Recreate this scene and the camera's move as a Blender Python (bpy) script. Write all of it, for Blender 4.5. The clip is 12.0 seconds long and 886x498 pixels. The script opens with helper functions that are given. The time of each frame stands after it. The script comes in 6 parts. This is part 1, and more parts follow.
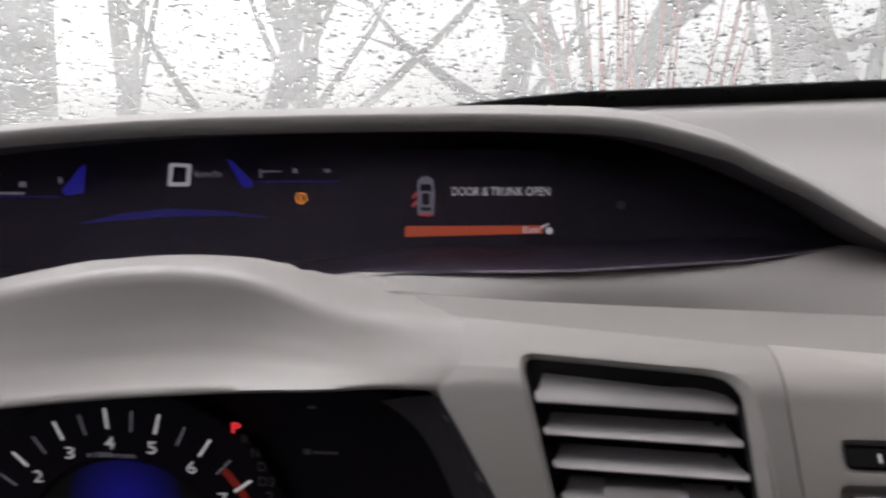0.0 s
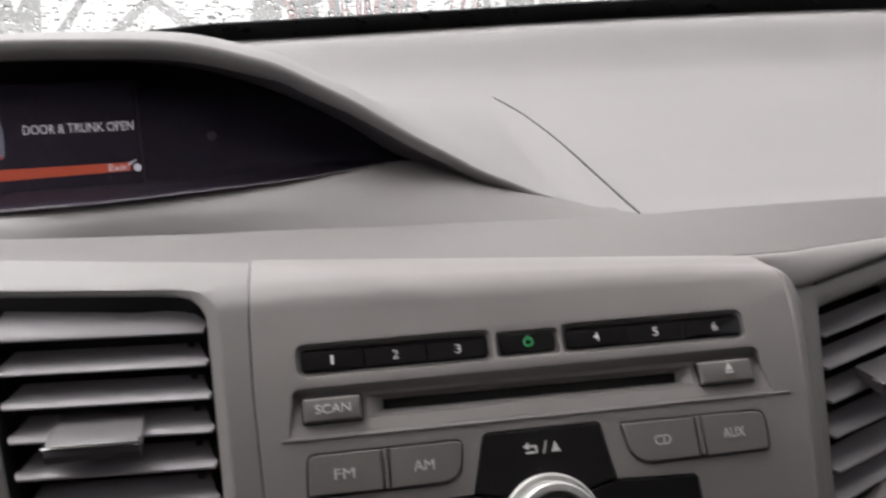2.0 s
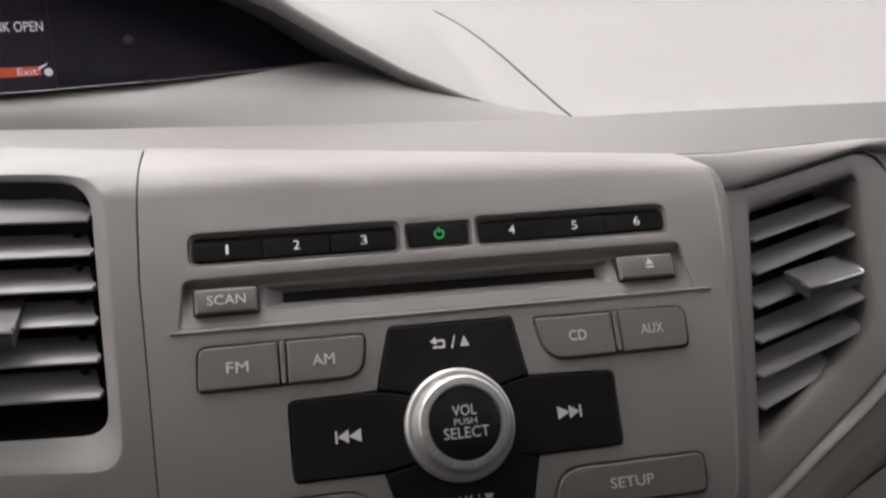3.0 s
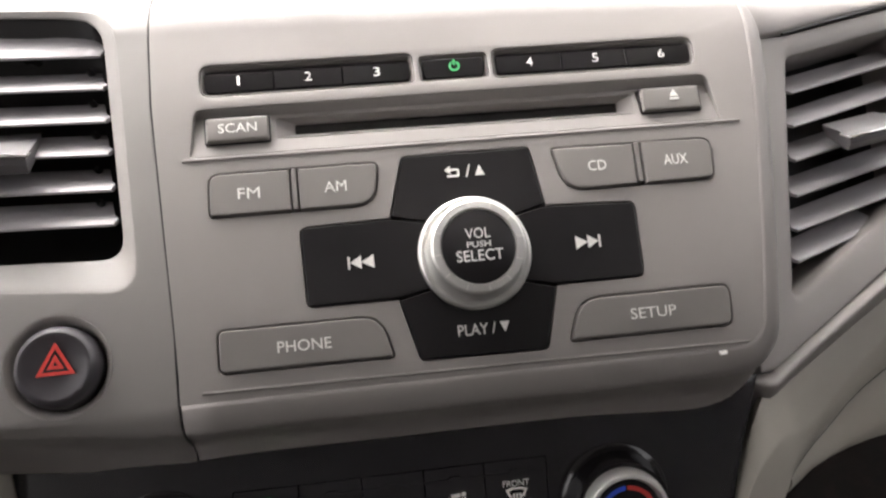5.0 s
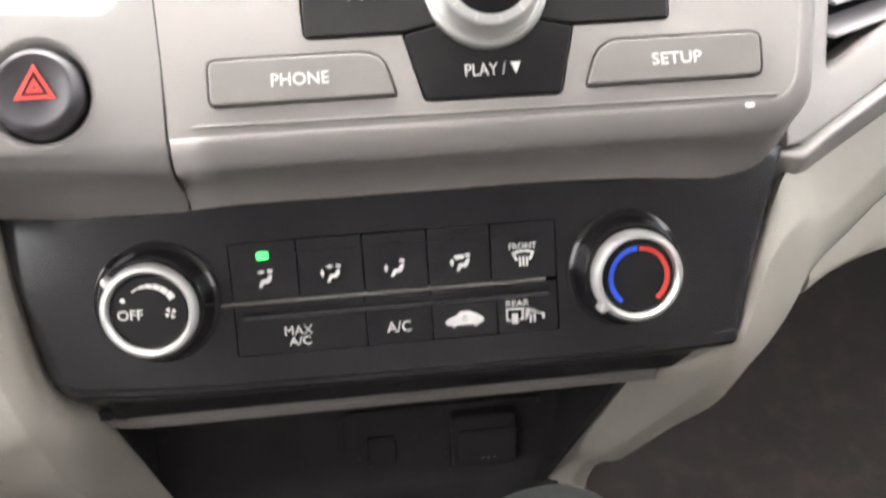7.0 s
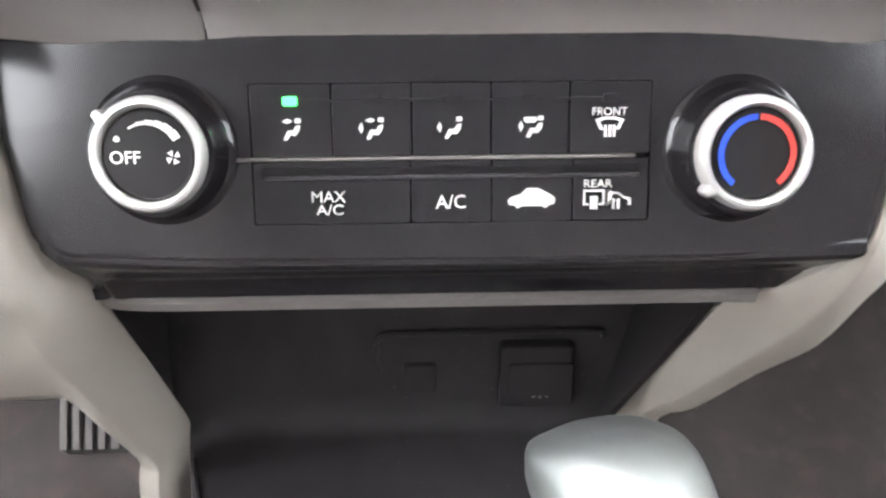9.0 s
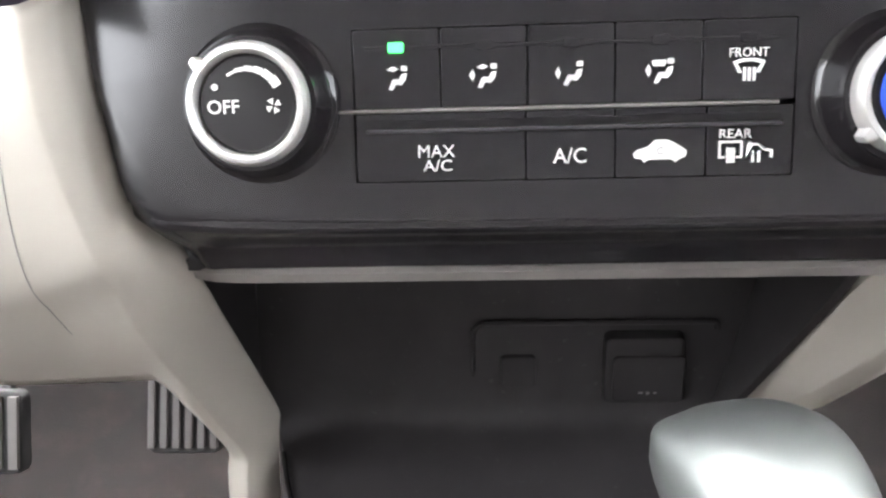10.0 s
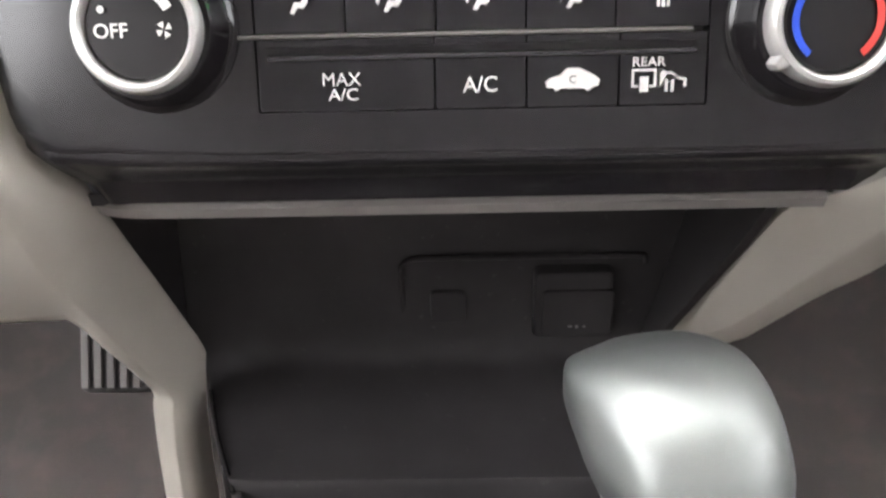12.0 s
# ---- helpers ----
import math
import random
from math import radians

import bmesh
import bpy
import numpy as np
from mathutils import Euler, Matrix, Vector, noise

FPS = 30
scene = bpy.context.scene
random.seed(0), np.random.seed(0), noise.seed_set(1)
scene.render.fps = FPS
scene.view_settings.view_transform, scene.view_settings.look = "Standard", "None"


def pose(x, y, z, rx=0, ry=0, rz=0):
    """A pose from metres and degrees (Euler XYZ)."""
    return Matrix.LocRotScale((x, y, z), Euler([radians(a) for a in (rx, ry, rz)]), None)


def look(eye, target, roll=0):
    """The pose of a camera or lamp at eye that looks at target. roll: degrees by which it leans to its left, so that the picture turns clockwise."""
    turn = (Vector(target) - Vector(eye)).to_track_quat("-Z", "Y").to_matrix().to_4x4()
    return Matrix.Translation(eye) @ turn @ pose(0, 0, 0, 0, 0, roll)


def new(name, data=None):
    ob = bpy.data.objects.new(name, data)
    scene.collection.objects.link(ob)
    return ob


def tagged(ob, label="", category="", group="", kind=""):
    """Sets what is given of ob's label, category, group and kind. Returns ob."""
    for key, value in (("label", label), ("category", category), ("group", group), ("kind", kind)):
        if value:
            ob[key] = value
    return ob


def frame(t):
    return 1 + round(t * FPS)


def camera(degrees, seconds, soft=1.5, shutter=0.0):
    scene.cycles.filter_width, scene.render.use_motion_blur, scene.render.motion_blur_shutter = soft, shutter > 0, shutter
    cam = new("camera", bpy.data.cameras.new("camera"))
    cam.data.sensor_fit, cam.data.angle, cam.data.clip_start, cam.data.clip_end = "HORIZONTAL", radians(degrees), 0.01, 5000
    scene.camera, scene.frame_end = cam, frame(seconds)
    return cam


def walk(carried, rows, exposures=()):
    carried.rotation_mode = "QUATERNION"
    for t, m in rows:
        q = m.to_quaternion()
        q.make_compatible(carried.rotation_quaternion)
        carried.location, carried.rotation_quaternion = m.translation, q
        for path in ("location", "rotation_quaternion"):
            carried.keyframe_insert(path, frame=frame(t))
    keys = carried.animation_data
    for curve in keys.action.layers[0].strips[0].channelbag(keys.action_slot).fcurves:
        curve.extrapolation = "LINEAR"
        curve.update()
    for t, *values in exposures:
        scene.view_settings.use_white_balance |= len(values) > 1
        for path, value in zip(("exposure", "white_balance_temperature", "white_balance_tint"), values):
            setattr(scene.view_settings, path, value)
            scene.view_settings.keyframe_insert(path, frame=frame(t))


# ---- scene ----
cam = camera(55.3, 12.0, 2.4, 0.4)
PATH = [
    (0, (-0.218, 0.052, 0.828), (-0.449, 2.023, 0.576), -0.4),
    (0.5, (-0.176, 0.061, 0.822), (-0.243, 2.042, 0.555), -1.5),
    (1, (-0.143, 0.062, 0.818), (-0.088, 2.037, 0.507), -2.3),
    (1.5, (-0.11, 0.061, 0.816), (0.065, 2.025, 0.481), -2.5),
    (2, (-0.082, 0.063, 0.808), (0.197, 2.007, 0.429), -2.5),
    (2.5, (-0.061, 0.07, 0.792), (0.282, 1.99, 0.348), -2.0),
    (3, (-0.058, 0.075, 0.778), (0.296, 1.98, 0.282), -1.6),
    (3.5, (-0.055, 0.075, 0.765), (0.267, 1.974, 0.225), -1.6),
    (5.3, (-0.047, 0.066, 0.726), (0.176, 1.96, 0.122), -3.2),
    (5.5, (-0.048, 0.067, 0.725), (0.185, 1.953, 0.102), -2.8),
    (6, (-0.051, 0.069, 0.709), (0.166, 1.945, 0.053), -2.4),
    (6.5, (-0.047, 0.066, 0.693), (0.15, 1.931, -0.001), -2.8),
    (7, (-0.047, 0.066, 0.671), (0.129, 1.887, -0.136), -2.4),
    (7.5, (-0.038, 0.066, 0.653), (0.087, 1.852, -0.239), -2.8),
    (7.7, (-0.05, 0.072, 0.647), (0.146, 1.83, -0.286), -1.7),
    (9.3, (-0.047, 0.111, 0.607), (-0.06, 1.932, -0.22), -0.5),
    (9.5, (-0.049, 0.115, 0.601), (-0.109, 1.942, -0.211), -1.1),
    (10, (-0.059, 0.117, 0.59), (-0.18, 1.945, -0.214), -2.4),
    (10.5, (-0.065, 0.12, 0.591), (-0.177, 1.934, -0.242), -1.8),
    (11, (-0.056, 0.121, 0.594), (-0.13, 1.935, -0.246), -1.5),
    (11.5, (-0.048, 0.125, 0.591), (-0.083, 1.925, -0.28), -1.3),
    (12, (-0.046, 0.123, 0.586), (-0.068, 1.888, -0.356), -1.4),
]
walk(cam, [(t, look(eye, target, roll)) for t, eye, target, roll in PATH],
     [(0.0, -0.96, 6500, 14), (1.5, -0.86, 6500, 14), (2.5, -0.58, 6550, 13), (3.5, -0.14, 6650, 13), (5.5, 1.40, 6820, 13), (6.0, 1.80, 6850, 12), (6.5, 2.24, 6750, 12), (7.0, 2.75, 6650, 11), (7.5, 3.2, 6550, 10), (9.5, 3.60, 6380, 11), (10.5, 3.38, 6400, 10), (12.0, 3.15, 6600, 12)])

# ---- daylight: an overcast winter sky, seen through the glass ----
world = bpy.data.worlds.new("overcast_sky")
scene.world = world
world.use_nodes = True
wn, wl = world.node_tree.nodes, world.node_tree.links
sky = wn.new("ShaderNodeTexSky")
sky.sky_type, sky.sun_disc = "NISHITA", False
sky.sun_elevation, sky.sun_rotation = radians(54), radians(-38)
sky.air_density, sky.dust_density, sky.ozone_density = 1.0, 6.0, 1.0
grey = wn.new("ShaderNodeHueSaturation")
grey.inputs["Saturation"].default_value = 0.12
wl.new(sky.outputs[0], grey.inputs["Color"])
wl.new(grey.outputs[0], wn["Background"].inputs["Color"])
wn["Background"].inputs["Strength"].default_value = 0.34
sun = new("sun", bpy.data.lights.new("sun", "SUN"))
sun.data.energy, sun.data.angle, sun.data.color = 1.2, radians(40), (1.0, 0.975, 1.0)
sun.matrix_world = look((-3.6, 4.6, 8.0), (0, 0.4, 0.6))

# ---- building helpers ----
from mathutils.bvhtree import BVHTree

ORIGIN = {}


def thing(name, at, label, category, group="", kind=""):
    """An empty at the base of a thing, to hold its parts."""
    e = new(name)
    e.empty_display_size = 0.02
    e.location = at
    ORIGIN[e] = Vector(at)
    return tagged(e, label, category, group, kind)


def finish(bm, angle=35):
    bmesh.ops.remove_doubles(bm, verts=bm.verts, dist=1e-6)
    bmesh.ops.recalc_face_normals(bm, faces=bm.faces)
    for f in bm.faces:
        f.smooth = True


def part(name, bm, material, parent=None, label="", angle=35, even=False):
    """One mesh object, with its origin at its middle, under a thing or a part."""
    finish(bm)
    lo = Vector([min(v.co[k] for v in bm.verts) for k in range(3)])
    hi = Vector([max(v.co[k] for v in bm.verts) for k in range(3)])
    c = (lo + hi) / 2
    bmesh.ops.translate(bm, verts=bm.verts, vec=-c)
    me = bpy.data.meshes.new(name)
    bm.to_mesh(me)
    bm.free()
    me.set_sharp_from_angle(angle=radians(angle))
    me.materials.append(material)
    ob = new(name, me)
    if even and len(me.polygons) > 6:
        ob.modifiers.new("even_shading", "WEIGHTED_NORMAL").keep_sharp = True
    ob.location = c - (ORIGIN[parent] if parent else Vector())
    ORIGIN[ob] = c
    if parent:
        ob.parent = parent
    return tagged(ob, label)


class Face:
    """A leaning face: u to the right, v up along it, n out of it; bow gives how far it bulges at u, v,
    and draw, how the bulge draws its surface in towards (u, v rate, reach)."""

    def __init__(self, o, lean, yaw=0.0, bow=None, draw=(0.0, 0.0, 1e9)):
        a, b = radians(lean), radians(yaw)
        self.o, self.bow, self.draw = Vector(o), bow, draw
        self.U = Vector((math.cos(b), math.sin(b), 0))
        back = Vector((-math.sin(b), math.cos(b), 0))
        self.V = back * math.sin(a) + Vector((0, 0, math.cos(a)))
        self.N = -back * math.cos(a) + Vector((0, 0, math.sin(a)))

    def p(self, u, v, n=0.0):
        if self.bow:
            b = self.bow(u, v)
            u, v, n = u - b * (u - self.draw[0]) / self.draw[2], v - b * self.draw[1], n + b
        return self.o + self.U * u + self.V * v + self.N * n


def shell(ob, t, out):
    """Gives an open skin a back, on the side away from out."""
    way = sum((p.normal * p.area for p in ob.data.polygons), Vector()).dot(Vector(out))
    ob.modifiers.new("thickness", "SOLIDIFY").thickness = t if way > 0 else -t
    return ob


def rpoly(pts, r, seg=4):
    """A polygon (counter-clockwise) with rounded corners; r: one radius or one a corner."""
    out = []
    k = len(pts)
    rs = r if isinstance(r, (list, tuple)) else [r] * k
    for i in range(k):
        p, a, b = Vector(pts[i]), Vector(pts[i - 1]), Vector(pts[(i + 1) % k])
        if rs[i] <= 0:
            out.append(tuple(p))
            continue
        d1, d2 = (a - p), (b - p)
        cut = min(rs[i], d1.length * 0.48, d2.length * 0.48)
        s, e = p + d1.normalized() * cut, p + d2.normalized() * cut
        for j in range(seg + 1):
            t = j / seg
            out.append(tuple(s * (1 - t) ** 2 + p * 2 * t * (1 - t) + e * t * t))
    return out


def rect(u0, v0, u1, v1):
    return [(u0, v0), (u1, v0), (u1, v1), (u0, v1)]


def inset(poly, d):
    out = []
    k = len(poly)
    for i in range(k):
        p, a, b = Vector(poly[i]), Vector(poly[i - 1]), Vector(poly[(i + 1) % k])
        e1, e2 = (p - a).normalized(), (b - p).normalized()
        n1, n2 = Vector((-e1.y, e1.x)), Vector((-e2.y, e2.x))
        m = n1 + n2
        m = m / max(m.length_squared / 2, 0.6)
        out.append(tuple(p + m * d))
    # corners tighter than the inset close to a point
    flip = [(Vector(out[(i + 1) % k]) - Vector(out[i])).dot(Vector(poly[(i + 1) % k]) - Vector(poly[i])) < 0 for i in range(k)]
    if any(flip) and not all(flip):
        s = flip.index(False) + 1
        run = []
        for j in range(s, s + k):
            i = j % k
            run.append(i)
            if not flip[i]:
                if len(run) > 1:
                    c = sum((Vector(out[q]) for q in run), Vector((0, 0))) / len(run)
                    for q in run:
                        out[q] = tuple(c)
                run = []
    return out


def ring_verts(bm, fc, poly, n):
    return [bm.verts.new(fc.p(u, v, n)) for u, v in poly]


def bridge(bm, a, b):
    k = len(a)
    for i in range(k):
        try:
            bm.faces.new((a[i], a[(i + 1) % k], b[(i + 1) % k], b[i]))
        except ValueError:
            pass


def key(fc, poly, n0, n1, bev=0.0006, bm=None, dish=0.0):
    """A bevelled cap of any outline on a face, from depth n0 out to n1."""
    bm = bm or bmesh.new()
    rings = [ring_verts(bm, fc, poly, n0), ring_verts(bm, fc, poly, n1 - bev),
             ring_verts(bm, fc, inset(poly, bev * 0.3), n1 - bev * 0.3), ring_verts(bm, fc, inset(poly, bev), n1)]
    for a, b in zip(rings, rings[1:]):
        bridge(bm, a, b)
    if dish:
        r = ring_verts(bm, fc, inset(poly, bev + 0.0009), n1 - dish)
        bridge(bm, rings[-1], r)
        rings.append(r)
    bm.faces.new(rings[-1])
    bm.faces.new(list(reversed(rings[0])))
    return bm


class Flat:
    """Local coordinates as they are, for meshes that are bent before they are placed."""

    def p(self, u, v, n=0.0):
        return Vector((u, v, n))


def plate(outer, holes, n0, n1, bev, hole_bev=None, bend=None, cuts=(), fc=None, deep=None, ucuts=()):
    """A plate with openings: rounded outer edge, openings with rounded lips that go down to deep."""
    fl, bm = Flat(), bmesh.new()
    hb = bev if hole_bev is None else hole_bev
    o3 = ring_verts(bm, fl, inset(outer, bev), n1)
    o2 = ring_verts(bm, fl, inset(outer, bev * 0.3), n1 - bev * 0.3)
    o1 = ring_verts(bm, fl, outer, n1 - bev)
    o0 = ring_verts(bm, fl, outer, n0)
    for a, b in ((o0, o1), (o1, o2), (o2, o3)):
        bridge(bm, a, b)
    loops = [o3]
    for h in holes:
        h3, h2 = ring_verts(bm, fl, inset(h, -hb), n1), ring_verts(bm, fl, inset(h, -hb * 0.3), n1 - hb * 0.3)
        h1, h0 = ring_verts(bm, fl, h, n1 - hb), ring_verts(bm, fl, h, n0 if deep is None else deep)
        for a, b in ((h3, h2), (h2, h1), (h1, h0)):
            bridge(bm, a, b)
        loops.append(h3)
    edges = []
    for lp in loops:
        for i in range(len(lp)):
            e = bm.edges.get((lp[i], lp[(i + 1) % len(lp)]))
            edges.append(e)
    bmesh.ops.triangle_fill(bm, use_beauty=True, use_dissolve=False, edges=edges, normal=(0, 0, 1))
    for c in cuts:
        bmesh.ops.bisect_plane(bm, geom=bm.verts[:] + bm.edges[:] + bm.faces[:], dist=1e-6, plane_co=(0, c, 0), plane_no=(0, 1, 0))
    for c in ucuts:
        bmesh.ops.bisect_plane(bm, geom=bm.verts[:] + bm.edges[:] + bm.faces[:], dist=1e-6, plane_co=(c, 0, 0), plane_no=(1, 0, 0))
    for v in bm.verts:
        u, s, n = v.co
        if bend:
            s, n = bend(s, n)
        v.co = fc.p(u, s, n)
    return bm


def along(path, dist):
    """The point and the way at a distance along a line of (v, n) points."""
    for a, b in zip(path, path[1:]):
        d = (Vector(b) - Vector(a)).length
        if dist <= d or b is path[-1]:
            w = (Vector(b) - Vector(a)).normalized()
            return Vector(a) + w * dist, w
        dist -= d


def lathe(fc, u, v, prof, seg=40, bm=None):
    bm = bm or bmesh.new()
    rings = []
    for r, n in prof:
        if r < 1e-6:
            rings.append([bm.verts.new(fc.p(u, v, n))])
        else:
            rings.append([bm.verts.new(fc.p(u + r * math.cos(2 * math.pi * i / seg), v + r * math.sin(2 * math.pi * i / seg), n)) for i in range(seg)])
    for a, b in zip(rings, rings[1:]):
        for i in range(seg):
            j = (i + 1) % seg
            if len(b) == 1:
                bm.faces.new((a[i], a[j], b[0]))
            elif len(a) == 1:
                bm.faces.new((a[0], b[j], b[i]))
            else:
                bm.faces.new((a[i], a[j], b[j], b[i]))
    return bm


def smooth_rows(rows, steps):
    """Catmull-Rom between rows of points."""
    rows = [[Vector(p) for p in r] for r in rows]
    out = []
    k = len(rows)
    for i in range(k - 1):
        a, b, c, d = rows[max(i - 1, 0)], rows[i], rows[i + 1], rows[min(i + 2, k - 1)]
        for j in range(steps):
            t = j / steps
            out.append([0.5 * ((2 * q) + (r - p) * t + (2 * p - 5 * q + 4 * r - s) * t * t + (3 * q - p - 3 * r + s) * t ** 3)
                        for p, q, r, s in zip(a, b, c, d)])
    out.append(rows[-1])
    return out


def loft(rows, steps=1, cols=1, closed=False, thick=0.0, away=(0, 1, 0), cap=False):
    """A skin through rows of points; with thick it gets a back, thick metres along away."""
    if steps > 1:
        rows = smooth_rows(rows, steps)
    if cols > 1:
        rows = [list(r) for r in zip(*smooth_rows(list(zip(*rows)), cols))]
    bm = bmesh.new()
    vs = [[bm.verts.new(p) for p in r] for r in rows]
    w = len(vs[0])
    for a, b in zip(vs, vs[1:]):
        for i in range(w if closed else w - 1):
            j = (i + 1) % w
            bm.faces.new((a[i], a[j], b[j], b[i]))
    if closed and cap:
        bm.faces.new(vs[0])
        bm.faces.new(vs[-1])
    if thick:
        off = Vector(away).normalized() * thick
        bs = [[bm.verts.new(Vector(p) + off) for p in r] for r in rows]
        for a, b in zip(bs, bs[1:]):
            for i in range(w - 1):
                bm.faces.new((a[i], b[i], b[i + 1], a[i + 1]))
        for x, y in ((vs[0], bs[0]), (vs[-1], bs[-1]), ([r[0] for r in vs], [r[0] for r in bs]), ([r[-1] for r in vs], [r[-1] for r in bs])):
            for i in range(len(x) - 1):
                bm.faces.new((x[i], x[i + 1], y[i + 1], y[i]))
    return bm


def tube(path, rad, seg=8, bm=None, flat=1.0):
    """A round bar along a line; rad: one radius or one a point."""
    bm = bm or bmesh.new()
    path = [Vector(p) for p in path]
    rads = rad if isinstance(rad, (list, tuple)) else [rad] * len(path)
    up = Vector((0.13, 0.21, 0.97))
    rings = []
    for i, p in enumerate(path):
        t = (path[min(i + 1, len(path) - 1)] - path[max(i - 1, 0)]).normalized()
        s = t.cross(up).normalized()
        q = s.cross(t)
        rings.append([bm.verts.new(p + (s * math.cos(2 * math.pi * k / seg) + q * math.sin(2 * math.pi * k / seg) * flat) * rads[i]) for k in range(seg)])
    for a, b in zip(rings, rings[1:]):
        bridge(bm, a, b)
    bm.faces.new(list(reversed(rings[0])))
    bm.faces.new(rings[-1])
    return bm


def box(lo, hi, bev=0.0, bm=None):
    bm = bm or bmesh.new()
    m = Matrix.LocRotScale([(a + b) / 2 for a, b in zip(lo, hi)], None, [b - a for a, b in zip(lo, hi)])
    made = bmesh.ops.create_cube(bm, size=1, matrix=m)["verts"]
    if bev:
        es = list({e for v in made for e in v.link_edges})
        bmesh.ops.bevel(bm, geom=es, offset=bev, segments=2, profile=0.6, affect="EDGES")
    return bm


def glyphs(fc, text, u, v, width, height, n, bold=0.0):
    """Raised lettering of a given width and height, centred at u, v."""
    cu = bpy.data.curves.new("lettering", "FONT")
    cu.body, cu.size, cu.extrude, cu.offset, cu.resolution_u = text, 1.0, 0.0, bold, 3
    tmp = bpy.data.objects.new("lettering", cu)
    me = bpy.data.meshes.new_from_object(tmp)
    bpy.data.objects.remove(tmp)
    bpy.data.curves.remove(cu)
    bm = bmesh.new()
    bm.from_mesh(me)
    bpy.data.meshes.remove(me)
    xs, ys = [w.co.x for w in bm.verts], [w.co.y for w in bm.verts]
    x0, x1, y0, y1 = min(xs), max(xs), min(ys), max(ys)
    for w in bm.verts:
        w.co = fc.p(u + ((w.co.x - x0) / (x1 - x0) - 0.5) * width, v + ((w.co.y - y0) / (y1 - y0) - 0.5) * height, n)
    ext = bmesh.ops.extrude_face_region(bm, geom=bm.faces[:])["geom"]
    bmesh.ops.translate(bm, verts=[g for g in ext if isinstance(g, bmesh.types.BMVert)], vec=fc.N * 0.0001)
    return bm


def marks(fc, polys, n, bm=None, t=0.00012):
    """Thin printed shapes on a face."""
    bm = bm or bmesh.new()
    for p in polys:
        a, b = ring_verts(bm, fc, p, n - t), ring_verts(bm, fc, p, n + t)
        bridge(bm, a, b)
        bm.faces.new(b)
        bm.faces.new(list(reversed(a)))
    return bm


def disc(u, v, r, seg=16, sx=1.0):
    return [(u + sx * r * math.cos(2 * math.pi * i / seg), v + r * math.sin(2 * math.pi * i / seg)) for i in range(seg)]


def arc_band(u, v, r0, r1, a0, a1, seg=20):
    o = [(u + r1 * math.cos(radians(a0 + (a1 - a0) * i / seg)), v + r1 * math.sin(radians(a0 + (a1 - a0) * i / seg))) for i in range(seg + 1)]
    i_ = [(u + r0 * math.cos(radians(a0 + (a1 - a0) * i / seg)), v + r0 * math.sin(radians(a0 + (a1 - a0) * i / seg))) for i in range(seg + 1)]
    return o + list(reversed(i_)) if a1 > a0 else list(reversed(o)) + i_


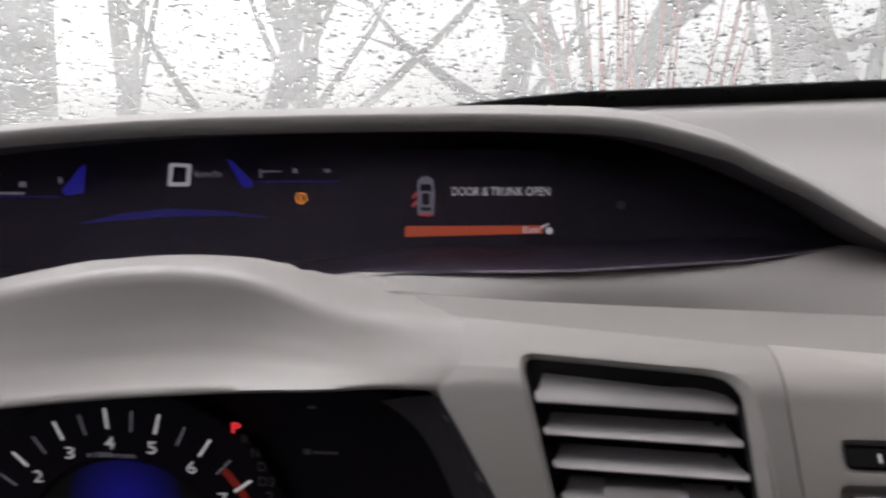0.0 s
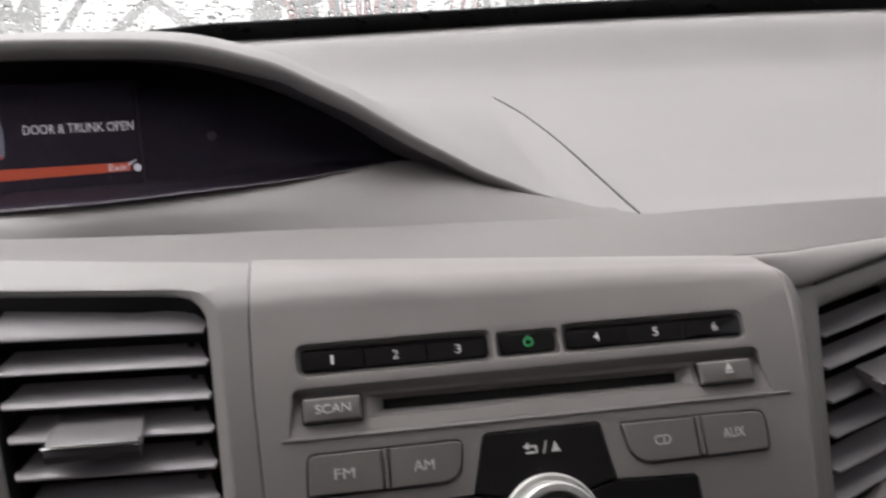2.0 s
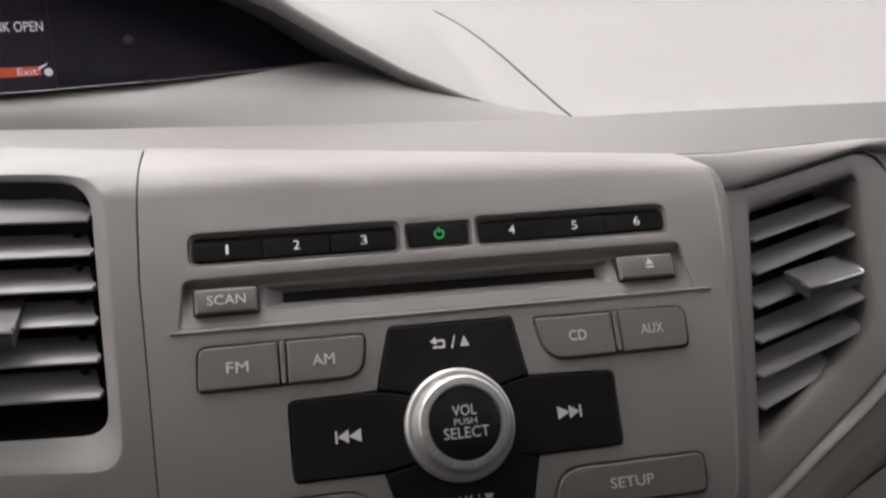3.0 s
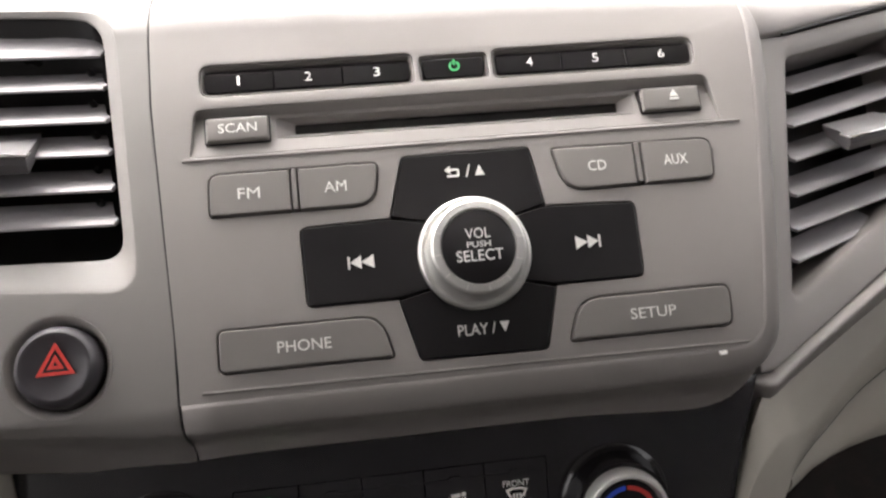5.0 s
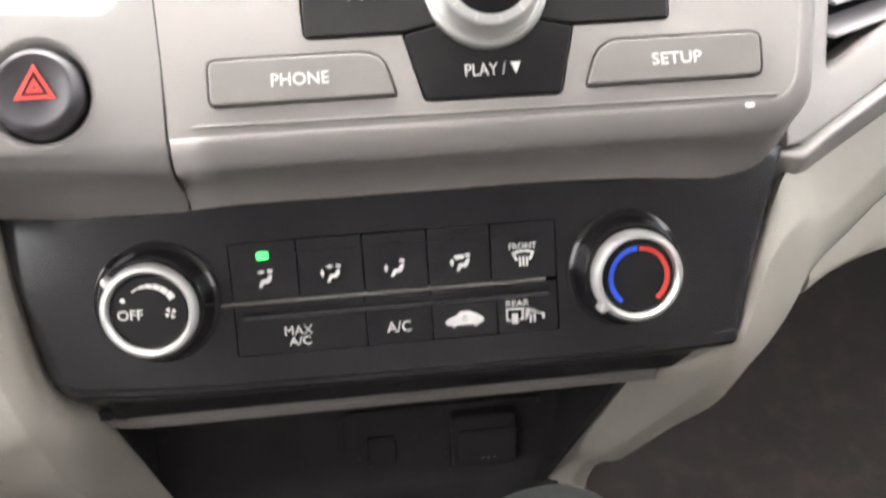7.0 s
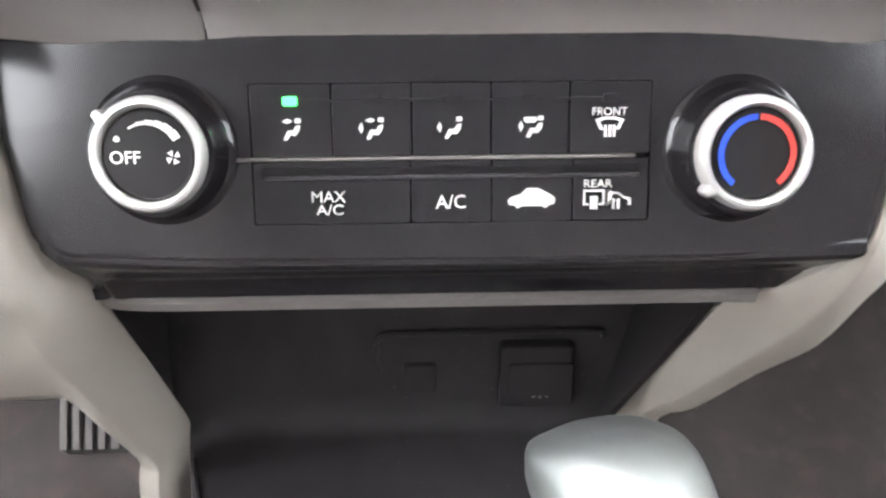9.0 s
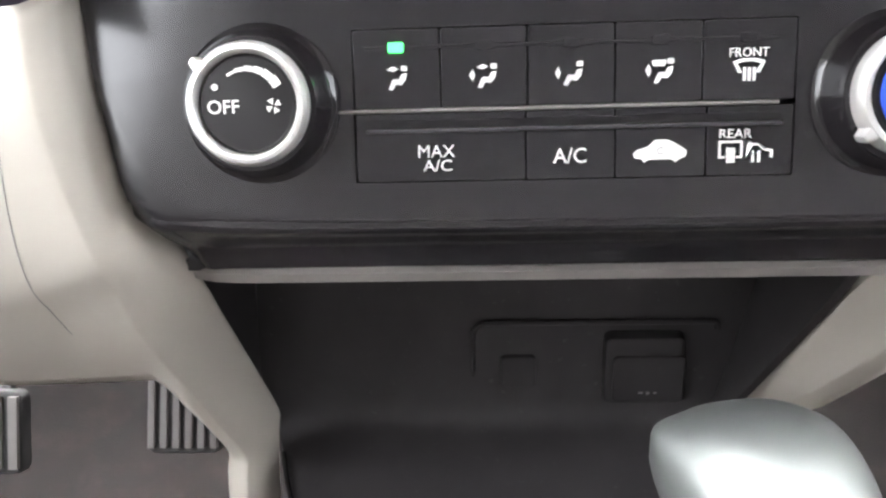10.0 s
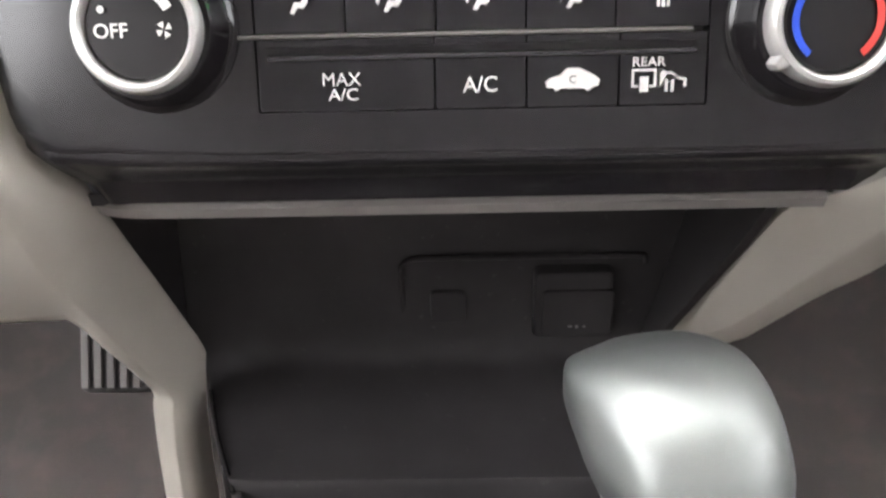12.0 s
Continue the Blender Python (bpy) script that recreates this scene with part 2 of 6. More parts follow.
# ---- materials ----
def material(name, base, rough=0.5, metal=0.0, vary=0.06, scale=60.0, grain=1800.0, bump=0.05, coat=0.0, spec=0.5, spread=0.1, dust=None):
    """A plain surface with stains at one scale, grain at another, and fine relief."""
    m = bpy.data.materials.new(name)
    m.use_nodes = True
    nt = m.node_tree
    b = nt.nodes["Principled BSDF"]
    geo = nt.nodes.new("ShaderNodeNewGeometry")
    big, fine = nt.nodes.new("ShaderNodeTexNoise"), nt.nodes.new("ShaderNodeTexNoise")
    big.inputs["Scale"].default_value, big.inputs["Detail"].default_value = scale, 4.0
    fine.inputs["Scale"].default_value, fine.inputs["Detail"].default_value = grain, 2.0
    for n in (big, fine):
        nt.links.new(geo.outputs["Position"], n.inputs["Vector"])
    ramp = nt.nodes.new("ShaderNodeMapRange")
    ramp.inputs["From Min"].default_value, ramp.inputs["From Max"].default_value = 0.25, 0.75
    ramp.inputs["To Min"].default_value, ramp.inputs["To Max"].default_value = 1.0 - vary, 1.0 + vary
    nt.links.new(big.outputs["Fac"], ramp.inputs["Value"])
    mul = nt.nodes.new("ShaderNodeMix")
    mul.data_type, mul.blend_type = "RGBA", "MULTIPLY"
    mul.inputs["Factor"].default_value = 1.0
    mul.inputs["A"].default_value = (*base, 1)
    nt.links.new(ramp.outputs["Result"], mul.inputs["B"])
    colour = mul.outputs["Result"]
    if dust:
        # dust or stains with a shape of their own: colour, scale, and where they begin and end
        tint, size, lo, hi = dust
        spots, gate, over = nt.nodes.new("ShaderNodeTexNoise"), nt.nodes.new("ShaderNodeMapRange"), nt.nodes.new("ShaderNodeMix")
        spots.inputs["Scale"].default_value, spots.inputs["Detail"].default_value = size, 5.0
        gate.inputs["From Min"].default_value, gate.inputs["From Max"].default_value = lo, hi
        over.data_type = "RGBA"
        over.inputs["B"].default_value = (*tint, 1)
        nt.links.new(geo.outputs["Position"], spots.inputs["Vector"])
        nt.links.new(spots.outputs["Fac"], gate.inputs["Value"])
        nt.links.new(gate.outputs["Result"], over.inputs["Factor"])
        nt.links.new(colour, over.inputs["A"])
        colour = over.outputs["Result"]
    nt.links.new(colour, b.inputs["Base Color"])
    r2 = nt.nodes.new("ShaderNodeMapRange")
    r2.inputs["To Min"].default_value, r2.inputs["To Max"].default_value = max(rough - spread, 0.02), min(rough + spread, 1)
    nt.links.new(big.outputs["Fac"], r2.inputs["Value"])
    nt.links.new(r2.outputs["Result"], b.inputs["Roughness"])
    b.inputs["Metallic"].default_value = metal
    b.inputs["Specular IOR Level"].default_value = spec
    b.inputs["Coat Weight"].default_value = coat
    b.inputs["Coat Roughness"].default_value = 0.12
    if bump:
        bp = nt.nodes.new("ShaderNodeBump")
        bp.inputs["Strength"].default_value, bp.inputs["Distance"].default_value = bump, 0.0004
        nt.links.new(fine.outputs["Fac"], bp.inputs["Height"])
        nt.links.new(bp.outputs["Normal"], b.inputs["Normal"])
    return m


def glow(name, colour, strength, base=(0.005, 0.005, 0.006)):
    m = bpy.data.materials.new(name)
    m.use_nodes = True
    b = m.node_tree.nodes["Principled BSDF"]
    b.inputs["Base Color"].default_value = (*base, 1)
    b.inputs["Emission Color"].default_value = (*colour, 1)
    b.inputs["Emission Strength"].default_value = strength
    return m


DASH = material("grey_grained_plastic", (0.195, 0.180, 0.176), 0.5, vary=0.04, scale=9, grain=2600, bump=0.25)
PAD = material("light_grey_soft_pad", (0.29, 0.276, 0.270), 0.6, vary=0.04, scale=7, grain=2200, bump=0.3)
HOOD = material("grey_hood_plastic", (0.250, 0.233, 0.226), 0.5, vary=0.04, scale=9, grain=2600, bump=0.2)
FASCIA = material("warm_grey_fascia", (0.29, 0.268, 0.258), 0.45, vary=0.04, scale=12, grain=3000, bump=0.12)
BEIGE = material("pale_beige_trim", (0.48, 0.452, 0.398), 0.5, vary=0.05, scale=14, grain=2600, bump=0.2)
KEYGREY = material("dark_grey_key_plastic", (0.215, 0.199, 0.19), 0.4, vary=0.04, scale=30, bump=0.06)
BLACK = material("black_satin_plastic", (0.014, 0.0125, 0.0135), 0.32, vary=0.15, scale=40, bump=0.05, spec=0.4)
CHEEK = material("dark_satin_plastic", (0.055, 0.050, 0.056), 0.34, vary=0.1, scale=30, bump=0.04)
RECESS = material("glossy_recess_plastic", (0.13, 0.12, 0.13), 0.24, vary=0.08, scale=30, bump=0.02, spec=0.8)
GLOSS = material("black_gloss_plastic", (0.010, 0.009, 0.010), 0.14, vary=0.1, scale=30, bump=0.0, spread=0.05)
CHAR = material("charcoal_panel_plastic", (0.0165, 0.0152, 0.0172), 0.21, vary=0.05, scale=25, grain=2400, bump=0.0, spec=0.65, spread=0.02)
LINER = material("black_textured_liner", (0.036, 0.033, 0.034), 0.55, vary=0.2, scale=40, grain=1500, bump=0.4, spec=0.3, dust=((0.06, 0.057, 0.056), 300, 0.66, 0.76))
TAB = material("dark_grey_tab_plastic", (0.115, 0.108, 0.112), 0.36, vary=0.05, scale=40, bump=0.06)
BRIGHT = material("bright_chrome", (0.88, 0.87, 0.86), 0.16, metal=1.0, vary=0.02, bump=0.0, spread=0.04)
SLAT = material("mid_grey_vent_plastic", (0.36, 0.342, 0.352), 0.42, vary=0.05, scale=40, bump=0.08)
CHROME = material("satin_chrome", (0.66, 0.65, 0.63), 0.36, metal=0.7, vary=0.04, scale=60, bump=0.0)
SILVER = material("satin_silver_paint", (0.120, 0.127, 0.123), 0.40, metal=0.55, vary=0.06, scale=30, grain=4000, bump=0.04)
PRINT = material("white_print", (0.84, 0.82, 0.79), 0.5, vary=0.04, bump=0.0)
DIMPRINT = material("dim_grey_print", (0.20, 0.19, 0.19), 0.5, bump=0.0)
REDPRINT = material("red_print", (0.62, 0.06, 0.05), 0.4, bump=0.0)
BLUEPRINT = material("blue_print", (0.03, 0.09, 0.60), 0.4, bump=0.0)
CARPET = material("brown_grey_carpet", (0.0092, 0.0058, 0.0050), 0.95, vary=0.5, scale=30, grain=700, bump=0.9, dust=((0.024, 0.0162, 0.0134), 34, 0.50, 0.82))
RUBBER = material("worn_black_rubber", (0.05, 0.047, 0.046), 0.7, vary=0.3, scale=60, bump=0.3)
CABIN = material("grey_cabin_lining", (0.52, 0.50, 0.47), 0.8, vary=0.06, scale=8, grain=900, bump=0.3)
# kept dark so the unseen cabin walls throw little light forward
CLOTH = material("dark_grey_wall_cloth", (0.05, 0.047, 0.046), 0.9, vary=0.15, scale=12, grain=900, bump=0.4)
SEAL = material("black_glass_frit", (0.006, 0.006, 0.007), 0.3, bump=0.0)
SNOW = material("wet_slush", (0.32, 0.32, 0.33), 0.6, vary=0.4, scale=0.6, grain=14, bump=0.5)
BARK = material("wet_grey_bark", (0.105, 0.098, 0.088), 0.85, vary=0.4, scale=8, grain=60, bump=0.8)
REDSTEM = material("red_stem_bark", (0.34, 0.05, 0.04), 0.6, vary=0.3, scale=10, bump=0.2)
# dash grey taken darker, stands for the shade under the visor
BAND = material("shaded_visor_grey", (0.085, 0.078, 0.084), 0.75, vary=0.1, scale=20, bump=0.2, spec=0.25)
VOID = material("smoked_display_black", (0.024, 0.018, 0.029), 0.5, vary=0.1, bump=0.0, spec=0.12)
LIT = glow("white_display_light", (0.92, 0.90, 0.92), 0.8)
DIMLIT = glow("dim_display_light", (0.55, 0.53, 0.62), 0.34)
BLUEGLOW = glow("blue_display_light", (0.008, 0.005, 0.50), 0.6)
BLUEDIM = glow("dim_blue_display_light", (0.006, 0.004, 0.34), 0.42)
ORANGE = glow("orange_display_light", (0.72, 0.12, 0.035), 0.78)
AMBER = glow("amber_lamp", (1.0, 0.34, 0.02), 1.9)
REDLAMP = glow("red_lamp", (1.0, 0.045, 0.06), 1.6)
GREENLAMP = glow("green_lamp", (0.05, 0.80, 0.12), 0.6)
GREENRING = glow("green_ring_light", (0.05, 0.55, 0.16), 0.55)
BLUEDIAL = glow("blue_dial_light", (0.012, 0.010, 0.42), 0.3)
dn, dl = BLUEDIAL.node_tree.nodes, BLUEDIAL.node_tree.links
dgeo, ddist, dfade = dn.new("ShaderNodeNewGeometry"), dn.new("ShaderNodeVectorMath"), dn.new("ShaderNodeMapRange")
ddist.operation = "DISTANCE"
ddist.inputs[1].default_value = (-0.4395, 0.4645, 0.6350)
dfade.inputs["From Min"].default_value, dfade.inputs["From Max"].default_value = 0.004, 0.034
dfade.inputs["To Min"].default_value, dfade.inputs["To Max"].default_value = 0.55, 0.0
dl.new(dgeo.outputs["Position"], ddist.inputs[0])
dl.new(ddist.outputs["Value"], dfade.inputs["Value"])
dl.new(dfade.outputs["Result"], dn["Principled BSDF"].inputs["Emission Strength"])
BODYGREY = glow("grey_picture_light", (0.33, 0.34, 0.40), 0.52)

GLASS = bpy.data.materials.new("wet_windscreen_glass")
GLASS.use_nodes = True
gt = GLASS.node_tree
gb = gt.nodes["Principled BSDF"]
gb.inputs["Base Color"].default_value = (0.95, 0.97, 0.96, 1)
gb.inputs["Roughness"].default_value = 0.045
gb.inputs["Transmission Weight"].default_value = 1.0
gb.inputs["IOR"].default_value = 1.02
film = gt.nodes.new("ShaderNodeBsdfTranslucent")
film.inputs["Color"].default_value = (0.92, 0.94, 0.92, 1)
mist = gt.nodes.new("ShaderNodeMixShader")
patch = gt.nodes.new("ShaderNodeTexNoise")
patch.inputs["Scale"].default_value, patch.inputs["Detail"].default_value = 14.0, 5.0
pr = gt.nodes.new("ShaderNodeMapRange")
pr.inputs["To Min"].default_value, pr.inputs["To Max"].default_value = 0.06, 0.24
gt.links.new(patch.outputs["Fac"], pr.inputs["Value"])
gt.links.new(pr.outputs["Result"], mist.inputs["Fac"])
gt.links.new(gb.outputs[0], mist.inputs[1])
gt.links.new(film.outputs[0], mist.inputs[2])
gt.links.new(mist.outputs[0], gt.nodes["Material Output"].inputs["Surface"])

WATER = bpy.data.materials.new("rain_water")
WATER.use_nodes = True
wb = WATER.node_tree.nodes["Principled BSDF"]
wb.inputs["Base Color"].default_value = (1, 1, 1, 1)
wb.inputs["Roughness"].default_value = 0.0
wb.inputs["Transmission Weight"].default_value = 1.0
wb.inputs["IOR"].default_value = 1.33

SMOKED = bpy.data.materials.new("smoked_clear_lens")
SMOKED.use_nodes = True
st = SMOKED.node_tree
clear, shine, both_ways = st.nodes.new("ShaderNodeBsdfTransparent"), st.nodes.new("ShaderNodeBsdfGlossy"), st.nodes.new("ShaderNodeMixShader")
clear.inputs["Color"].default_value = (0.86, 0.84, 0.87, 1)
shine.inputs["Roughness"].default_value = 0.6
shine.inputs["Color"].default_value = (0.85, 0.74, 0.95, 1)
both_ways.inputs["Fac"].default_value = 0.0022
st.links.new(clear.outputs[0], both_ways.inputs[1])
st.links.new(shine.outputs[0], both_ways.inputs[2])
st.links.new(both_ways.outputs[0], st.nodes["Material Output"].inputs["Surface"])

# ---- the outside ----
ground = part("ground", loft([[(x, y, -0.32) for x in (-400, -12, 0, 12, 400)] for y in (-400, -12, 0, 14, 400)]), SNOW)
tagged(ground, "flat ground under grey wet slush", "ground", kind="structure")


def bare_tree(x, y, h, r, lean, seed, mat=None, stems=1):
    """A leafless tree: a tapered trunk, limbs that fork, and twigs."""
    rnd = random.Random(seed)
    e = thing("bare_tree", (x, y, -0.32), "leafless grey tree with forked wet limbs in snow", "tree", "trees in front of the car")
    base = Vector((x, y, -0.32))
    trunk = bmesh.new()
    top = base + Vector((lean * h, rnd.uniform(-0.1, 0.1) * h, h))
    pts = [base + (top - base) * k / 6 + Vector((rnd.uniform(-1, 1), rnd.uniform(-1, 1), 0)) * r * 0.7 * (k > 0) for k in range(7)]
    tube(pts, [r * (1.25 - 0.95 * k / 6) for k in range(7)], 8, trunk)
    for i in range(6):
        k = rnd.uniform(0.15, 0.95)
        j = min(int(k * 6), 5)
        p = pts[j].lerp(pts[j + 1], k * 6 - j)
        a = rnd.uniform(0, 6.28)
        ln = h * rnd.uniform(0.25, 0.5) * (1.1 - k * 0.5)
        way = Vector((math.cos(a), math.sin(a) * 0.6, rnd.uniform(0.35, 1.1))).normalized()
        q = [p, p + way * ln * 0.4 + Vector((0, 0, 0.02 * ln)), p + way * ln * 0.75 + Vector((0, 0, 0.1 * ln)), p + way * ln + Vector((0, 0, 0.25 * ln))]
        rr = r * (0.55 - 0.3 * k)
        limb = part("limb", tube(q, [rr, rr * 0.75, rr * 0.45, rr * 0.15], 6), BARK, e)
        for _ in range(2):
            f = rnd.uniform(0.3, 0.95)
            s = q[1].lerp(q[3], f)
            b2 = a + rnd.uniform(-1.2, 1.2)
            w2 = Vector((math.cos(b2), math.sin(b2) * 0.6, rnd.uniform(0.1, 1.0))).normalized()
            l2 = ln * rnd.uniform(0.25, 0.55)
            part("twig", tube([s, s + w2 * l2 * 0.5, s + w2 * l2 + Vector((0, 0, 0.1 * l2))], [rr * 0.35, rr * 0.25, rr * 0.08], 5), BARK, limb)
    part("trunk", trunk, BARK, e)
    return e


TREES = random.Random(5)
for i in range(15):
    d = TREES.uniform(4.5, 9)
    az = radians(-38 + 5.4 * i + TREES.uniform(-2.0, 2.0))
    bare_tree(d * math.sin(az), d * math.cos(az), TREES.uniform(3.5, 6.0), TREES.uniform(0.055, 0.13) * d / 6, TREES.uniform(-0.5, 0.5), 40 + i)


def red_shrub(x, y, h, seed):
    rnd = random.Random(seed)
    e = thing("red_shrub", (x, y, -0.32), "bare shrub with a clump of red stems", "shrub", "red shrubs")
    bm = bmesh.new()
    for _ in range(26):
        a = rnd.uniform(0, 6.28)
        s = rnd.uniform(0.05, 0.35)
        p = Vector((x + math.cos(a) * 0.12, y + math.sin(a) * 0.12, -0.32))
        tip = Vector((x + math.cos(a) * s * h, y + math.sin(a) * s * h, -0.32 + h * rnd.uniform(0.75, 1.0)))
        mid = p.lerp(tip, 0.5) + Vector((math.cos(a), math.sin(a), 0)) * 0.06
        tube([p, mid, tip], [0.022, 0.016, 0.005], 5, bm)
    part("stems", bm, REDSTEM, e)


red_shrub(0.35, 5.6, 2.4, 3)
red_shrub(2.6, 6.0, 2.3, 4)
red_shrub(3.3, 6.3, 2.2, 5)

# ---- the cabin that closes the place ----
def base_z(x):
    drop = max(-0.20 - x, 0)
    return 0.8705 + 0.026 * (x + 0.2) - 0.06 * max(x - 0.12, 0) ** 2 - 0.09 * drop


def base_y(x):
    return 0.985 - 0.22 * x * x


COLS = [-0.90 + 1.68 * i / 28 for i in range(29)]


def screen_at(x, s):
    """A point of the windscreen, s metres up its slope."""
    return Vector((x * (1 - 0.12 * s), base_y(x) - s * 0.870 + 0.03 * s * s, base_z(x) + 0.006 + s * 0.492))


glass = part("window_1", loft([[screen_at(x, s * 0.1) for x in COLS] for s in range(-1, 9)], thick=0.005, away=(0, 0.46, 0.89)), GLASS)
glass.visible_shadow = False
tagged(glass, "raked windscreen wet with rain", "windscreen", kind="structure")

rain = bmesh.new()
RN = random.Random(11)
for i in range(15000):
    x, s = RN.uniform(-0.86, 0.74), RN.random() ** 1.1 * 0.25
    r = 0.0007 + 0.0017 * RN.random() ** 2.6
    if RN.random() < 0.03:
        r = RN.uniform(0.0022, 0.0036)
    c = screen_at(x, s) - Vector((0, 0.49, 0.87)) * 0.0003
    uu, vv, nn = Vector((1, 0, 0)), Vector((0, -0.870, 0.492)), Vector((0, -0.492, -0.870))
    sx, sy = r * RN.uniform(0.85, 1.5), r * RN.uniform(0.8, 1.3)
    seg = 8
    low = [rain.verts.new(c + uu * sx * math.cos(6.283 * k / seg) + vv * sy * math.sin(6.283 * k / seg)) for k in range(seg)]
    mid = [rain.verts.new(c + (uu * sx * math.cos(6.283 * k / seg) + vv * sy * math.sin(6.283 * k / seg)) * 0.68 + nn * r * 0.42) for k in range(seg)]
    t = rain.verts.new(c + nn * r * 0.62)
    for k in range(seg):
        j = (k + 1) % seg
        rain.faces.new((low[k], low[j], mid[j], mid[k]))
        rain.faces.new((mid[k], mid[j], t))
    rain.faces.new(list(reversed(low)))
me = bpy.data.meshes.new("raindrops")
for f in rain.faces:
    f.smooth = True
rain.to_mesh(me)
rain.free()
me.materials.append(WATER)
drops = tagged(new("raindrops", me), "many small raindrops on the windscreen", "raindrops", kind="stuff")
drops.visible_shadow = False

seal = part("trim", loft([[screen_at(x, -0.02) + Vector((0, 0.004, -0.010)) for x in COLS], [screen_at(x, -0.004) + Vector((0, -0.004, -0.003)) for x in COLS],
                          [screen_at(x, 0.010) + Vector((0, -0.003, -0.004)) for x in COLS]], thick=0.002, away=(0, 0.46, 0.89)), SEAL)
tagged(seal, "black band along the foot of the windscreen", "windscreen trim", kind="structure")

roof = part("ceiling", loft([[(x, y, 1.245 - 0.10 * x * x - 0.02 * abs(y + 0.6)) for x in (-0.68, -0.4, 0, 0.4, 0.68)] for y in (0.34, 0.2, -0.1, -0.4, -0.70)], 2, 2, thick=0.03, away=(0, 0, 1)), CABIN)
tagged(roof, "pale grey cloth headliner", "ceiling", kind="structure")
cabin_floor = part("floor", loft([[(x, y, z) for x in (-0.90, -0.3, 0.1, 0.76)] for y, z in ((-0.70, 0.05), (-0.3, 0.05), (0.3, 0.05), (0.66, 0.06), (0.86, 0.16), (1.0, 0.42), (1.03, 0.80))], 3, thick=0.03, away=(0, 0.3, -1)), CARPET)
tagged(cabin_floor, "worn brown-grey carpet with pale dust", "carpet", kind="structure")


def side_wall(name, x, s, label, y0):
    bm = loft([[(x + s * 0.03 * math.sin(3 * z), y, z) for z in (0.0, 0.3, 0.55, 0.77)] for y in (-0.62, 0.0, y0)], 2, thick=0.06, away=(s, 0, 0))
    return tagged(part(name, bm, CLOTH), label, "car door", kind="structure")


# added wall out of view; its top edge sets how much side light enters
tagged(part("wall_west", loft([[(-0.90, y, z) for z in (0.0, 0.2, 0.38, 0.56)] for y in (-0.62, 0.0, 0.615)], 2, thick=0.06, away=(-1, 0, 0)), CLOTH), "unseen dark wall on the driver side, cut low to let daylight in", "car door", kind="structure")
side_wall("wall_east", 0.76, 1, "dark grey lining of the passenger doors", 0.98)
tagged(part("wall_west_front", loft([[(-0.90, y, z) for z in (0.0, 0.4, 0.86)] for y in (0.62, 0.8, 1.0)], thick=0.06, away=(-1, 0, 0)), CABIN), "grey kick panel ahead of the driver side", "kick panel", kind="structure")
# added wall close behind the camera, blocks daylight from the rear
tagged(part("wall_south", loft([[(x, -0.24, z) for z in (0.0, 0.4, 0.8, 1.10)] for x in (-0.78, 0, 0.78)], thick=0.05, away=(0, -1, 0)), CLOTH), "unseen dark wall added behind the camera to hold back rear light", "cabin wall", kind="structure")


def pillar(name, pts, r, label):
    tagged(part(name, tube(smooth_line(pts, 4), r, 10), CABIN), label, "pillar", kind="structure")


def smooth_line(pts, steps):
    return [r[0] for r in smooth_rows([[p] for p in pts], steps)]


for s in (-1, 1):
    pillar("trim_pillar", [(s * 0.77 - (0.11 if s < 0 else 0.0), 0.86, 0.82), (s * 0.74 - (0.08 if s < 0 else 0.0), 0.62, 0.99), (s * 0.68, 0.30, 1.19), (s * 0.66, -0.3, 1.235), (s * 0.66, -0.68, 1.235)], 0.045, "grey trim of the windscreen pillar and roof rail")
    pillar("trim_post", [(s * 0.79, -0.62, 0.0), (s * 0.78, -0.62, 0.8), (s * 0.67, -0.68, 1.22)], 0.05, "grey trim of the door post")

# ---- the dashboard ----
RAD = Face((0, 0.40, 0.70), 29, 0.0, lambda u, v: 1.35 * max(0.0, 0.0678 ** 2 - (v + 0.0518) ** 2), (-0.05, 0.22, 0.33))


def ends_back(u):
    """How far the ends of the climate panel curve away."""
    return (1.5 if u < -0.033 else 0.95) * max(0.0, abs(u + 0.033) - 0.055) ** 2


CLI = Face((0, 0.3525, 0.539), 14, 0.0, lambda u, v: 0.004 - ends_back(u) - 1.5 * (v + 0.012) ** 2, (-0.05, 0.0, 0.25))
dash = thing("dashboard", (0, 0.75, 0.30), "grey moulded dashboard with a curved visor and pale beige lower trim", "dashboard")

LEDGE_X = [-0.80, -0.62, -0.50, -0.42, -0.36, -0.325, -0.31, -0.30, -0.29, -0.277, -0.265, -0.25, -0.235, -0.22, -0.20, -0.175, -0.15, -0.10, -0.05, 0.0, 0.05, 0.10, 0.16, 0.22, 0.30, 0.40, 0.52, 0.64, 0.75]


def lerp_table(table, x):
    for (a, p), (b, q) in zip(table, table[1:]):
        if x <= b:
            t = max(0.0, min(1.0, (x - a) / (b - a)))
            return tuple(u + (w - u) * t for u, w in zip(p, q))
    return table[-1][1]


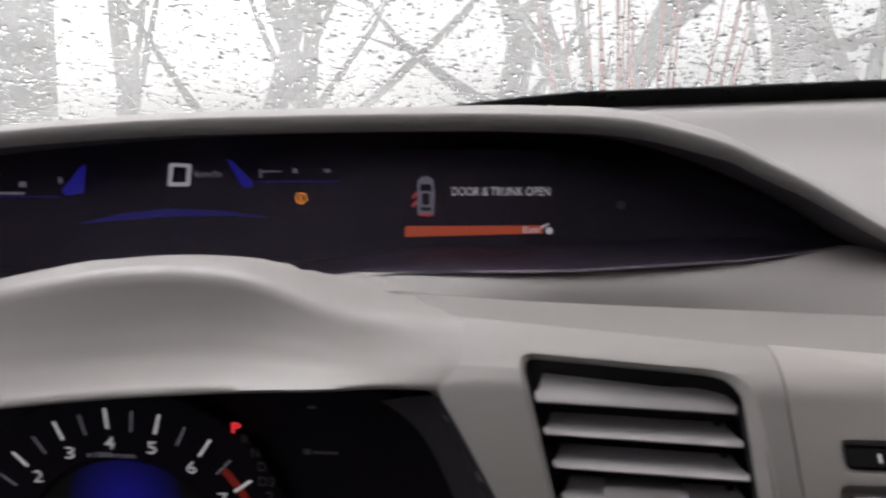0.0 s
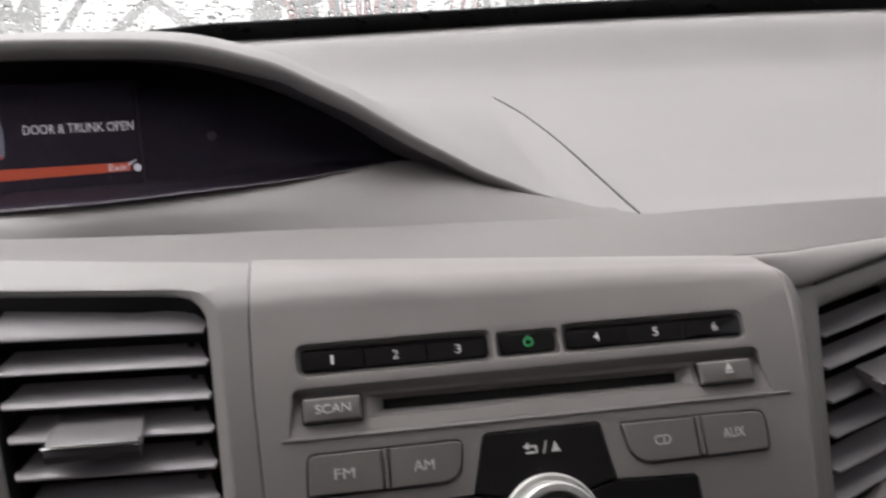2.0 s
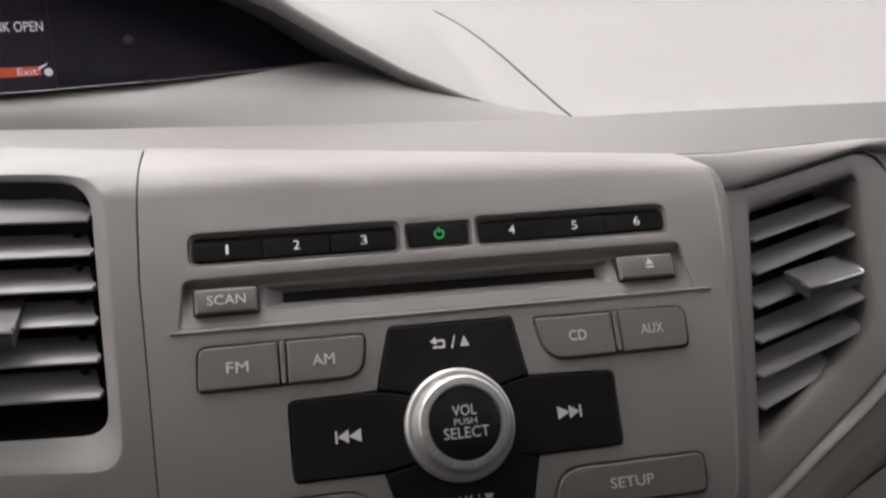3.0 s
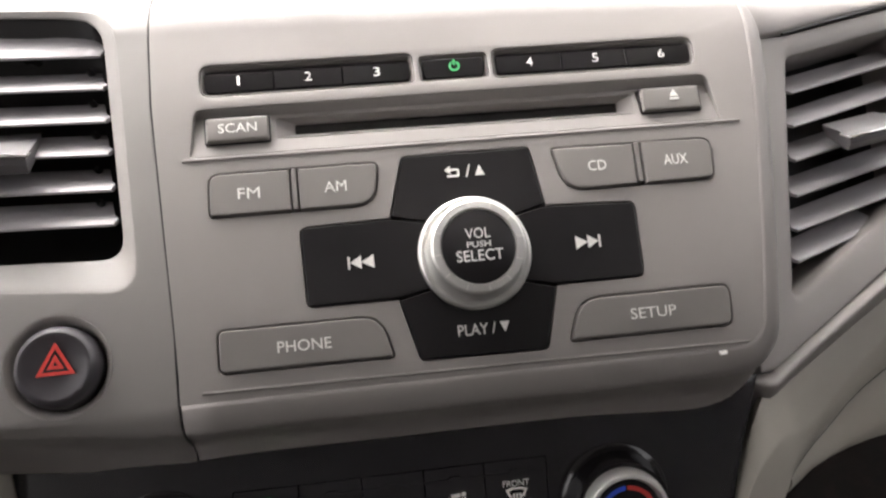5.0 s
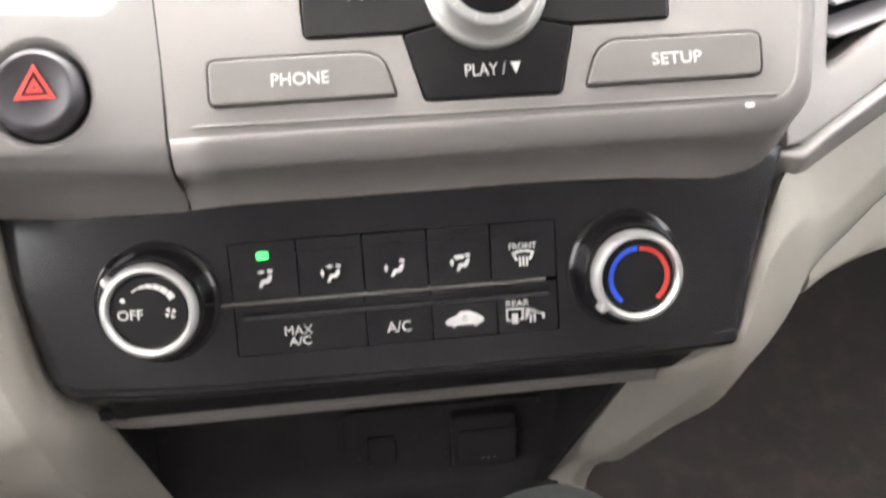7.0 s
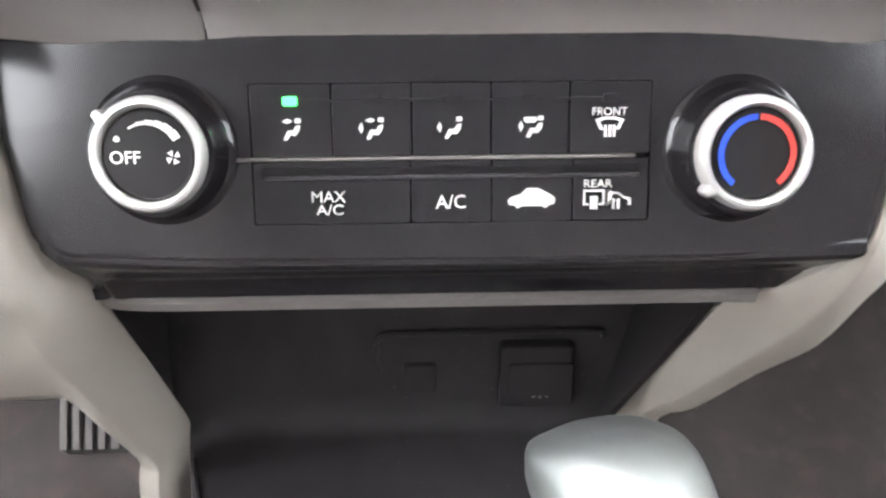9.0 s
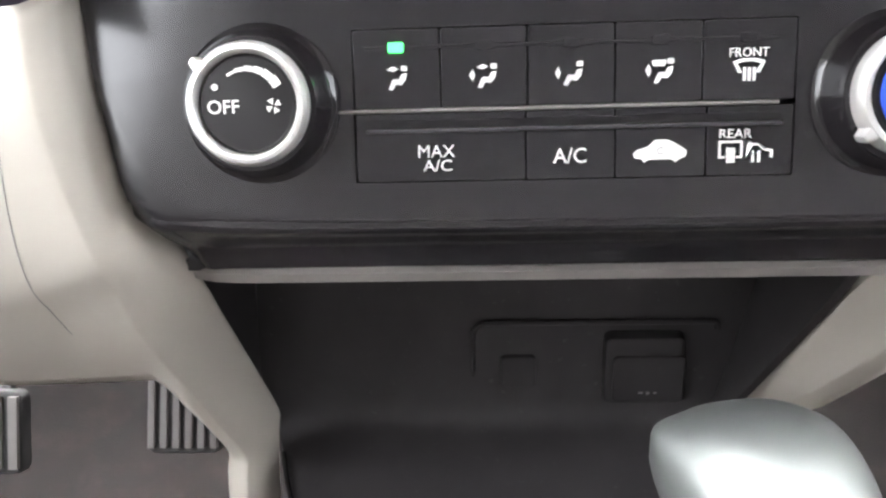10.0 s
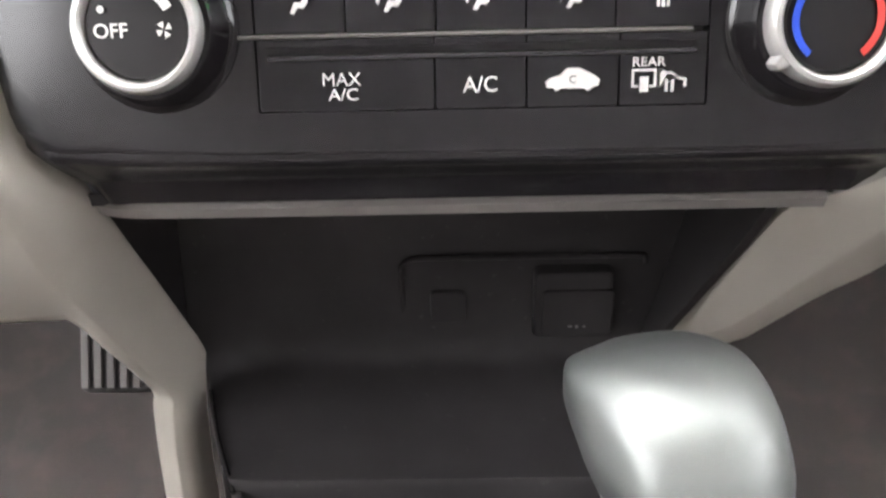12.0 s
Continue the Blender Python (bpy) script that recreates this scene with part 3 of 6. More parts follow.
H_EDGE = [(-0.80, (0.500, 0.705)), (-0.36, (0.500, 0.725)), (-0.32, (0.498, 0.739)), (-0.30, (0.490, 0.7470)), (-0.277, (0.466, 0.7480)), (-0.254, (0.452, 0.7460)), (-0.234, (0.4475, 0.7432)), (-0.206, (0.444, 0.7403)), (-0.175, (0.4415, 0.7376)), (-0.117, (0.439, 0.7348)), (-0.08, (0.439, 0.7328)), (-0.03, (0.439, 0.7300)), (0.0, (0.440, 0.7284)), (0.05, (0.442, 0.7262)), (0.10, (0.446, 0.7228)), (0.13, (0.452, 0.7205)), (0.16, (0.464, 0.7185)), (0.25, (0.492, 0.7175)), (0.45, (0.500, 0.715)), (0.75, (0.50, 0.712))]
G_EDGE = [(-0.80, (0.505, 0.71)), (-0.37, (0.502, 0.728)), (-0.33, (0.500, 0.742)), (-0.30, (0.500, 0.7472)), (-0.267, (0.510, 0.7437)), (-0.236, (0.516, 0.7405)), (-0.204, (0.520, 0.7385)), (-0.15, (0.524, 0.7362)), (0.0, (0.523, 0.7325)), (0.10, (0.517, 0.7315)), (0.25, (0.522, 0.7315)), (0.75, (0.520, 0.729))]
D_EDGE = [(-0.80, (0.56, 0.725)), (-0.40, (0.535, 0.7355)), (-0.34, (0.535, 0.7512)), (-0.30, (0.535, 0.7525)), (-0.25, (0.5365, 0.7532)), (-0.20, (0.538, 0.7542)), (-0.10, (0.556, 0.7585)), (-0.05, (0.579, 0.762)), (-0.025, (0.600, 0.763))]

# the ledge between the fascia and the visor, and the shoulder above it
ledge = loft([[(x, *lerp_table(H_EDGE, x)) for x in LEDGE_X],
              [(x, *[0.5 * (a + b) for a, b in zip(lerp_table(H_EDGE, x), lerp_table(G_EDGE, x))]) for x in LEDGE_X],
              [(x, *lerp_table(G_EDGE, x)) for x in LEDGE_X]], 1, 2, thick=0.012, away=(0, 0, -1))


def ledge_drop(x, y):
    """How far the ledge sinks towards its front edge."""
    hy, _ = lerp_table(H_EDGE, x)
    left = max(0.0, min(1.0, (-0.25 - x) / 0.03))
    drop = 0.0026 + 0.0016 * max(0.0, min(1.0, (-0.19 - x) / 0.03)) + 0.0070 * max(0.0, min(1.0, (-0.262 - x) / 0.03))
    gy, _ = lerp_table(G_EDGE, x)
    return 0.0001 + drop * max(0.0, 1.0 - (y - hy) / min(0.025 + 0.035 * left, max(0.004, 0.85 * (gy - hy))))


for v in ledge.verts:
    v.co.z -= ledge_drop(v.co.x, v.co.y)
part("ledge", ledge, DASH, dash)

# passenger pad: from the crease up to the ridge below the windscreen
PROFILE = [(0.0, 0.0), (0.03, 0.004), (0.10, 0.0185), (0.20, 0.043), (0.30, 0.0685), (0.355, 0.088), (0.385, 0.107), (0.405, 0.1220), (0.417, 0.1300), (0.423, 0.1316), (0.47, 0.1388), (0.52, 0.146)]


def pad_z(x, y):
    gy, gz = lerp_table(G_EDGE, x)
    k = (base_y(x) + 0.03 - gy) / 0.52
    d = (y - gy) / k
    (h,) = lerp_table([(a, (b,)) for a, b in PROFILE], d)
    return gz + h * (base_z(x) - 0.006 - gz) / 0.146


# visor of the upper display: a hood whose rim sweeps down to the right
RIM = [(-0.86, 0.640, 0.808), (-0.72, 0.640, 0.829), (-0.60, 0.640, 0.839), (-0.50, 0.640, 0.8445), (-0.40, 0.638, 0.8465), (-0.30, 0.634, 0.8470), (-0.24, 0.630, 0.8465), (-0.18, 0.622, 0.8435),
       (-0.14, 0.612, 0.8380), (-0.10, 0.598, 0.8240), (-0.06, 0.584, 0.8025), (-0.02, 0.571, 0.777), (0.015, 0.562, 0.7570), (0.045, 0.556, 0.7435), (0.066, 0.551, 0.7355)]
# lip of the glass under the rim
GLAZE = [(-0.86, 0.668, 0.790), (-0.72, 0.668, 0.812), (-0.60, 0.667, 0.824), (-0.50, 0.665, 0.8315), (-0.40, 0.662, 0.835), (-0.30, 0.658, 0.8355), (-0.24, 0.655, 0.835), (-0.18, 0.650, 0.831),
         (-0.14, 0.644, 0.822), (-0.10, 0.634, 0.807), (-0.06, 0.621, 0.786), (-0.032, 0.604, 0.7665), (0.005, 0.583, 0.7545), (0.042, 0.563, 0.7415), (0.065, 0.5525, 0.7352)]


TOP_X = [-0.86, -0.74, -0.62, -0.50, -0.40, -0.32, -0.26, -0.22, -0.18, -0.15, -0.12, -0.10, -0.08, -0.06, -0.04, -0.02, 0.0, 0.015, 0.03, 0.045, 0.056, 0.066, 0.08, 0.10, 0.13, 0.17, 0.22, 0.30, 0.40, 0.52, 0.64, 0.75]
TOP_K = [0.0, 0.008, 0.02, 0.04, 0.07, 0.11, 0.16, 0.22, 0.30, 0.38, 0.46, 0.54, 0.62, 0.68, 0.73, 0.78, 0.82, 0.86, 0.90, 0.95, 1.0]
rim_at = [(a, (b, c)) for a, b, c in RIM]


def rim_drop(x):
    """The rim's front face is tallest over the dials and runs out to the right."""
    return 0.0055 * max(0.2, min(1.0, (0.066 - x) / 0.2))


def top_row(x):
    """From the visor's rim, or the crease, back to the foot of the windscreen."""
    ye = base_y(x) + 0.028
    if x > 0.066:
        y0, z0 = lerp_table(G_EDGE, x)
    else:
        y0, z0 = lerp_table(rim_at, x)
    if 0.066 < x < 0.10:
        f = (0.10 - x) / 0.034
        y0, z0 = y0 + (0.551 - y0) * f, z0 + (0.7355 - z0) * f
    lift = z0 - pad_z(x, y0)
    row = []
    if x < 0.05:
        g = rim_drop(x)
        row += [(x, y0 + 0.0034 + g * 0.5, z0 - 0.0052 - g), (x, y0 + 0.0008 + g * 0.2, z0 - 0.0040 - g * 0.8), (x, y0 - 0.0007, z0 - 0.0022 - g * 0.4)]
    else:
        row += [(x, y0 + 0.0003, z0 - 0.0012), (x, y0 + 0.0001, z0 - 0.0008), (x, y0, z0 - 0.0004)]
    for k in TOP_K:
        y = y0 + (ye - y0) * k
        t = min(1.0, (y - y0) / 0.30)
        row.append((x, y, pad_z(x, y) + lift * (1 - t) ** 2 * (1 + 2 * t) + 0.003 * min(1.0, lift / 0.05) * math.sin(min(t * 5, 1) * 3.14)))
    return row


pad = part("top_pad", loft([top_row(x) for x in TOP_X], 3, 2, thick=0.002, away=(0, 1, -0.5)), PAD, dash, "pale grey padded top with the display visor moulded in", 60)
# the thin line of the airbag lid
SEAM = [(0.0735, 0.800), (0.0855, 0.75), (0.0925, 0.70), (0.0966, 0.65), (0.0985, 0.595), (0.0988, 0.55), (0.0975, 0.519)]


seam_line = smooth_line([(x, y, pad_z(x, y) + 0.0001) for x, y in SEAM], 3)
part("airbag_seam", tube(seam_line, [0.0004] + [0.0009] * (len(seam_line) - 2) + [0.0007], 6), BLACK, pad, "fine dark parting line")

# the band under the visor's rim, its shade put into a darker grey
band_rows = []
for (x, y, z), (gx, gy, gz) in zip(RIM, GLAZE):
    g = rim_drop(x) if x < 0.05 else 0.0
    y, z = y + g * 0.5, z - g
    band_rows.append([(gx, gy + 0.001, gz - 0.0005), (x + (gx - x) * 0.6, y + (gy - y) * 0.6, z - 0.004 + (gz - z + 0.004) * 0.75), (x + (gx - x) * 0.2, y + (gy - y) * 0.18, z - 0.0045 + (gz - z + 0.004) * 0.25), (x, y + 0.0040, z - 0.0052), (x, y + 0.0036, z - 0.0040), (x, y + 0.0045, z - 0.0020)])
part("visor_underside", loft(band_rows, 3, 2, thick=0.002, away=(0, 0.8, 0.5)), BAND, dash, "grey underside of the hood, darkened in colour for its shade", 50)

# shoulder between the ledge and the foot of the upper display
SH_X = [-0.80, -0.60, -0.45, -0.36, -0.33, -0.315, -0.30, -0.285, -0.267, -0.25, -0.236, -0.22, -0.20, -0.15, -0.10, -0.06, -0.03]
sh_rows = [[(x, *lerp_table(G_EDGE, x)), (x, *[a * 0.6 + b * 0.4 + (0.0 if i == 0 else 0.003 * max(0.0, min(1.0, (x + 0.30) / 0.12))) for i, (a, b) in enumerate(zip(lerp_table(G_EDGE, x), lerp_table(D_EDGE, x)))]), (x, *lerp_table(D_EDGE, x))] for x in SH_X]
sh_rows += [[(-0.005, 0.523, 0.7325), (-0.005, 0.555, 0.749), (-0.005, 0.590, 0.7585)], [(0.02, 0.522, 0.7322), (0.022, 0.548, 0.743), (0.022, 0.576, 0.7505)],
            [(0.045, 0.521, 0.732), (0.045, 0.540, 0.738), (0.048, 0.562, 0.7425)], [(0.070, 0.519, 0.7316), (0.070, 0.535, 0.7340), (0.070, 0.5515, 0.7358)], [(0.086, 0.5175, 0.7314), (0.086, 0.527, 0.7327), (0.086, 0.5355, 0.7338)], [(0.101, 0.516, 0.7313), (0.101, 0.5165, 0.7314), (0.101, 0.5185, 0.7316)]]
part("shoulder", loft(sh_rows, 3, 3, thick=0.01, away=(0, 0.5, -0.86)), DASH, dash)

# hood over the instrument cluster; its ridge curls forward into the vent panel
CREST = [(-0.66, 0.450, 0.700), (-0.58, 0.450, 0.728), (-0.493, 0.450, 0.7515), (-0.462, 0.450, 0.7585), (-0.431, 0.450, 0.7635), (-0.402, 0.450, 0.7652), (-0.373, 0.450, 0.7635), (-0.358, 0.4495, 0.7602), (-0.344, 0.448, 0.7555), (-0.330, 0.445, 0.7502), (-0.316, 0.441, 0.7445), (-0.302, 0.4365, 0.7392)]
TOP_BEND = [(0.016, 0.0), (0.026, -0.0014), (0.034, -0.0052), (0.0405, -0.0112), (0.0455, -0.0185), (0.0495, -0.0275), (0.052, -0.038)]
LOW_BEND = [(-0.1195, 0.0), (-0.1235, -0.0012), (-0.1272, -0.0034), (-0.1292, -0.0054), (-0.1302, -0.0082), (-0.1318, -0.0160), (-0.1350, -0.0235), (-0.1395, -0.0295), (-0.1475, -0.0400)]


def bend(s, n):
    for path, d in ((TOP_BEND, s - 0.016), (LOW_BEND, -0.1195 - s)):
        if d > 0:
            p, w = along(path, d)
            q = Vector((w.y, -w.x)) if path is LOW_BEND else Vector((-w.y, w.x))
            return p.x + q.x * n, p.y + q.y * n
    return s, n


LIFT = [(-0.290, (0.0190,)), (-0.2655, (0.0160,)), (-0.235, (0.0134,)), (-0.206, (0.0104,)), (-0.175, (0.0076,)), (-0.1148, (0.0042,)), (-0.08, (0.0020,)), (-0.03, (-0.0014,)), (0.02, (-0.0036,)), (0.06, (-0.0056,)), (0.10, (-0.0086,)), (0.1225, (-0.0106,)), (0.14, (-0.0125,))]


def climb(bm):
    """The top of the panels climbs to the left into the hood's ridge, and sinks to the right."""
    for v in bm.verts:
        (up,) = lerp_table(LIFT, v.co.x)
        if up > 0:
            b = max(0.0, min(1.0, (v.co.y - 0.418) / 0.030)) if v.co.z > 0.712 else 0.0
        else:
            b = max(0.0, min(1.0, (v.co.y - 0.402) / 0.028)) * max(0.0, min(1.0, (v.co.z - 0.700) / 0.012))
        b = b * b * (3 - 2 * b)
        v.co.z += up * b
        v.co.y += max(0.0, up - 0.003) * 1.35 * b
    return bm


RIDGE = [(-0.66, 0.702), (-0.58, 0.7298), (-0.499, 0.7530), (-0.467, 0.7602), (-0.436, 0.7653), (-0.405, 0.7670), (-0.376, 0.7655), (-0.361, 0.7625), (-0.346, 0.7585), (-0.332, 0.7540), (-0.318, 0.7495), (-0.304, 0.7455)]
BEHIND = [(-0.66, 0.712), (-0.58, 0.739), (-0.534, 0.7515), (-0.498, 0.758), (-0.463, 0.7623), (-0.429, 0.7650), (-0.395, 0.7650), (-0.369, 0.7625), (-0.353, 0.7592), (-0.343, 0.7570), (-0.330, 0.7538), (-0.315, 0.7505), (-0.298, 0.7470)]
LIP = [(-0.66, 0.684), (-0.58, 0.6945), (-0.464, 0.7090), (-0.436, 0.7122), (-0.409, 0.7152), (-0.382, 0.7174), (-0.356, 0.7192), (-0.33, 0.7204), (-0.305, 0.7212), (-0.28, 0.7218)]


def height(table, x):
    return lerp_table([(a, (b,)) for a, b in table], x)[0]


def fade(d):
    return max(0.0, min(1.0, (d - 0.024) / 0.014))


def even_run(pts, count):
    """Points at even distances along a line."""
    pts = [Vector(p) for p in pts]
    total = [0.0]
    for p, q in zip(pts, pts[1:]):
        total.append(total[-1] + (q - p).length)
    out = []
    for i in range(count):
        d = total[-1] * i / (count - 1)
        k = max(j for j in range(len(pts) - 1) if total[j] <= d + 1e-9)
        out.append(pts[k].lerp(pts[k + 1], min(1.0, (d - total[k]) / max(total[k + 1] - total[k], 1e-9))))
    return out


def dome_profile(x):
    """Back edge to ridge, and ridge to lip, of the dome over the dials."""
    yc, zc = lerp_table([(a, (b, c)) for a, b, c in CREST], x)
    lipz, lipy = height(LIP, x), 0.402 + 0.010 * max(0.0, min(1.0, (x + 0.31) / 0.045))
    ry, rz, zs = yc + 0.008, height(RIDGE, x), height(BEHIND, x)
    dy, dz = lerp_table(D_EDGE, x)
    f = max(0.0, min(1.0, (x + 0.375) / 0.03))
    far = [(x, 0.60 + (dy - 0.001 - 0.60) * f, zs - 0.022 + (dz - 0.0002 - zs + 0.022) * f), (x, 0.545 + (dy - 0.010 - 0.545) * f, zs - 0.007 + (dz - 0.0004 - zs + 0.007) * f)]
    back = far + [(x, 0.51, zs), (x, ry + 0.018, zs + (rz - zs) * 0.55), (x, ry, rz)]
    front = [(x, ry, rz), (x, yc + (ry - yc) * 0.45, zc + (rz - zc) * 0.62)]
    front += [(x, yc + (lipy - yc) * p, zc + (lipz - zc) * q) for p, q in ((0, 0), (0.14, 0.22), (0.31, 0.46), (0.57, 0.745), (0.84, 0.93), (1, 1))]
    return back, front, [(x, lipy, lipz - 0.0012), (x, lipy + 0.003, lipz - 0.0022), (x, lipy + 0.045, lipz - 0.004)]


def panel_profile(x, low):
    """The same for the top of the vent panel, into which the dome runs out."""
    edge = bmesh.new()
    for d in (0.056, 0.052, 0.0475, 0.043, 0.038, 0.034, 0.031, 0.0285, 0.026, low):
        edge.verts.new(RAD.p(x, *bend(d, -0.0003 * fade(d) - 0.0016 * (1 - fade(d)) if low < 0.024 else 0.0)))
    climb(edge)
    ev = [v.co.copy() for v in edge.verts]
    edge.free()
    if x < -0.249:
        ev[1] = ev[2] + Vector((0, 0.0055, 0.0027))
        ev[0] = ev[2] + Vector((0, 0.0130, 0.0050))
    hy, hz = lerp_table(H_EDGE, x)
    gy, gz = lerp_table(G_EDGE, x)
    back = [(x, gy, gz - 0.016), (x, hy + 0.018, hz + (gz - hz) * 0.018 / (gy - hy) - 0.004), ev[0], ev[1], ev[2]]
    if low == 0.024:
        return back, ev[2:] + [Vector((x, 0.412, 0.7200))], [(x, 0.412, 0.7188), (x, 0.416, 0.7178), (x, 0.457, 0.7165)]
    return back, ev[2:], [RAD.p(x, low - 0.002, -0.0042), RAD.p(x, low - 0.004, -0.008), RAD.p(x, low - 0.005, -0.03)]


hood_rows = []
for x in (-0.66, -0.58, -0.493, -0.462, -0.431, -0.402, -0.373, -0.358, -0.345, -0.332, -0.320, -0.308, -0.296, -0.286, -0.276, -0.268, -0.2615, -0.2560, -0.250, -0.241, -0.2325):
    w = max(0.0, min(1.0, (x + 0.318) / 0.055))
    w = w * w * (3 - 2 * w)
    low = 0.024 if x < -0.262 else height([(-0.2615, 0.0225), (-0.256, 0.0195), (-0.250, 0.0175), (-0.241, 0.0165), (-0.2325, 0.016)], x)
    rows = []
    for (p, q) in zip(dome_profile(x), panel_profile(x, low)):
        count = 9 if not rows else (16 if len(rows) == 9 else 3)
        one = [u.lerp(v, w) for u, v in zip(even_run(p, count), even_run(q, count))] if count > 3 else [Vector(u).lerp(Vector(v), w) for u, v in zip(p, q)]
        rows += one if not rows else one[(1 if count == 16 else 0):]
    hood_rows.append(rows)
shell(part("cluster_hood", loft(hood_rows, 3, 1, thick=0.0), HOOD, dash, "domed grey hood over the instruments", 70), 0.0015, (0, -0.5, 1))


CUTS = [0.008 - 0.0085 * i for i in range(15)] + [0.016, 0.021, 0.026, 0.030, 0.035, 0.039, 0.043, 0.047, 0.051, 0.056, -0.1195, -0.1217, -0.1237, -0.1258, -0.1280, -0.1295, -0.1308, -0.1323, -0.1338, -0.1375, -0.1418, -0.1458, -0.1499, -0.1536, -0.1574]
VENT_HOLE = [(-0.2262, 0.0410), (-0.2045, -0.0610), (-0.1275, -0.0640), (-0.1325, 0.0354)]
vent_hole = rpoly(VENT_HOLE, [0.006, 0.006, 0.009, 0.018], 5)
HAZ = (-0.1493, -0.1017)
vent_rim = rpoly([(-0.2285, 0.0420), (-0.2070, -0.0705), (-0.1215, -0.0775), (-0.1275, 0.0365)], [0.008, 0.008, 0.011, 0.020], 5)
left_outline = [(-0.2550, 0.055), (-0.2550, 0.036), (-0.2630, 0.0225), (-0.2375, -0.024), (-0.2030, -0.094), (-0.188, -0.1625), (-0.1092, -0.1625), (-0.1100, -0.095), (-0.1148, -0.010), (-0.1148, 0.055)]
left_face = climb(plate(left_outline, [vent_rim, disc(*HAZ, 0.0182, 40)], -0.012, 0.0, 0.0004, 0.0006, bend, CUTS, RAD, -0.002))
for v in left_face.verts:
    # its lower edge rises a little towards the driver
    k = max(0.0, min(1.0, (-0.1208 - (v.co - RAD.o).dot(RAD.V)) / 0.007))
    v.co += RAD.V * 0.10 * max(0.0, -0.112 - v.co.x) * k
part("left_fascia", left_face, HOOD, dash, "warm grey panel round the driver side air vent", even=True)
# scoop that slopes in to the vent opening


def scoop_depth(v):
    return 0.28 + 0.72 * max(0.0, min(1.0, (0.030 - v) / 0.06))


scoop = bmesh.new()
rings = []
for f, n in ((-0.03, -0.0009), (0.0, -0.0004), (0.06, -0.0006), (0.25, -0.0020), (0.8, -0.0056), (0.95, -0.0068), (1.0, -0.0078), (1.0, -0.0092)):
    rings.append([scoop.verts.new(RAD.p(a[0] + (b[0] - a[0]) * f, *bend(a[1] + (b[1] - a[1]) * f, n * scoop_depth(b[1])))) for a, b in zip(vent_rim, vent_hole)])
for a, b in zip(rings, rings[1:]):
    bridge(scoop, a, b)
part("vent_surround", climb(scoop), HOOD, dash, "sloping scoop round the vent opening", 60)

# pillar between the instruments and the vent: closes the side of the left panel
cheek_rows = []
for u, v, ix, iz in ((-0.2622, 0.0198, -0.2960, 0.7023), (-0.2600, 0.0158, -0.2877, 0.6970), (-0.2556, 0.0080, -0.2807, 0.6912), (-0.2489, -0.0040, -0.2739, 0.6828), (-0.2430, -0.0146, -0.2683, 0.6730), (-0.2378, -0.0240, -0.2628, 0.6613), (-0.2300, -0.0400, -0.2555, 0.6430), (-0.2034, -0.0940, -0.2370, 0.5940), (-0.1900, -0.1500, -0.2300, 0.5500)):
    a, b = RAD.p(u, v, -0.001), Vector((ix, 0.447, iz))
    cheek_rows.append([a, a.lerp(b, 0.12) + Vector((0.0012, 0.002, 0)), a.lerp(b, 0.5) + Vector((0.0035, 0.004, 0)), a.lerp(b, 0.9) + Vector((0.0010, 0.001, 0)), b, b + Vector((0.0010, 0.004, 0)), b + Vector((0.003, 0.022, 0))])
part("cluster_cheek", loft(cheek_rows, 3, 2, thick=0.002, away=(0.6, 1, 0)), RECESS, dash, "curved satin grey cheek of the instrument recess", 60)

# pale trims beside the console
right_rows = [[(0.60, 0.50, 0.67), (0.60, 0.49, 0.63), (0.60, 0.50, 0.58)],
              [(0.36, 0.482, 0.630), (0.36, 0.468, 0.602), (0.36, 0.475, 0.570)],
              [(0.235, 0.449, 0.577), (0.236, 0.438, 0.555), (0.231, 0.440, 0.529)],
              [(0.180, 0.424, 0.552), (0.184, 0.413, 0.530), (0.186, 0.4245, 0.503)],
              [(0.148, 0.398, 0.553), (0.153, 0.388, 0.527), (0.160, 0.404, 0.498)],
              [(0.122, 0.370, 0.560), (0.128, 0.363, 0.540), (0.146, 0.386, 0.500)],
              [(0.107, 0.358, 0.5323), (0.110, 0.351, 0.5300), (0.136, 0.376, 0.4940)],
              [(0.1007, 0.352, 0.5150), (0.1035, 0.347, 0.5140), (0.132, 0.376, 0.4850)],
              [(0.0957, 0.348, 0.4985), (0.0990, 0.346, 0.4960), (0.1280, 0.380, 0.4715)],
              [(0.0790, 0.362, 0.4770), (0.0965, 0.353, 0.4790), (0.1235, 0.386, 0.4570)],
              [(0.0670, 0.375, 0.4660), (0.0945, 0.371, 0.4555), (0.1144, 0.396, 0.4310)],
              [(0.0625, 0.399, 0.4355), (0.0850, 0.394, 0.4250), (0.1000, 0.413, 0.4062)],
              [(0.0552, 0.428, 0.3930), (0.0718, 0.421, 0.3880), (0.0836, 0.436, 0.3715)],
              [(0.0469, 0.456, 0.3540), (0.0612, 0.452, 0.3480), (0.0739, 0.468, 0.3340)],
              [(0.0420, 0.466, 0.2400), (0.0540, 0.462, 0.2400), (0.0660, 0.472, 0.2400)]]
creased = []
for r in right_rows:
    p, q, w = [Vector(c) for c in r]
    creased.append([p + Vector((0.004, 0.010, 0)), p, p.lerp(q, 0.82), q.lerp(w, 0.06), q.lerp(w, 0.5) + Vector((0.001, -0.0015, 0)), w])
part("right_trim", loft(creased, 4, 3, thick=0.012, away=(0.2, 1, -0.2)), BEIGE, dash, "pale beige curved trim beside the console")
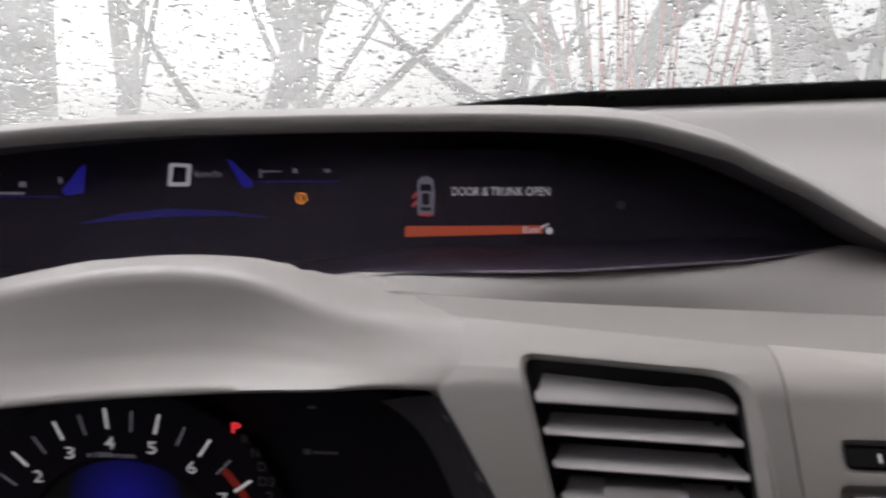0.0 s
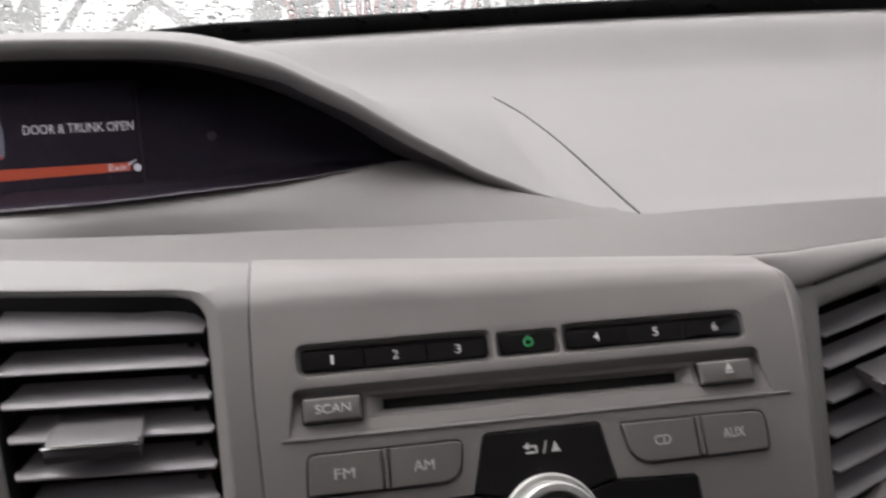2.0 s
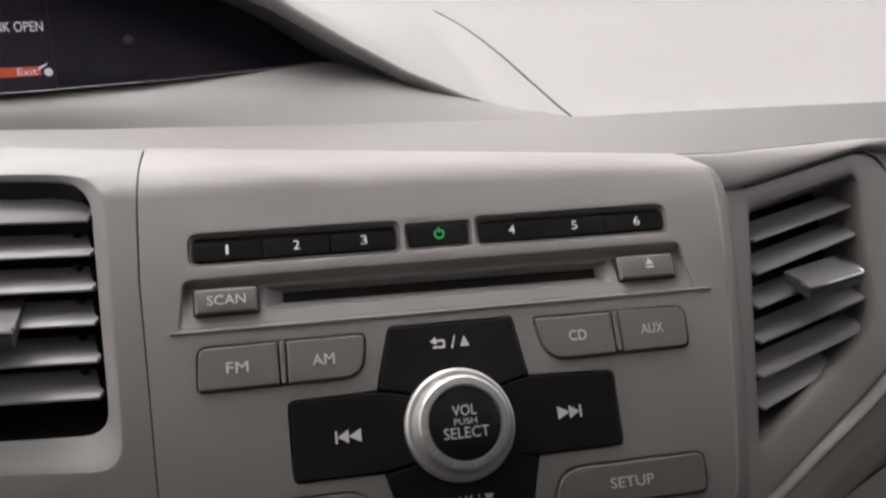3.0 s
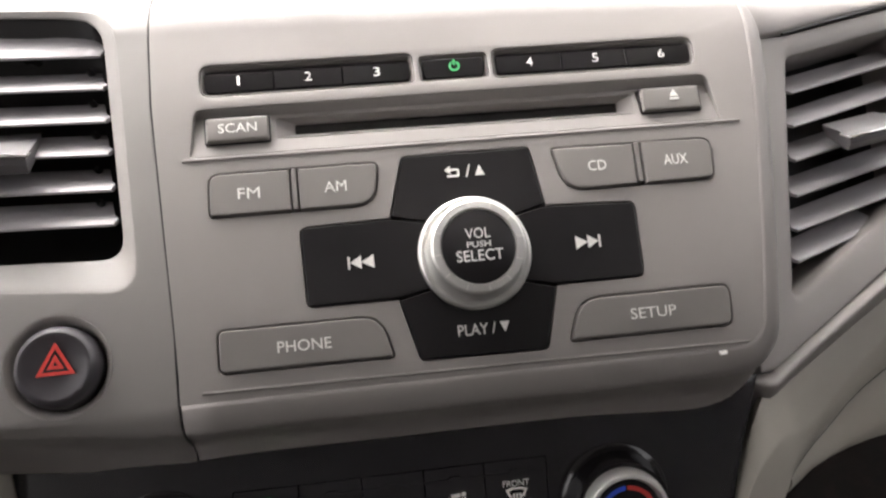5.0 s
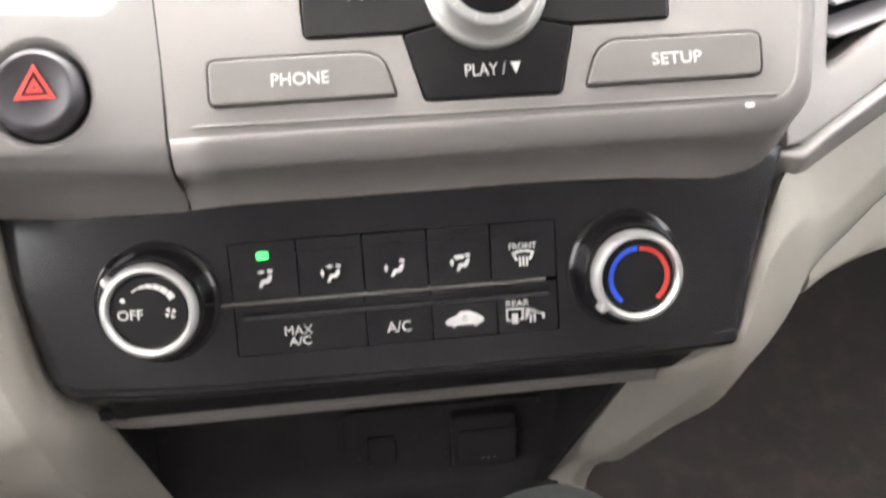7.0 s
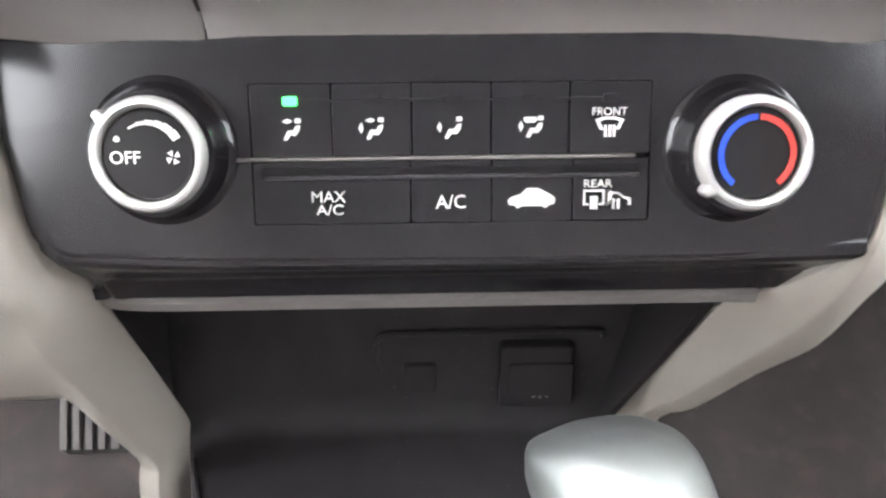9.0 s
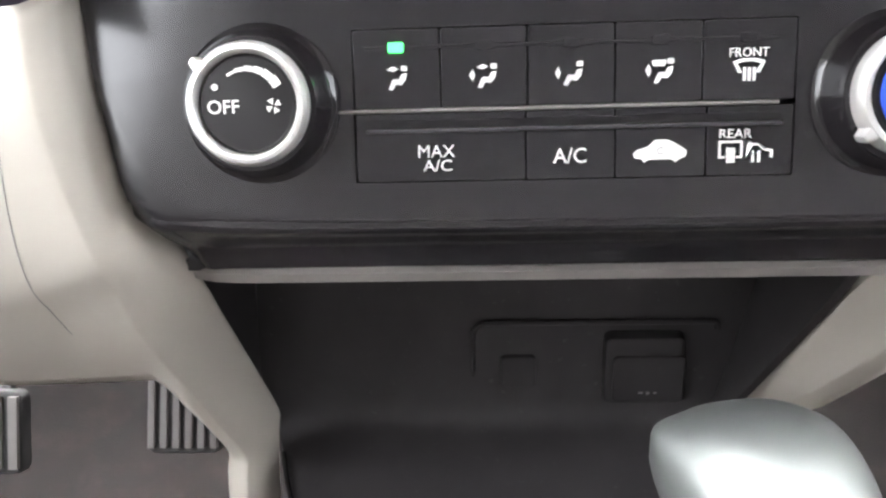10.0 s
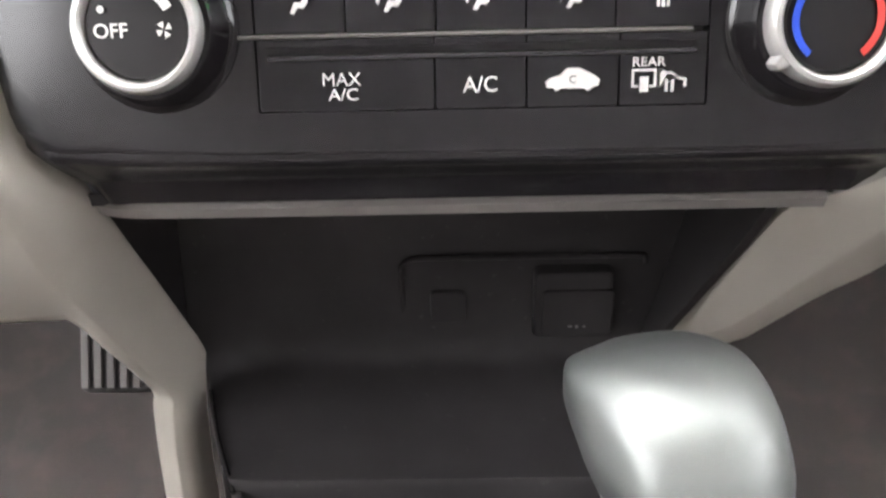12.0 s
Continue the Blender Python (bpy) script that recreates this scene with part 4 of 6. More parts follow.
glove_rows = [[(0.156, 0.404, 0.497), (0.158, 0.403, 0.490), (0.158, 0.410, 0.480), (0.160, 0.44, 0.472)],
              [(0.186, 0.4265, 0.503), (0.190, 0.425, 0.497), (0.192, 0.426, 0.487), (0.192, 0.45, 0.479)],
              [(0.231, 0.442, 0.529), (0.238, 0.436, 0.515), (0.240, 0.433, 0.494), (0.240, 0.46, 0.486)],
              [(0.36, 0.478, 0.568), (0.36, 0.455, 0.54), (0.36, 0.44, 0.500), (0.36, 0.47, 0.492)],
              [(0.60, 0.502, 0.578), (0.60, 0.47, 0.550), (0.60, 0.45, 0.500), (0.60, 0.48, 0.492)]]
part("glove_box_lid", loft(glove_rows, 3, 3, thick=0.01, away=(0, 1, 0)), BEIGE, dash, "pale beige lower panel on the passenger side")
left_rows = [[(-0.1815, 0.366, 0.568), (-0.1835, 0.358, 0.565), (-0.1910, 0.354, 0.562), (-0.235, 0.352, 0.560), (-0.33, 0.358, 0.560), (-0.50, 0.372, 0.560)],
             [(-0.1780, 0.361, 0.535), (-0.1795, 0.351, 0.534), (-0.1870, 0.344, 0.530), (-0.225, 0.339, 0.524), (-0.32, 0.346, 0.520), (-0.50, 0.36, 0.515)],
             [(-0.1712, 0.3490, 0.4990), (-0.1728, 0.343, 0.498), (-0.1775, 0.3395, 0.492), (-0.215, 0.3405, 0.482), (-0.31, 0.349, 0.475), (-0.50, 0.369, 0.470)],
             [(-0.1650, 0.3540, 0.4862), (-0.1685, 0.347, 0.4825), (-0.1760, 0.3465, 0.477), (-0.2110, 0.3520, 0.462), (-0.305, 0.362, 0.4540), (-0.50, 0.3805, 0.4490)],
             [(-0.1594, 0.3700, 0.4680), (-0.1685, 0.357, 0.4650), (-0.1760, 0.3565, 0.458), (-0.2040, 0.3690, 0.440), (-0.30, 0.381, 0.431), (-0.50, 0.397, 0.427)],
             [(-0.1607, 0.3880, 0.4445), (-0.1700, 0.376, 0.4400), (-0.1765, 0.3745, 0.434), (-0.1910, 0.390, 0.4165), (-0.29, 0.403, 0.406), (-0.50, 0.417, 0.404)]]
left_low = [[(-0.1617, 0.405, 0.4221), (-0.1700, 0.390, 0.4190), (-0.1755, 0.389, 0.413), (-0.1810, 0.392, 0.4020)],
            [(-0.1610, 0.422, 0.3950), (-0.1688, 0.406, 0.3925), (-0.1738, 0.405, 0.387), (-0.1785, 0.409, 0.3760)],
            [(-0.1600, 0.438, 0.3673), (-0.1662, 0.424, 0.3613), (-0.1710, 0.423, 0.3570), (-0.1800, 0.424, 0.3560)],
            [(-0.1620, 0.440, 0.3540), (-0.1664, 0.427, 0.3440), (-0.1730, 0.4255, 0.342), (-0.1835, 0.428, 0.3420)],
            [(-0.1662, 0.440, 0.3119), (-0.1693, 0.4285, 0.310), (-0.1765, 0.427, 0.308), (-0.1870, 0.430, 0.3050)],
            [(-0.1678, 0.440, 0.2400), (-0.1712, 0.4285, 0.240), (-0.1785, 0.427, 0.240), (-0.1895, 0.430, 0.2400)]]
folded = []
for r in [r[:4] for r in left_rows] + left_low:
    a, b, c, d = [Vector(p) for p in r]
    c.y -= 0.003 * max(0.0, min(1.0, (0.50 - c.z) / 0.05))
    inner = a + (Vector((0.0025, 0.012, 0.0)) if a.z > 0.47 else Vector((0.0005, 0.003, 0.0)))
    folded.append([inner, a, b, b.lerp(c, 0.85), c.lerp(d, 0.12), d])
strip = smooth_rows(folded, 4)
outer = smooth_rows([r[3:] for r in left_rows], 4)
for a, b in zip(outer, strip):
    a[0] = b[5]
strip = [list(r) for r in zip(*smooth_rows(list(zip(*strip)), 3))]
outer = [list(r) for r in zip(*smooth_rows(list(zip(*outer)), 3))]
both = loft(strip, 1, 1)
more = loft(outer, 1, 1)
bmesh.ops.remove_doubles(both, verts=both.verts, dist=1e-6)
mesh = bpy.data.meshes.new("joined")
more.to_mesh(mesh)
more.free()
both.from_mesh(mesh)
bpy.data.meshes.remove(mesh)
knee = part("knee_panel", both, BEIGE, dash, "pale beige panel below the steering column, running down beside the shelf", 60)
shell(knee, 0.003, (0, -1, 0.2))
knee_low = [[left_rows[-1][k] for k in range(3, 6)], [(-0.206, 0.398, 0.4140), (-0.29, 0.412, 0.4045), (-0.50, 0.43, 0.403)], [(-0.208, 0.415, 0.413), (-0.29, 0.435, 0.406), (-0.50, 0.45, 0.405)], [(-0.215, 0.60, 0.44), (-0.29, 0.62, 0.45), (-0.50, 0.64, 0.45)]]
part("knee_return", loft(knee_low, 2, 2, thick=0.006, away=(0, 0.3, 1)), LINER, dash, "dark lining behind the knee panel")
tree = BVHTree.FromPolygons([v.co + ORIGIN[knee] for v in knee.data.vertices], [tuple(p.vertices) for p in knee.data.polygons])
seam_pts = []
for x, z in [(p.x, p.z) for p in smooth_line([(-0.2000, 0.0, 0.552), (-0.1990, 0.0, 0.533), (-0.2000, 0.0, 0.497), (-0.2000, 0.0, 0.475), (-0.2000, 0.0, 0.455)], 4)]:
    hit = tree.ray_cast(Vector((x, 0.1, z)), Vector((0, 1, 0)))[0]
    if hit:
        seam_pts.append(hit)
part("column_seam", tube(seam_pts, [0.00018] * (len(seam_pts) - 1) + [0.0001], 6), KEYGREY, dash, "fine dark parting line")
part("glove_seam", tube(smooth_line([(0.36, 0.475, 0.569), (0.231, 0.4405, 0.529), (0.186, 0.4250, 0.503), (0.158, 0.4030, 0.497), (0.150, 0.395, 0.490)], 4), 0.0008, 6), BLACK, dash, "dark gap above the glove box")


# brow that rolls from the ledge down to the passenger side vent
RV = Face((0.165, 0.452, 0.70), 27, 15)
brow_rows = []
for x, u, v in ((0.098, -0.060, -0.009), (0.113, -0.048, -0.006), (0.128, -0.034, -0.003), (0.136, -0.026, -0.002), (0.145, -0.018, -0.0005), (0.160, -0.004, 0.0005), (0.178, 0.014, 0.0030), (0.200, 0.036, 0.0062), (0.222, 0.058, 0.0090), (0.243, 0.080, 0.0118), (0.256, 0.094, 0.0125), (0.30, 0.140, 0.022), (0.40, 0.245, 0.045), (0.52, 0.37, 0.072), (0.64, 0.49, 0.098), (0.75, 0.60, 0.122)):
    h, g = Vector((x, *lerp_table(H_EDGE, x))), Vector((x, *lerp_table(G_EDGE, x)))
    on_ledge = []
    for k in (0.30, 0.12, 0.0):
        q = h.lerp(g, k)
        on_ledge.append(q - Vector((0, 0.0012 if k == 0 else 0, ledge_drop(x, q.y) + (0.0030 if k else 0.0002))))
    h, f = on_ledge[2], RV.p(u, v, 0.001)
    if x > 0.26:
        f.z = min(f.z, h.z - 0.008)
    brow_rows.append(on_ledge + [h.lerp(f, 0.30) + Vector((0, -0.0012, 0.0016)), h.lerp(f, 0.70) + Vector((0, -0.0014, 0.0018)), f, f + Vector((0, 0.006, -0.003))])
part("vent_brow", loft(brow_rows, 3, 3, thick=0.006, away=(0, 1, -0.3)), FASCIA, dash, "", 60)

# ---- upper display ----
disp = thing("upper_display", (-0.35, 0.62, 0.755), "wide black upper display with lit speed readout and message screen", "display")
DX = [-0.80, -0.60, -0.45, -0.36, -0.30, -0.25, -0.20, -0.15, -0.10, -0.06, -0.03, -0.018]


def disp_row(x):
    dy, dz = lerp_table(D_EDGE, x)
    g = lerp_table([(a, (b, c)) for a, b, c in GLAZE], x)
    by = 0.718 if x < -0.12 else 0.718 - (x + 0.12) * 0.95
    tz = g[1] + 0.004
    lz = dz + 0.001
    return [(x, dy - 0.001, dz - 0.0008), (x, dy + 0.002, lz - 0.0012), (x, (dy * 0.4 + by * 0.6), lz - 0.006), (x, by - 0.004, lz - 0.008 if x < -0.1 else lz - 0.004), (x, by, lz), (x, by + 0.006, (lz + tz) / 2), (x, by + 0.006, tz), (x, max(g[0], 0.5), tz + 0.001)]


part("backing", loft([disp_row(x) for x in DX], 2, 2, thick=0.002, away=(0, 1, -0.3)), VOID, disp, "black recess behind the readouts", 50)
lens_rows = []
for x in DX:
    dy, dz = lerp_table(D_EDGE, x)
    gy, gz = lerp_table([(a, (b, c)) for a, b, c in GLAZE], x)
    lens_rows.append([(x, dy + 0.001, dz + 0.0006), (x, dy * 0.7 + gy * 0.3 + 0.002, dz * 0.7 + gz * 0.3), (x, dy * 0.35 + gy * 0.65 + 0.002, dz * 0.35 + gz * 0.65), (x, gy + 0.001, gz - 0.0008)])
part("lens", loft(lens_rows, 2, 2, thick=0.0015, away=(0, 1, -0.3)), SMOKED, disp, "smoked clear lens", 60)
BACK = Face((0, 0.7085, 0.0), 0)
screen = part("screen", key(BACK, rpoly(rect(-0.328, 0.744, -0.2085, 0.822), 0.002, 2), -0.004, 0.0, 0.0005), VOID, disp, "black message screen", even=True)
part("message", glyphs(BACK, "DOOR & TRUNK OPEN", -0.2497, 0.7895, 0.0757, 0.0066, 0.0004, 0.0), LIT, screen)
part("orange_bar", marks(BACK, [rpoly([(-0.3255, 0.7535), (-0.2170, 0.7570), (-0.2170, 0.7630), (-0.3245, 0.7620)], 0.0005, 1)], 0.0003), ORANGE, screen, "glowing orange bar")
part("exit_word", glyphs(BACK, "Exit", -0.2255, 0.7598, 0.0128, 0.0048, 0.0012, 0.005), LIT, screen)
part("info_mark", marks(BACK, [disc(-0.2120, 0.7590, 0.0028, 14), rpoly([(-0.2185, 0.7600), (-0.2125, 0.7640), (-0.2122, 0.7652), (-0.2180, 0.7625)], 0, 1)], 0.0009), LIT, screen)
part("car_picture", marks(BACK, [rpoly([(-0.3150, 0.7715), (-0.3020, 0.7710), (-0.3010, 0.7880), (-0.3025, 0.7990), (-0.3065, 0.8015), (-0.3110, 0.8010), (-0.3145, 0.7980)], 0.0018, 3)], 0.0003), BODYGREY, screen, "small grey picture of a car from above")
part("car_windows", marks(BACK, [rpoly([(-0.3128, 0.7900), (-0.3032, 0.7895), (-0.3040, 0.7950), (-0.3120, 0.7955)], 0.0008, 2), rpoly([(-0.3125, 0.7745), (-0.3040, 0.7742), (-0.3042, 0.7770), (-0.3123, 0.7772)], 0.0008, 2), rpoly(rect(-0.3112, 0.7790, -0.3052, 0.7880), 0.0008, 2)], 0.0008), VOID, screen)
part("open_doors", marks(BACK, [[(-0.3150, 0.7900), (-0.3190, 0.7850), (-0.3185, 0.7835), (-0.3150, 0.7860)], [(-0.3152, 0.7835), (-0.3195, 0.7785), (-0.3188, 0.7770), (-0.3152, 0.7795)], rpoly([(-0.3140, 0.7702), (-0.3030, 0.7700), (-0.3032, 0.7720), (-0.3138, 0.7722)], 0.0006, 1)], 0.0010), glow("red_picture_light", (0.75, 0.10, 0.09), 0.7), screen, "red open doors and trunk lid")

zero = rpoly([(-0.5195, 0.7935), (-0.5005, 0.7935), (-0.4985, 0.8115), (-0.5170, 0.8125)], 0.002, 3)
zero_in = rpoly([(-0.5158, 0.7967), (-0.5038, 0.7967), (-0.5022, 0.8088), (-0.5138, 0.8096)], 0.001, 3)
zb = bmesh.new()
for lo, hi in ((0.0, 0.0003),):
    a0, a1 = ring_verts(zb, BACK, zero, hi), ring_verts(zb, BACK, zero_in, hi)
    b0, b1 = ring_verts(zb, BACK, zero, lo), ring_verts(zb, BACK, zero_in, lo)
    for p, q in ((a0, a1), (b0, a0), (a1, b1)):
        bridge(zb, p, q)
part("speed_digit", zb, glow("white_speed_light", (0.85, 0.86, 0.90), 0.68), disp, "white figure 0")
part("speed_unit", glyphs(BACK, "km/h", -0.4850, 0.8035, 0.0215, 0.0052, 0.0002, 0.01), DIMLIT, disp)
part("gauge_mark", marks(BACK, [[(-0.4690, 0.8160), (-0.4640, 0.8130), (-0.4475, 0.7965), (-0.4500, 0.7920), (-0.4570, 0.7935)]], 0.0002), BLUEGLOW, disp, "blue lit wedge")
part("gauge_mark", marks(BACK, [[(-0.5890, 0.8115), (-0.5935, 0.8090), (-0.6110, 0.7900), (-0.6070, 0.7860), (-0.5920, 0.7880)]], 0.0002), BLUEGLOW, disp, "blue lit wedge")
part("gauge_glow", marks(BACK, [[(-0.60, 0.7625), (-0.52, 0.7690), (-0.47, 0.7700), (-0.43, 0.7680), (-0.47, 0.7735), (-0.52, 0.7755), (-0.56, 0.7715)]], 0.0002), BLUEDIM, disp, "dim blue lit sweep")
for r in (rect(-0.4440, 0.7968, -0.3770, 0.7980), rect(-0.6700, 0.7845, -0.612, 0.7855)):
    part("gauge_line", marks(BACK, [r], 0.0002), BLUEDIM, disp, "thin blue line")
for r in (rect(-0.4420, 0.8048, -0.4240, 0.8058), rect(-0.4420, 0.8000, -0.4405, 0.8075), rect(-0.4145, 0.8040, -0.4110, 0.8075), rect(-0.3890, 0.8045, -0.3840, 0.8070), rect(-0.6480, 0.7930, -0.6420, 0.7975), rect(-0.6130, 0.7960, -0.6105, 0.8010), rect(-0.6700, 0.7868, -0.6440, 0.7890)):
    part("scale_bar", marks(BACK, [r], 0.0002), DIMLIT, disp)
part("brake_lamp", marks(BACK, [arc_band(-0.4085, 0.7840, 0.0036, 0.0046, 0, 359, 24), rect(-0.4095, 0.7815, -0.4080, 0.7865)], 0.0002), AMBER, disp, "amber round warning lamp")
part("sensor_eye", key(BACK, disc(-0.1575, 0.7790, 0.0035, 12), -0.001, 0.0015, 0.0006), DIMPRINT, disp, even=True)

# ---- instrument cluster ----
clus = thing("instrument_cluster", (-0.40, 0.47, 0.56), "black instrument cluster with a white-marked tachometer", "instrument cluster")
TACH = Face((-0.4395, 0.4630, 0.6030), 0)
part("dial_plate", key(Face((0, 0.468, 0.60), 4), rpoly(rect(-0.66, -0.07, -0.238, 0.126), 0.01), -0.006, 0.0, 0.002), VOID, clus, "black dial plate", even=True)
dial = part("tachometer_dial", lathe(TACH, 0, 0, [(0.098, -0.004), (0.098, -0.001), (0.097, 0.0), (0.060, 0.0), (0.059, -0.002), (0.0, -0.002)], 64), VOID, clus, "black tachometer dial")
part("dial_glow", marks(TACH, [disc(0, 0, 0.0570, 40)], -0.0015), BLUEDIAL, dial, "blue lit centre")
for i in range(1, 8):
    a = radians(90 + (4 - i) * 20.3 + 5.5)
    c, s = math.cos(a), math.sin(a)

    def bar(r0, r1, w):
        return [(r0 * c + w * s, r0 * s - w * c), (r1 * c + w * s, r1 * s - w * c), (r1 * c - w * s, r1 * s + w * c), (r0 * c - w * s, r0 * s + w * c)]

    part("dial_tick", marks(TACH, [bar(0.0750, 0.0862, 0.00072)], 0.0004), LIT, dial)
    if i < 7:
        a -= radians(10.15)
        c, s = math.cos(a), math.sin(a)
        part("fine_tick", marks(TACH, [bar(0.0735, 0.0850, 0.0004)], 0.0004), DIMLIT, dial)
    b = radians(90 + (4 - i) * 20.3 + 5.5)
    part("dial_figure", glyphs(TACH, str(i), 0.0672 * math.cos(b), 0.0672 * math.sin(b), 0.0052 if i != 1 else 0.0026, 0.0069, 0.0003, 0.012), glow("white_dial_light", (0.75, 0.74, 0.78), 0.65), dial)
part("red_zone", marks(TACH, [arc_band(0, 0, 0.0760, 0.0800, 18, 44, 10)], 0.0002), glow("red_dial_light", (0.5, 0.035, 0.02), 0.35), dial, "red sector")
part("dial_caption", glyphs(TACH, "x1000r/min", -0.0060, 0.0602, 0.0270, 0.0028, 0.0003, 0.004), DIMLIT, dial)
part("needle", marks(TACH, [[(-0.0016, 0.0), (0.0006, -0.002), (-0.056, -0.050), (-0.057, -0.0495)]], 0.002), glow("red_needle_light", (0.8, 0.05, 0.03), 0.5), dial, "red needle")
GEAR = Face((0, 0.4600, 0.0), 0)
part("gear_letter", glyphs(GEAR, "P", -0.3745, 0.6815, 0.0046, 0.0056, 0.0, 0.02), REDLAMP, clus, "red lit letter P")
for ch, u, v in (("R", -0.3695, 0.6755), ("N", -0.3645, 0.6685), ("D", -0.3612, 0.6610), ("D3", -0.3592, 0.6530), ("2", -0.3577, 0.6450)):
    part("gear_letter", glyphs(GEAR, ch, u, v, 0.0042 * len(ch), 0.0050, 0.0, 0.0), DIMPRINT, clus)
for r in (rect(-0.3390, 0.6685, -0.3350, 0.6715), rect(-0.3340, 0.6690, -0.3210, 0.6705), rect(-0.3360, 0.6930, -0.3320, 0.6945)):
    part("trip_bar", marks(GEAR, [r], 0.0), DIMPRINT, clus)

# ---- air vents ----
def slat(fc, u0, u1, v0, v1, n0, n1, t=0.0016, skew=0.0, far=0.0):
    """A vent blade from its front edge (v0, n0) to its back edge (v1, n1), with stepped, rounded ends."""
    bm = bmesh.new()
    du = 0.0035
    outline = [(u0, 0.0), (u1, 0.0), (u1 + 0.001 + far * 0.16, 0.16), (u1 + 0.001 + far * 0.24, 0.24), (u1 - 0.0005 + far * 0.34, 0.34), (u1 - du + far, 1.0), (u0 + du, 1.0), (u0 + 0.0005, 0.34), (u0 - 0.001, 0.24), (u0 - 0.001, 0.16)]
    w = Vector((v1 - v0, n1 - n0)).normalized()
    up = Vector((-w.y, w.x)) if w.x >= 0 else Vector((w.y, -w.x))
    rings = []
    for off, pull in ((-t / 2, 0.0006), (-t / 4, 0.0), (t / 4, 0.0), (t / 2, 0.0006)):
        r = []
        for u, k in outline:
            k2 = k if k > 0 else pull / max((Vector((v1, n1)) - Vector((v0, n0))).length, 1e-6)
            sk = skew * (u - u0)
            r.append(bm.verts.new(fc.p(u, v0 + (v1 - v0) * k2 + up.x * off + sk, n0 + (n1 - n0) * k2 + up.y * off)))
        rings.append(r)
    for a, b in zip(rings, rings[1:]):
        bridge(bm, a, b)
    bm.faces.new(rings[-1])
    bm.faces.new(list(reversed(rings[0])))
    return bm


def vent_tab(fc, u0, u1, v0, v1, n0, n1, parent, skew=0.0):
    rows = []
    for k in range(9):
        t = k / 8
        u = u0 + (u1 - u0) * t
        e = 0.0022 * (abs(2 * t - 1) ** 6)
        dv = skew * (u - u0)
        rows.append([fc.p(u + (0.5 - t) * 0.004, v1 + dv, n1), fc.p(u, v0 + (v1 - v0) * 0.35 + 0.0012 + dv, n0 + (n1 - n0) * 0.35), fc.p(u, v0 + 0.0022 + dv, n0 - e), fc.p(u, v0 + 0.0006 + dv, n0 + 0.0014 - e), fc.p(u, v0 - 0.0026 + dv, n0 + 0.0004 - e), fc.p(u, v0 - 0.0046 + dv, n0 - 0.004), fc.p(u + (0.5 - t) * 0.004, v1 - 0.006 + dv, n1)])
    ob = part("tab", loft(rows, 1, 1, closed=True, cap=True), TAB, parent, "grey finger tab")
    edge = [fc.p(u0 + (u1 - u0) * k / 8, v0 + 0.0002 + skew * (u1 - u0) * k / 8, n0 + 0.0020 - 0.0022 * (abs(k / 4 - 1) ** 6)) for k in range(9)]
    edge = [fc.p(u0 + 0.0008, v0 + 0.004, n0 - 0.006)] + edge + [fc.p(u1 - 0.0008, v0 + 0.004 + skew * (u1 - u0), n0 - 0.006)]
    part("tab_edge", tube(edge, 0.0008, 6), BRIGHT, ob, "thin chrome edge")


lv = thing("air_vent", RAD.p(-0.18, -0.06, -0.03), "grey slatted air vent with a chrome-edged tab, driver side", "air vent", "dashboard air vents")
hole_back = inset(vent_hole, -0.0012)
duct = bmesh.new()
ring0 = [duct.verts.new(RAD.p(u, *bend(v, -0.0086 * scoop_depth(v)))) for u, v in hole_back]
ring1 = [duct.verts.new(RAD.p(u, *bend(min(v, 0.030), -0.050))) for u, v in hole_back]
bridge(duct, ring0, ring1)
duct.faces.new(ring1)
climb(duct)
part("duct", duct, BLACK, lv, "black duct behind the blades").modifiers.new("thickness", "SOLIDIFY").thickness = 0.001
for i, v0 in enumerate((0.0182, 0.0042, -0.0095, -0.0228, -0.0368, -0.0500)):
    t = (0.0385 - v0) / 0.0965
    u0 = -0.2250 + 0.0222 * t + 0.001
    u1 = -0.1345 + 0.0045 * t - 0.0008
    part("blade", slat(RAD, u0, u1, v0 + 0.0016, v0 + (0.0205 if i == 0 else 0.0135), -0.0080, -0.0205, skew=-0.034), SLAT, lv)
    part("pivot", lathe(RAD, u1 - 0.007, v0 + 0.0105, [(0.0014, -0.03), (0.0014, -0.0155), (0.0010, -0.0145), (0.0, -0.0145)], 10), BLACK, lv)
vent_tab(RAD, -0.1935, -0.1580, -0.0262, -0.0085, 0.0040, -0.018, lv, skew=-0.02)

# passenger side vent: set back beside the radio, slanting outline
rv = thing("air_vent", RV.p(0.02, -0.12, -0.02), "grey slatted air vent with a slanting outline, passenger side", "air vent", "dashboard air vents")
RHOLE = [(0.0000, -0.0115), (-0.0345, -0.1195), (0.0150, -0.0985), (0.0585, -0.0785), (0.0640, -0.0680), (0.0790, -0.0009)]
rhole = rpoly(RHOLE, [0.003, 0.003, 0.02, 0.012, 0.012, 0.006], 5)
ROUT = [(-0.034, 0.0005), (-0.064, -0.1480), (-0.0560, -0.1480), (-0.0440, -0.1430), (0.0560, -0.1030), (0.0900, -0.0830), (0.1080, -0.0020), (0.0960, 0.0070), (0.0835, 0.0110), (0.0000, 0.0000)]
part("surround", plate(rpoly(ROUT, [0, 0, 0, 0.004, 0.03, 0.02, 0.012, 0.01, 0.008, 0.002], 4), [rhole], -0.02, 0.0, 0.0015, 0.0045, None, (), RV, -0.03), FASCIA, rv, "warm grey surround", even=True)
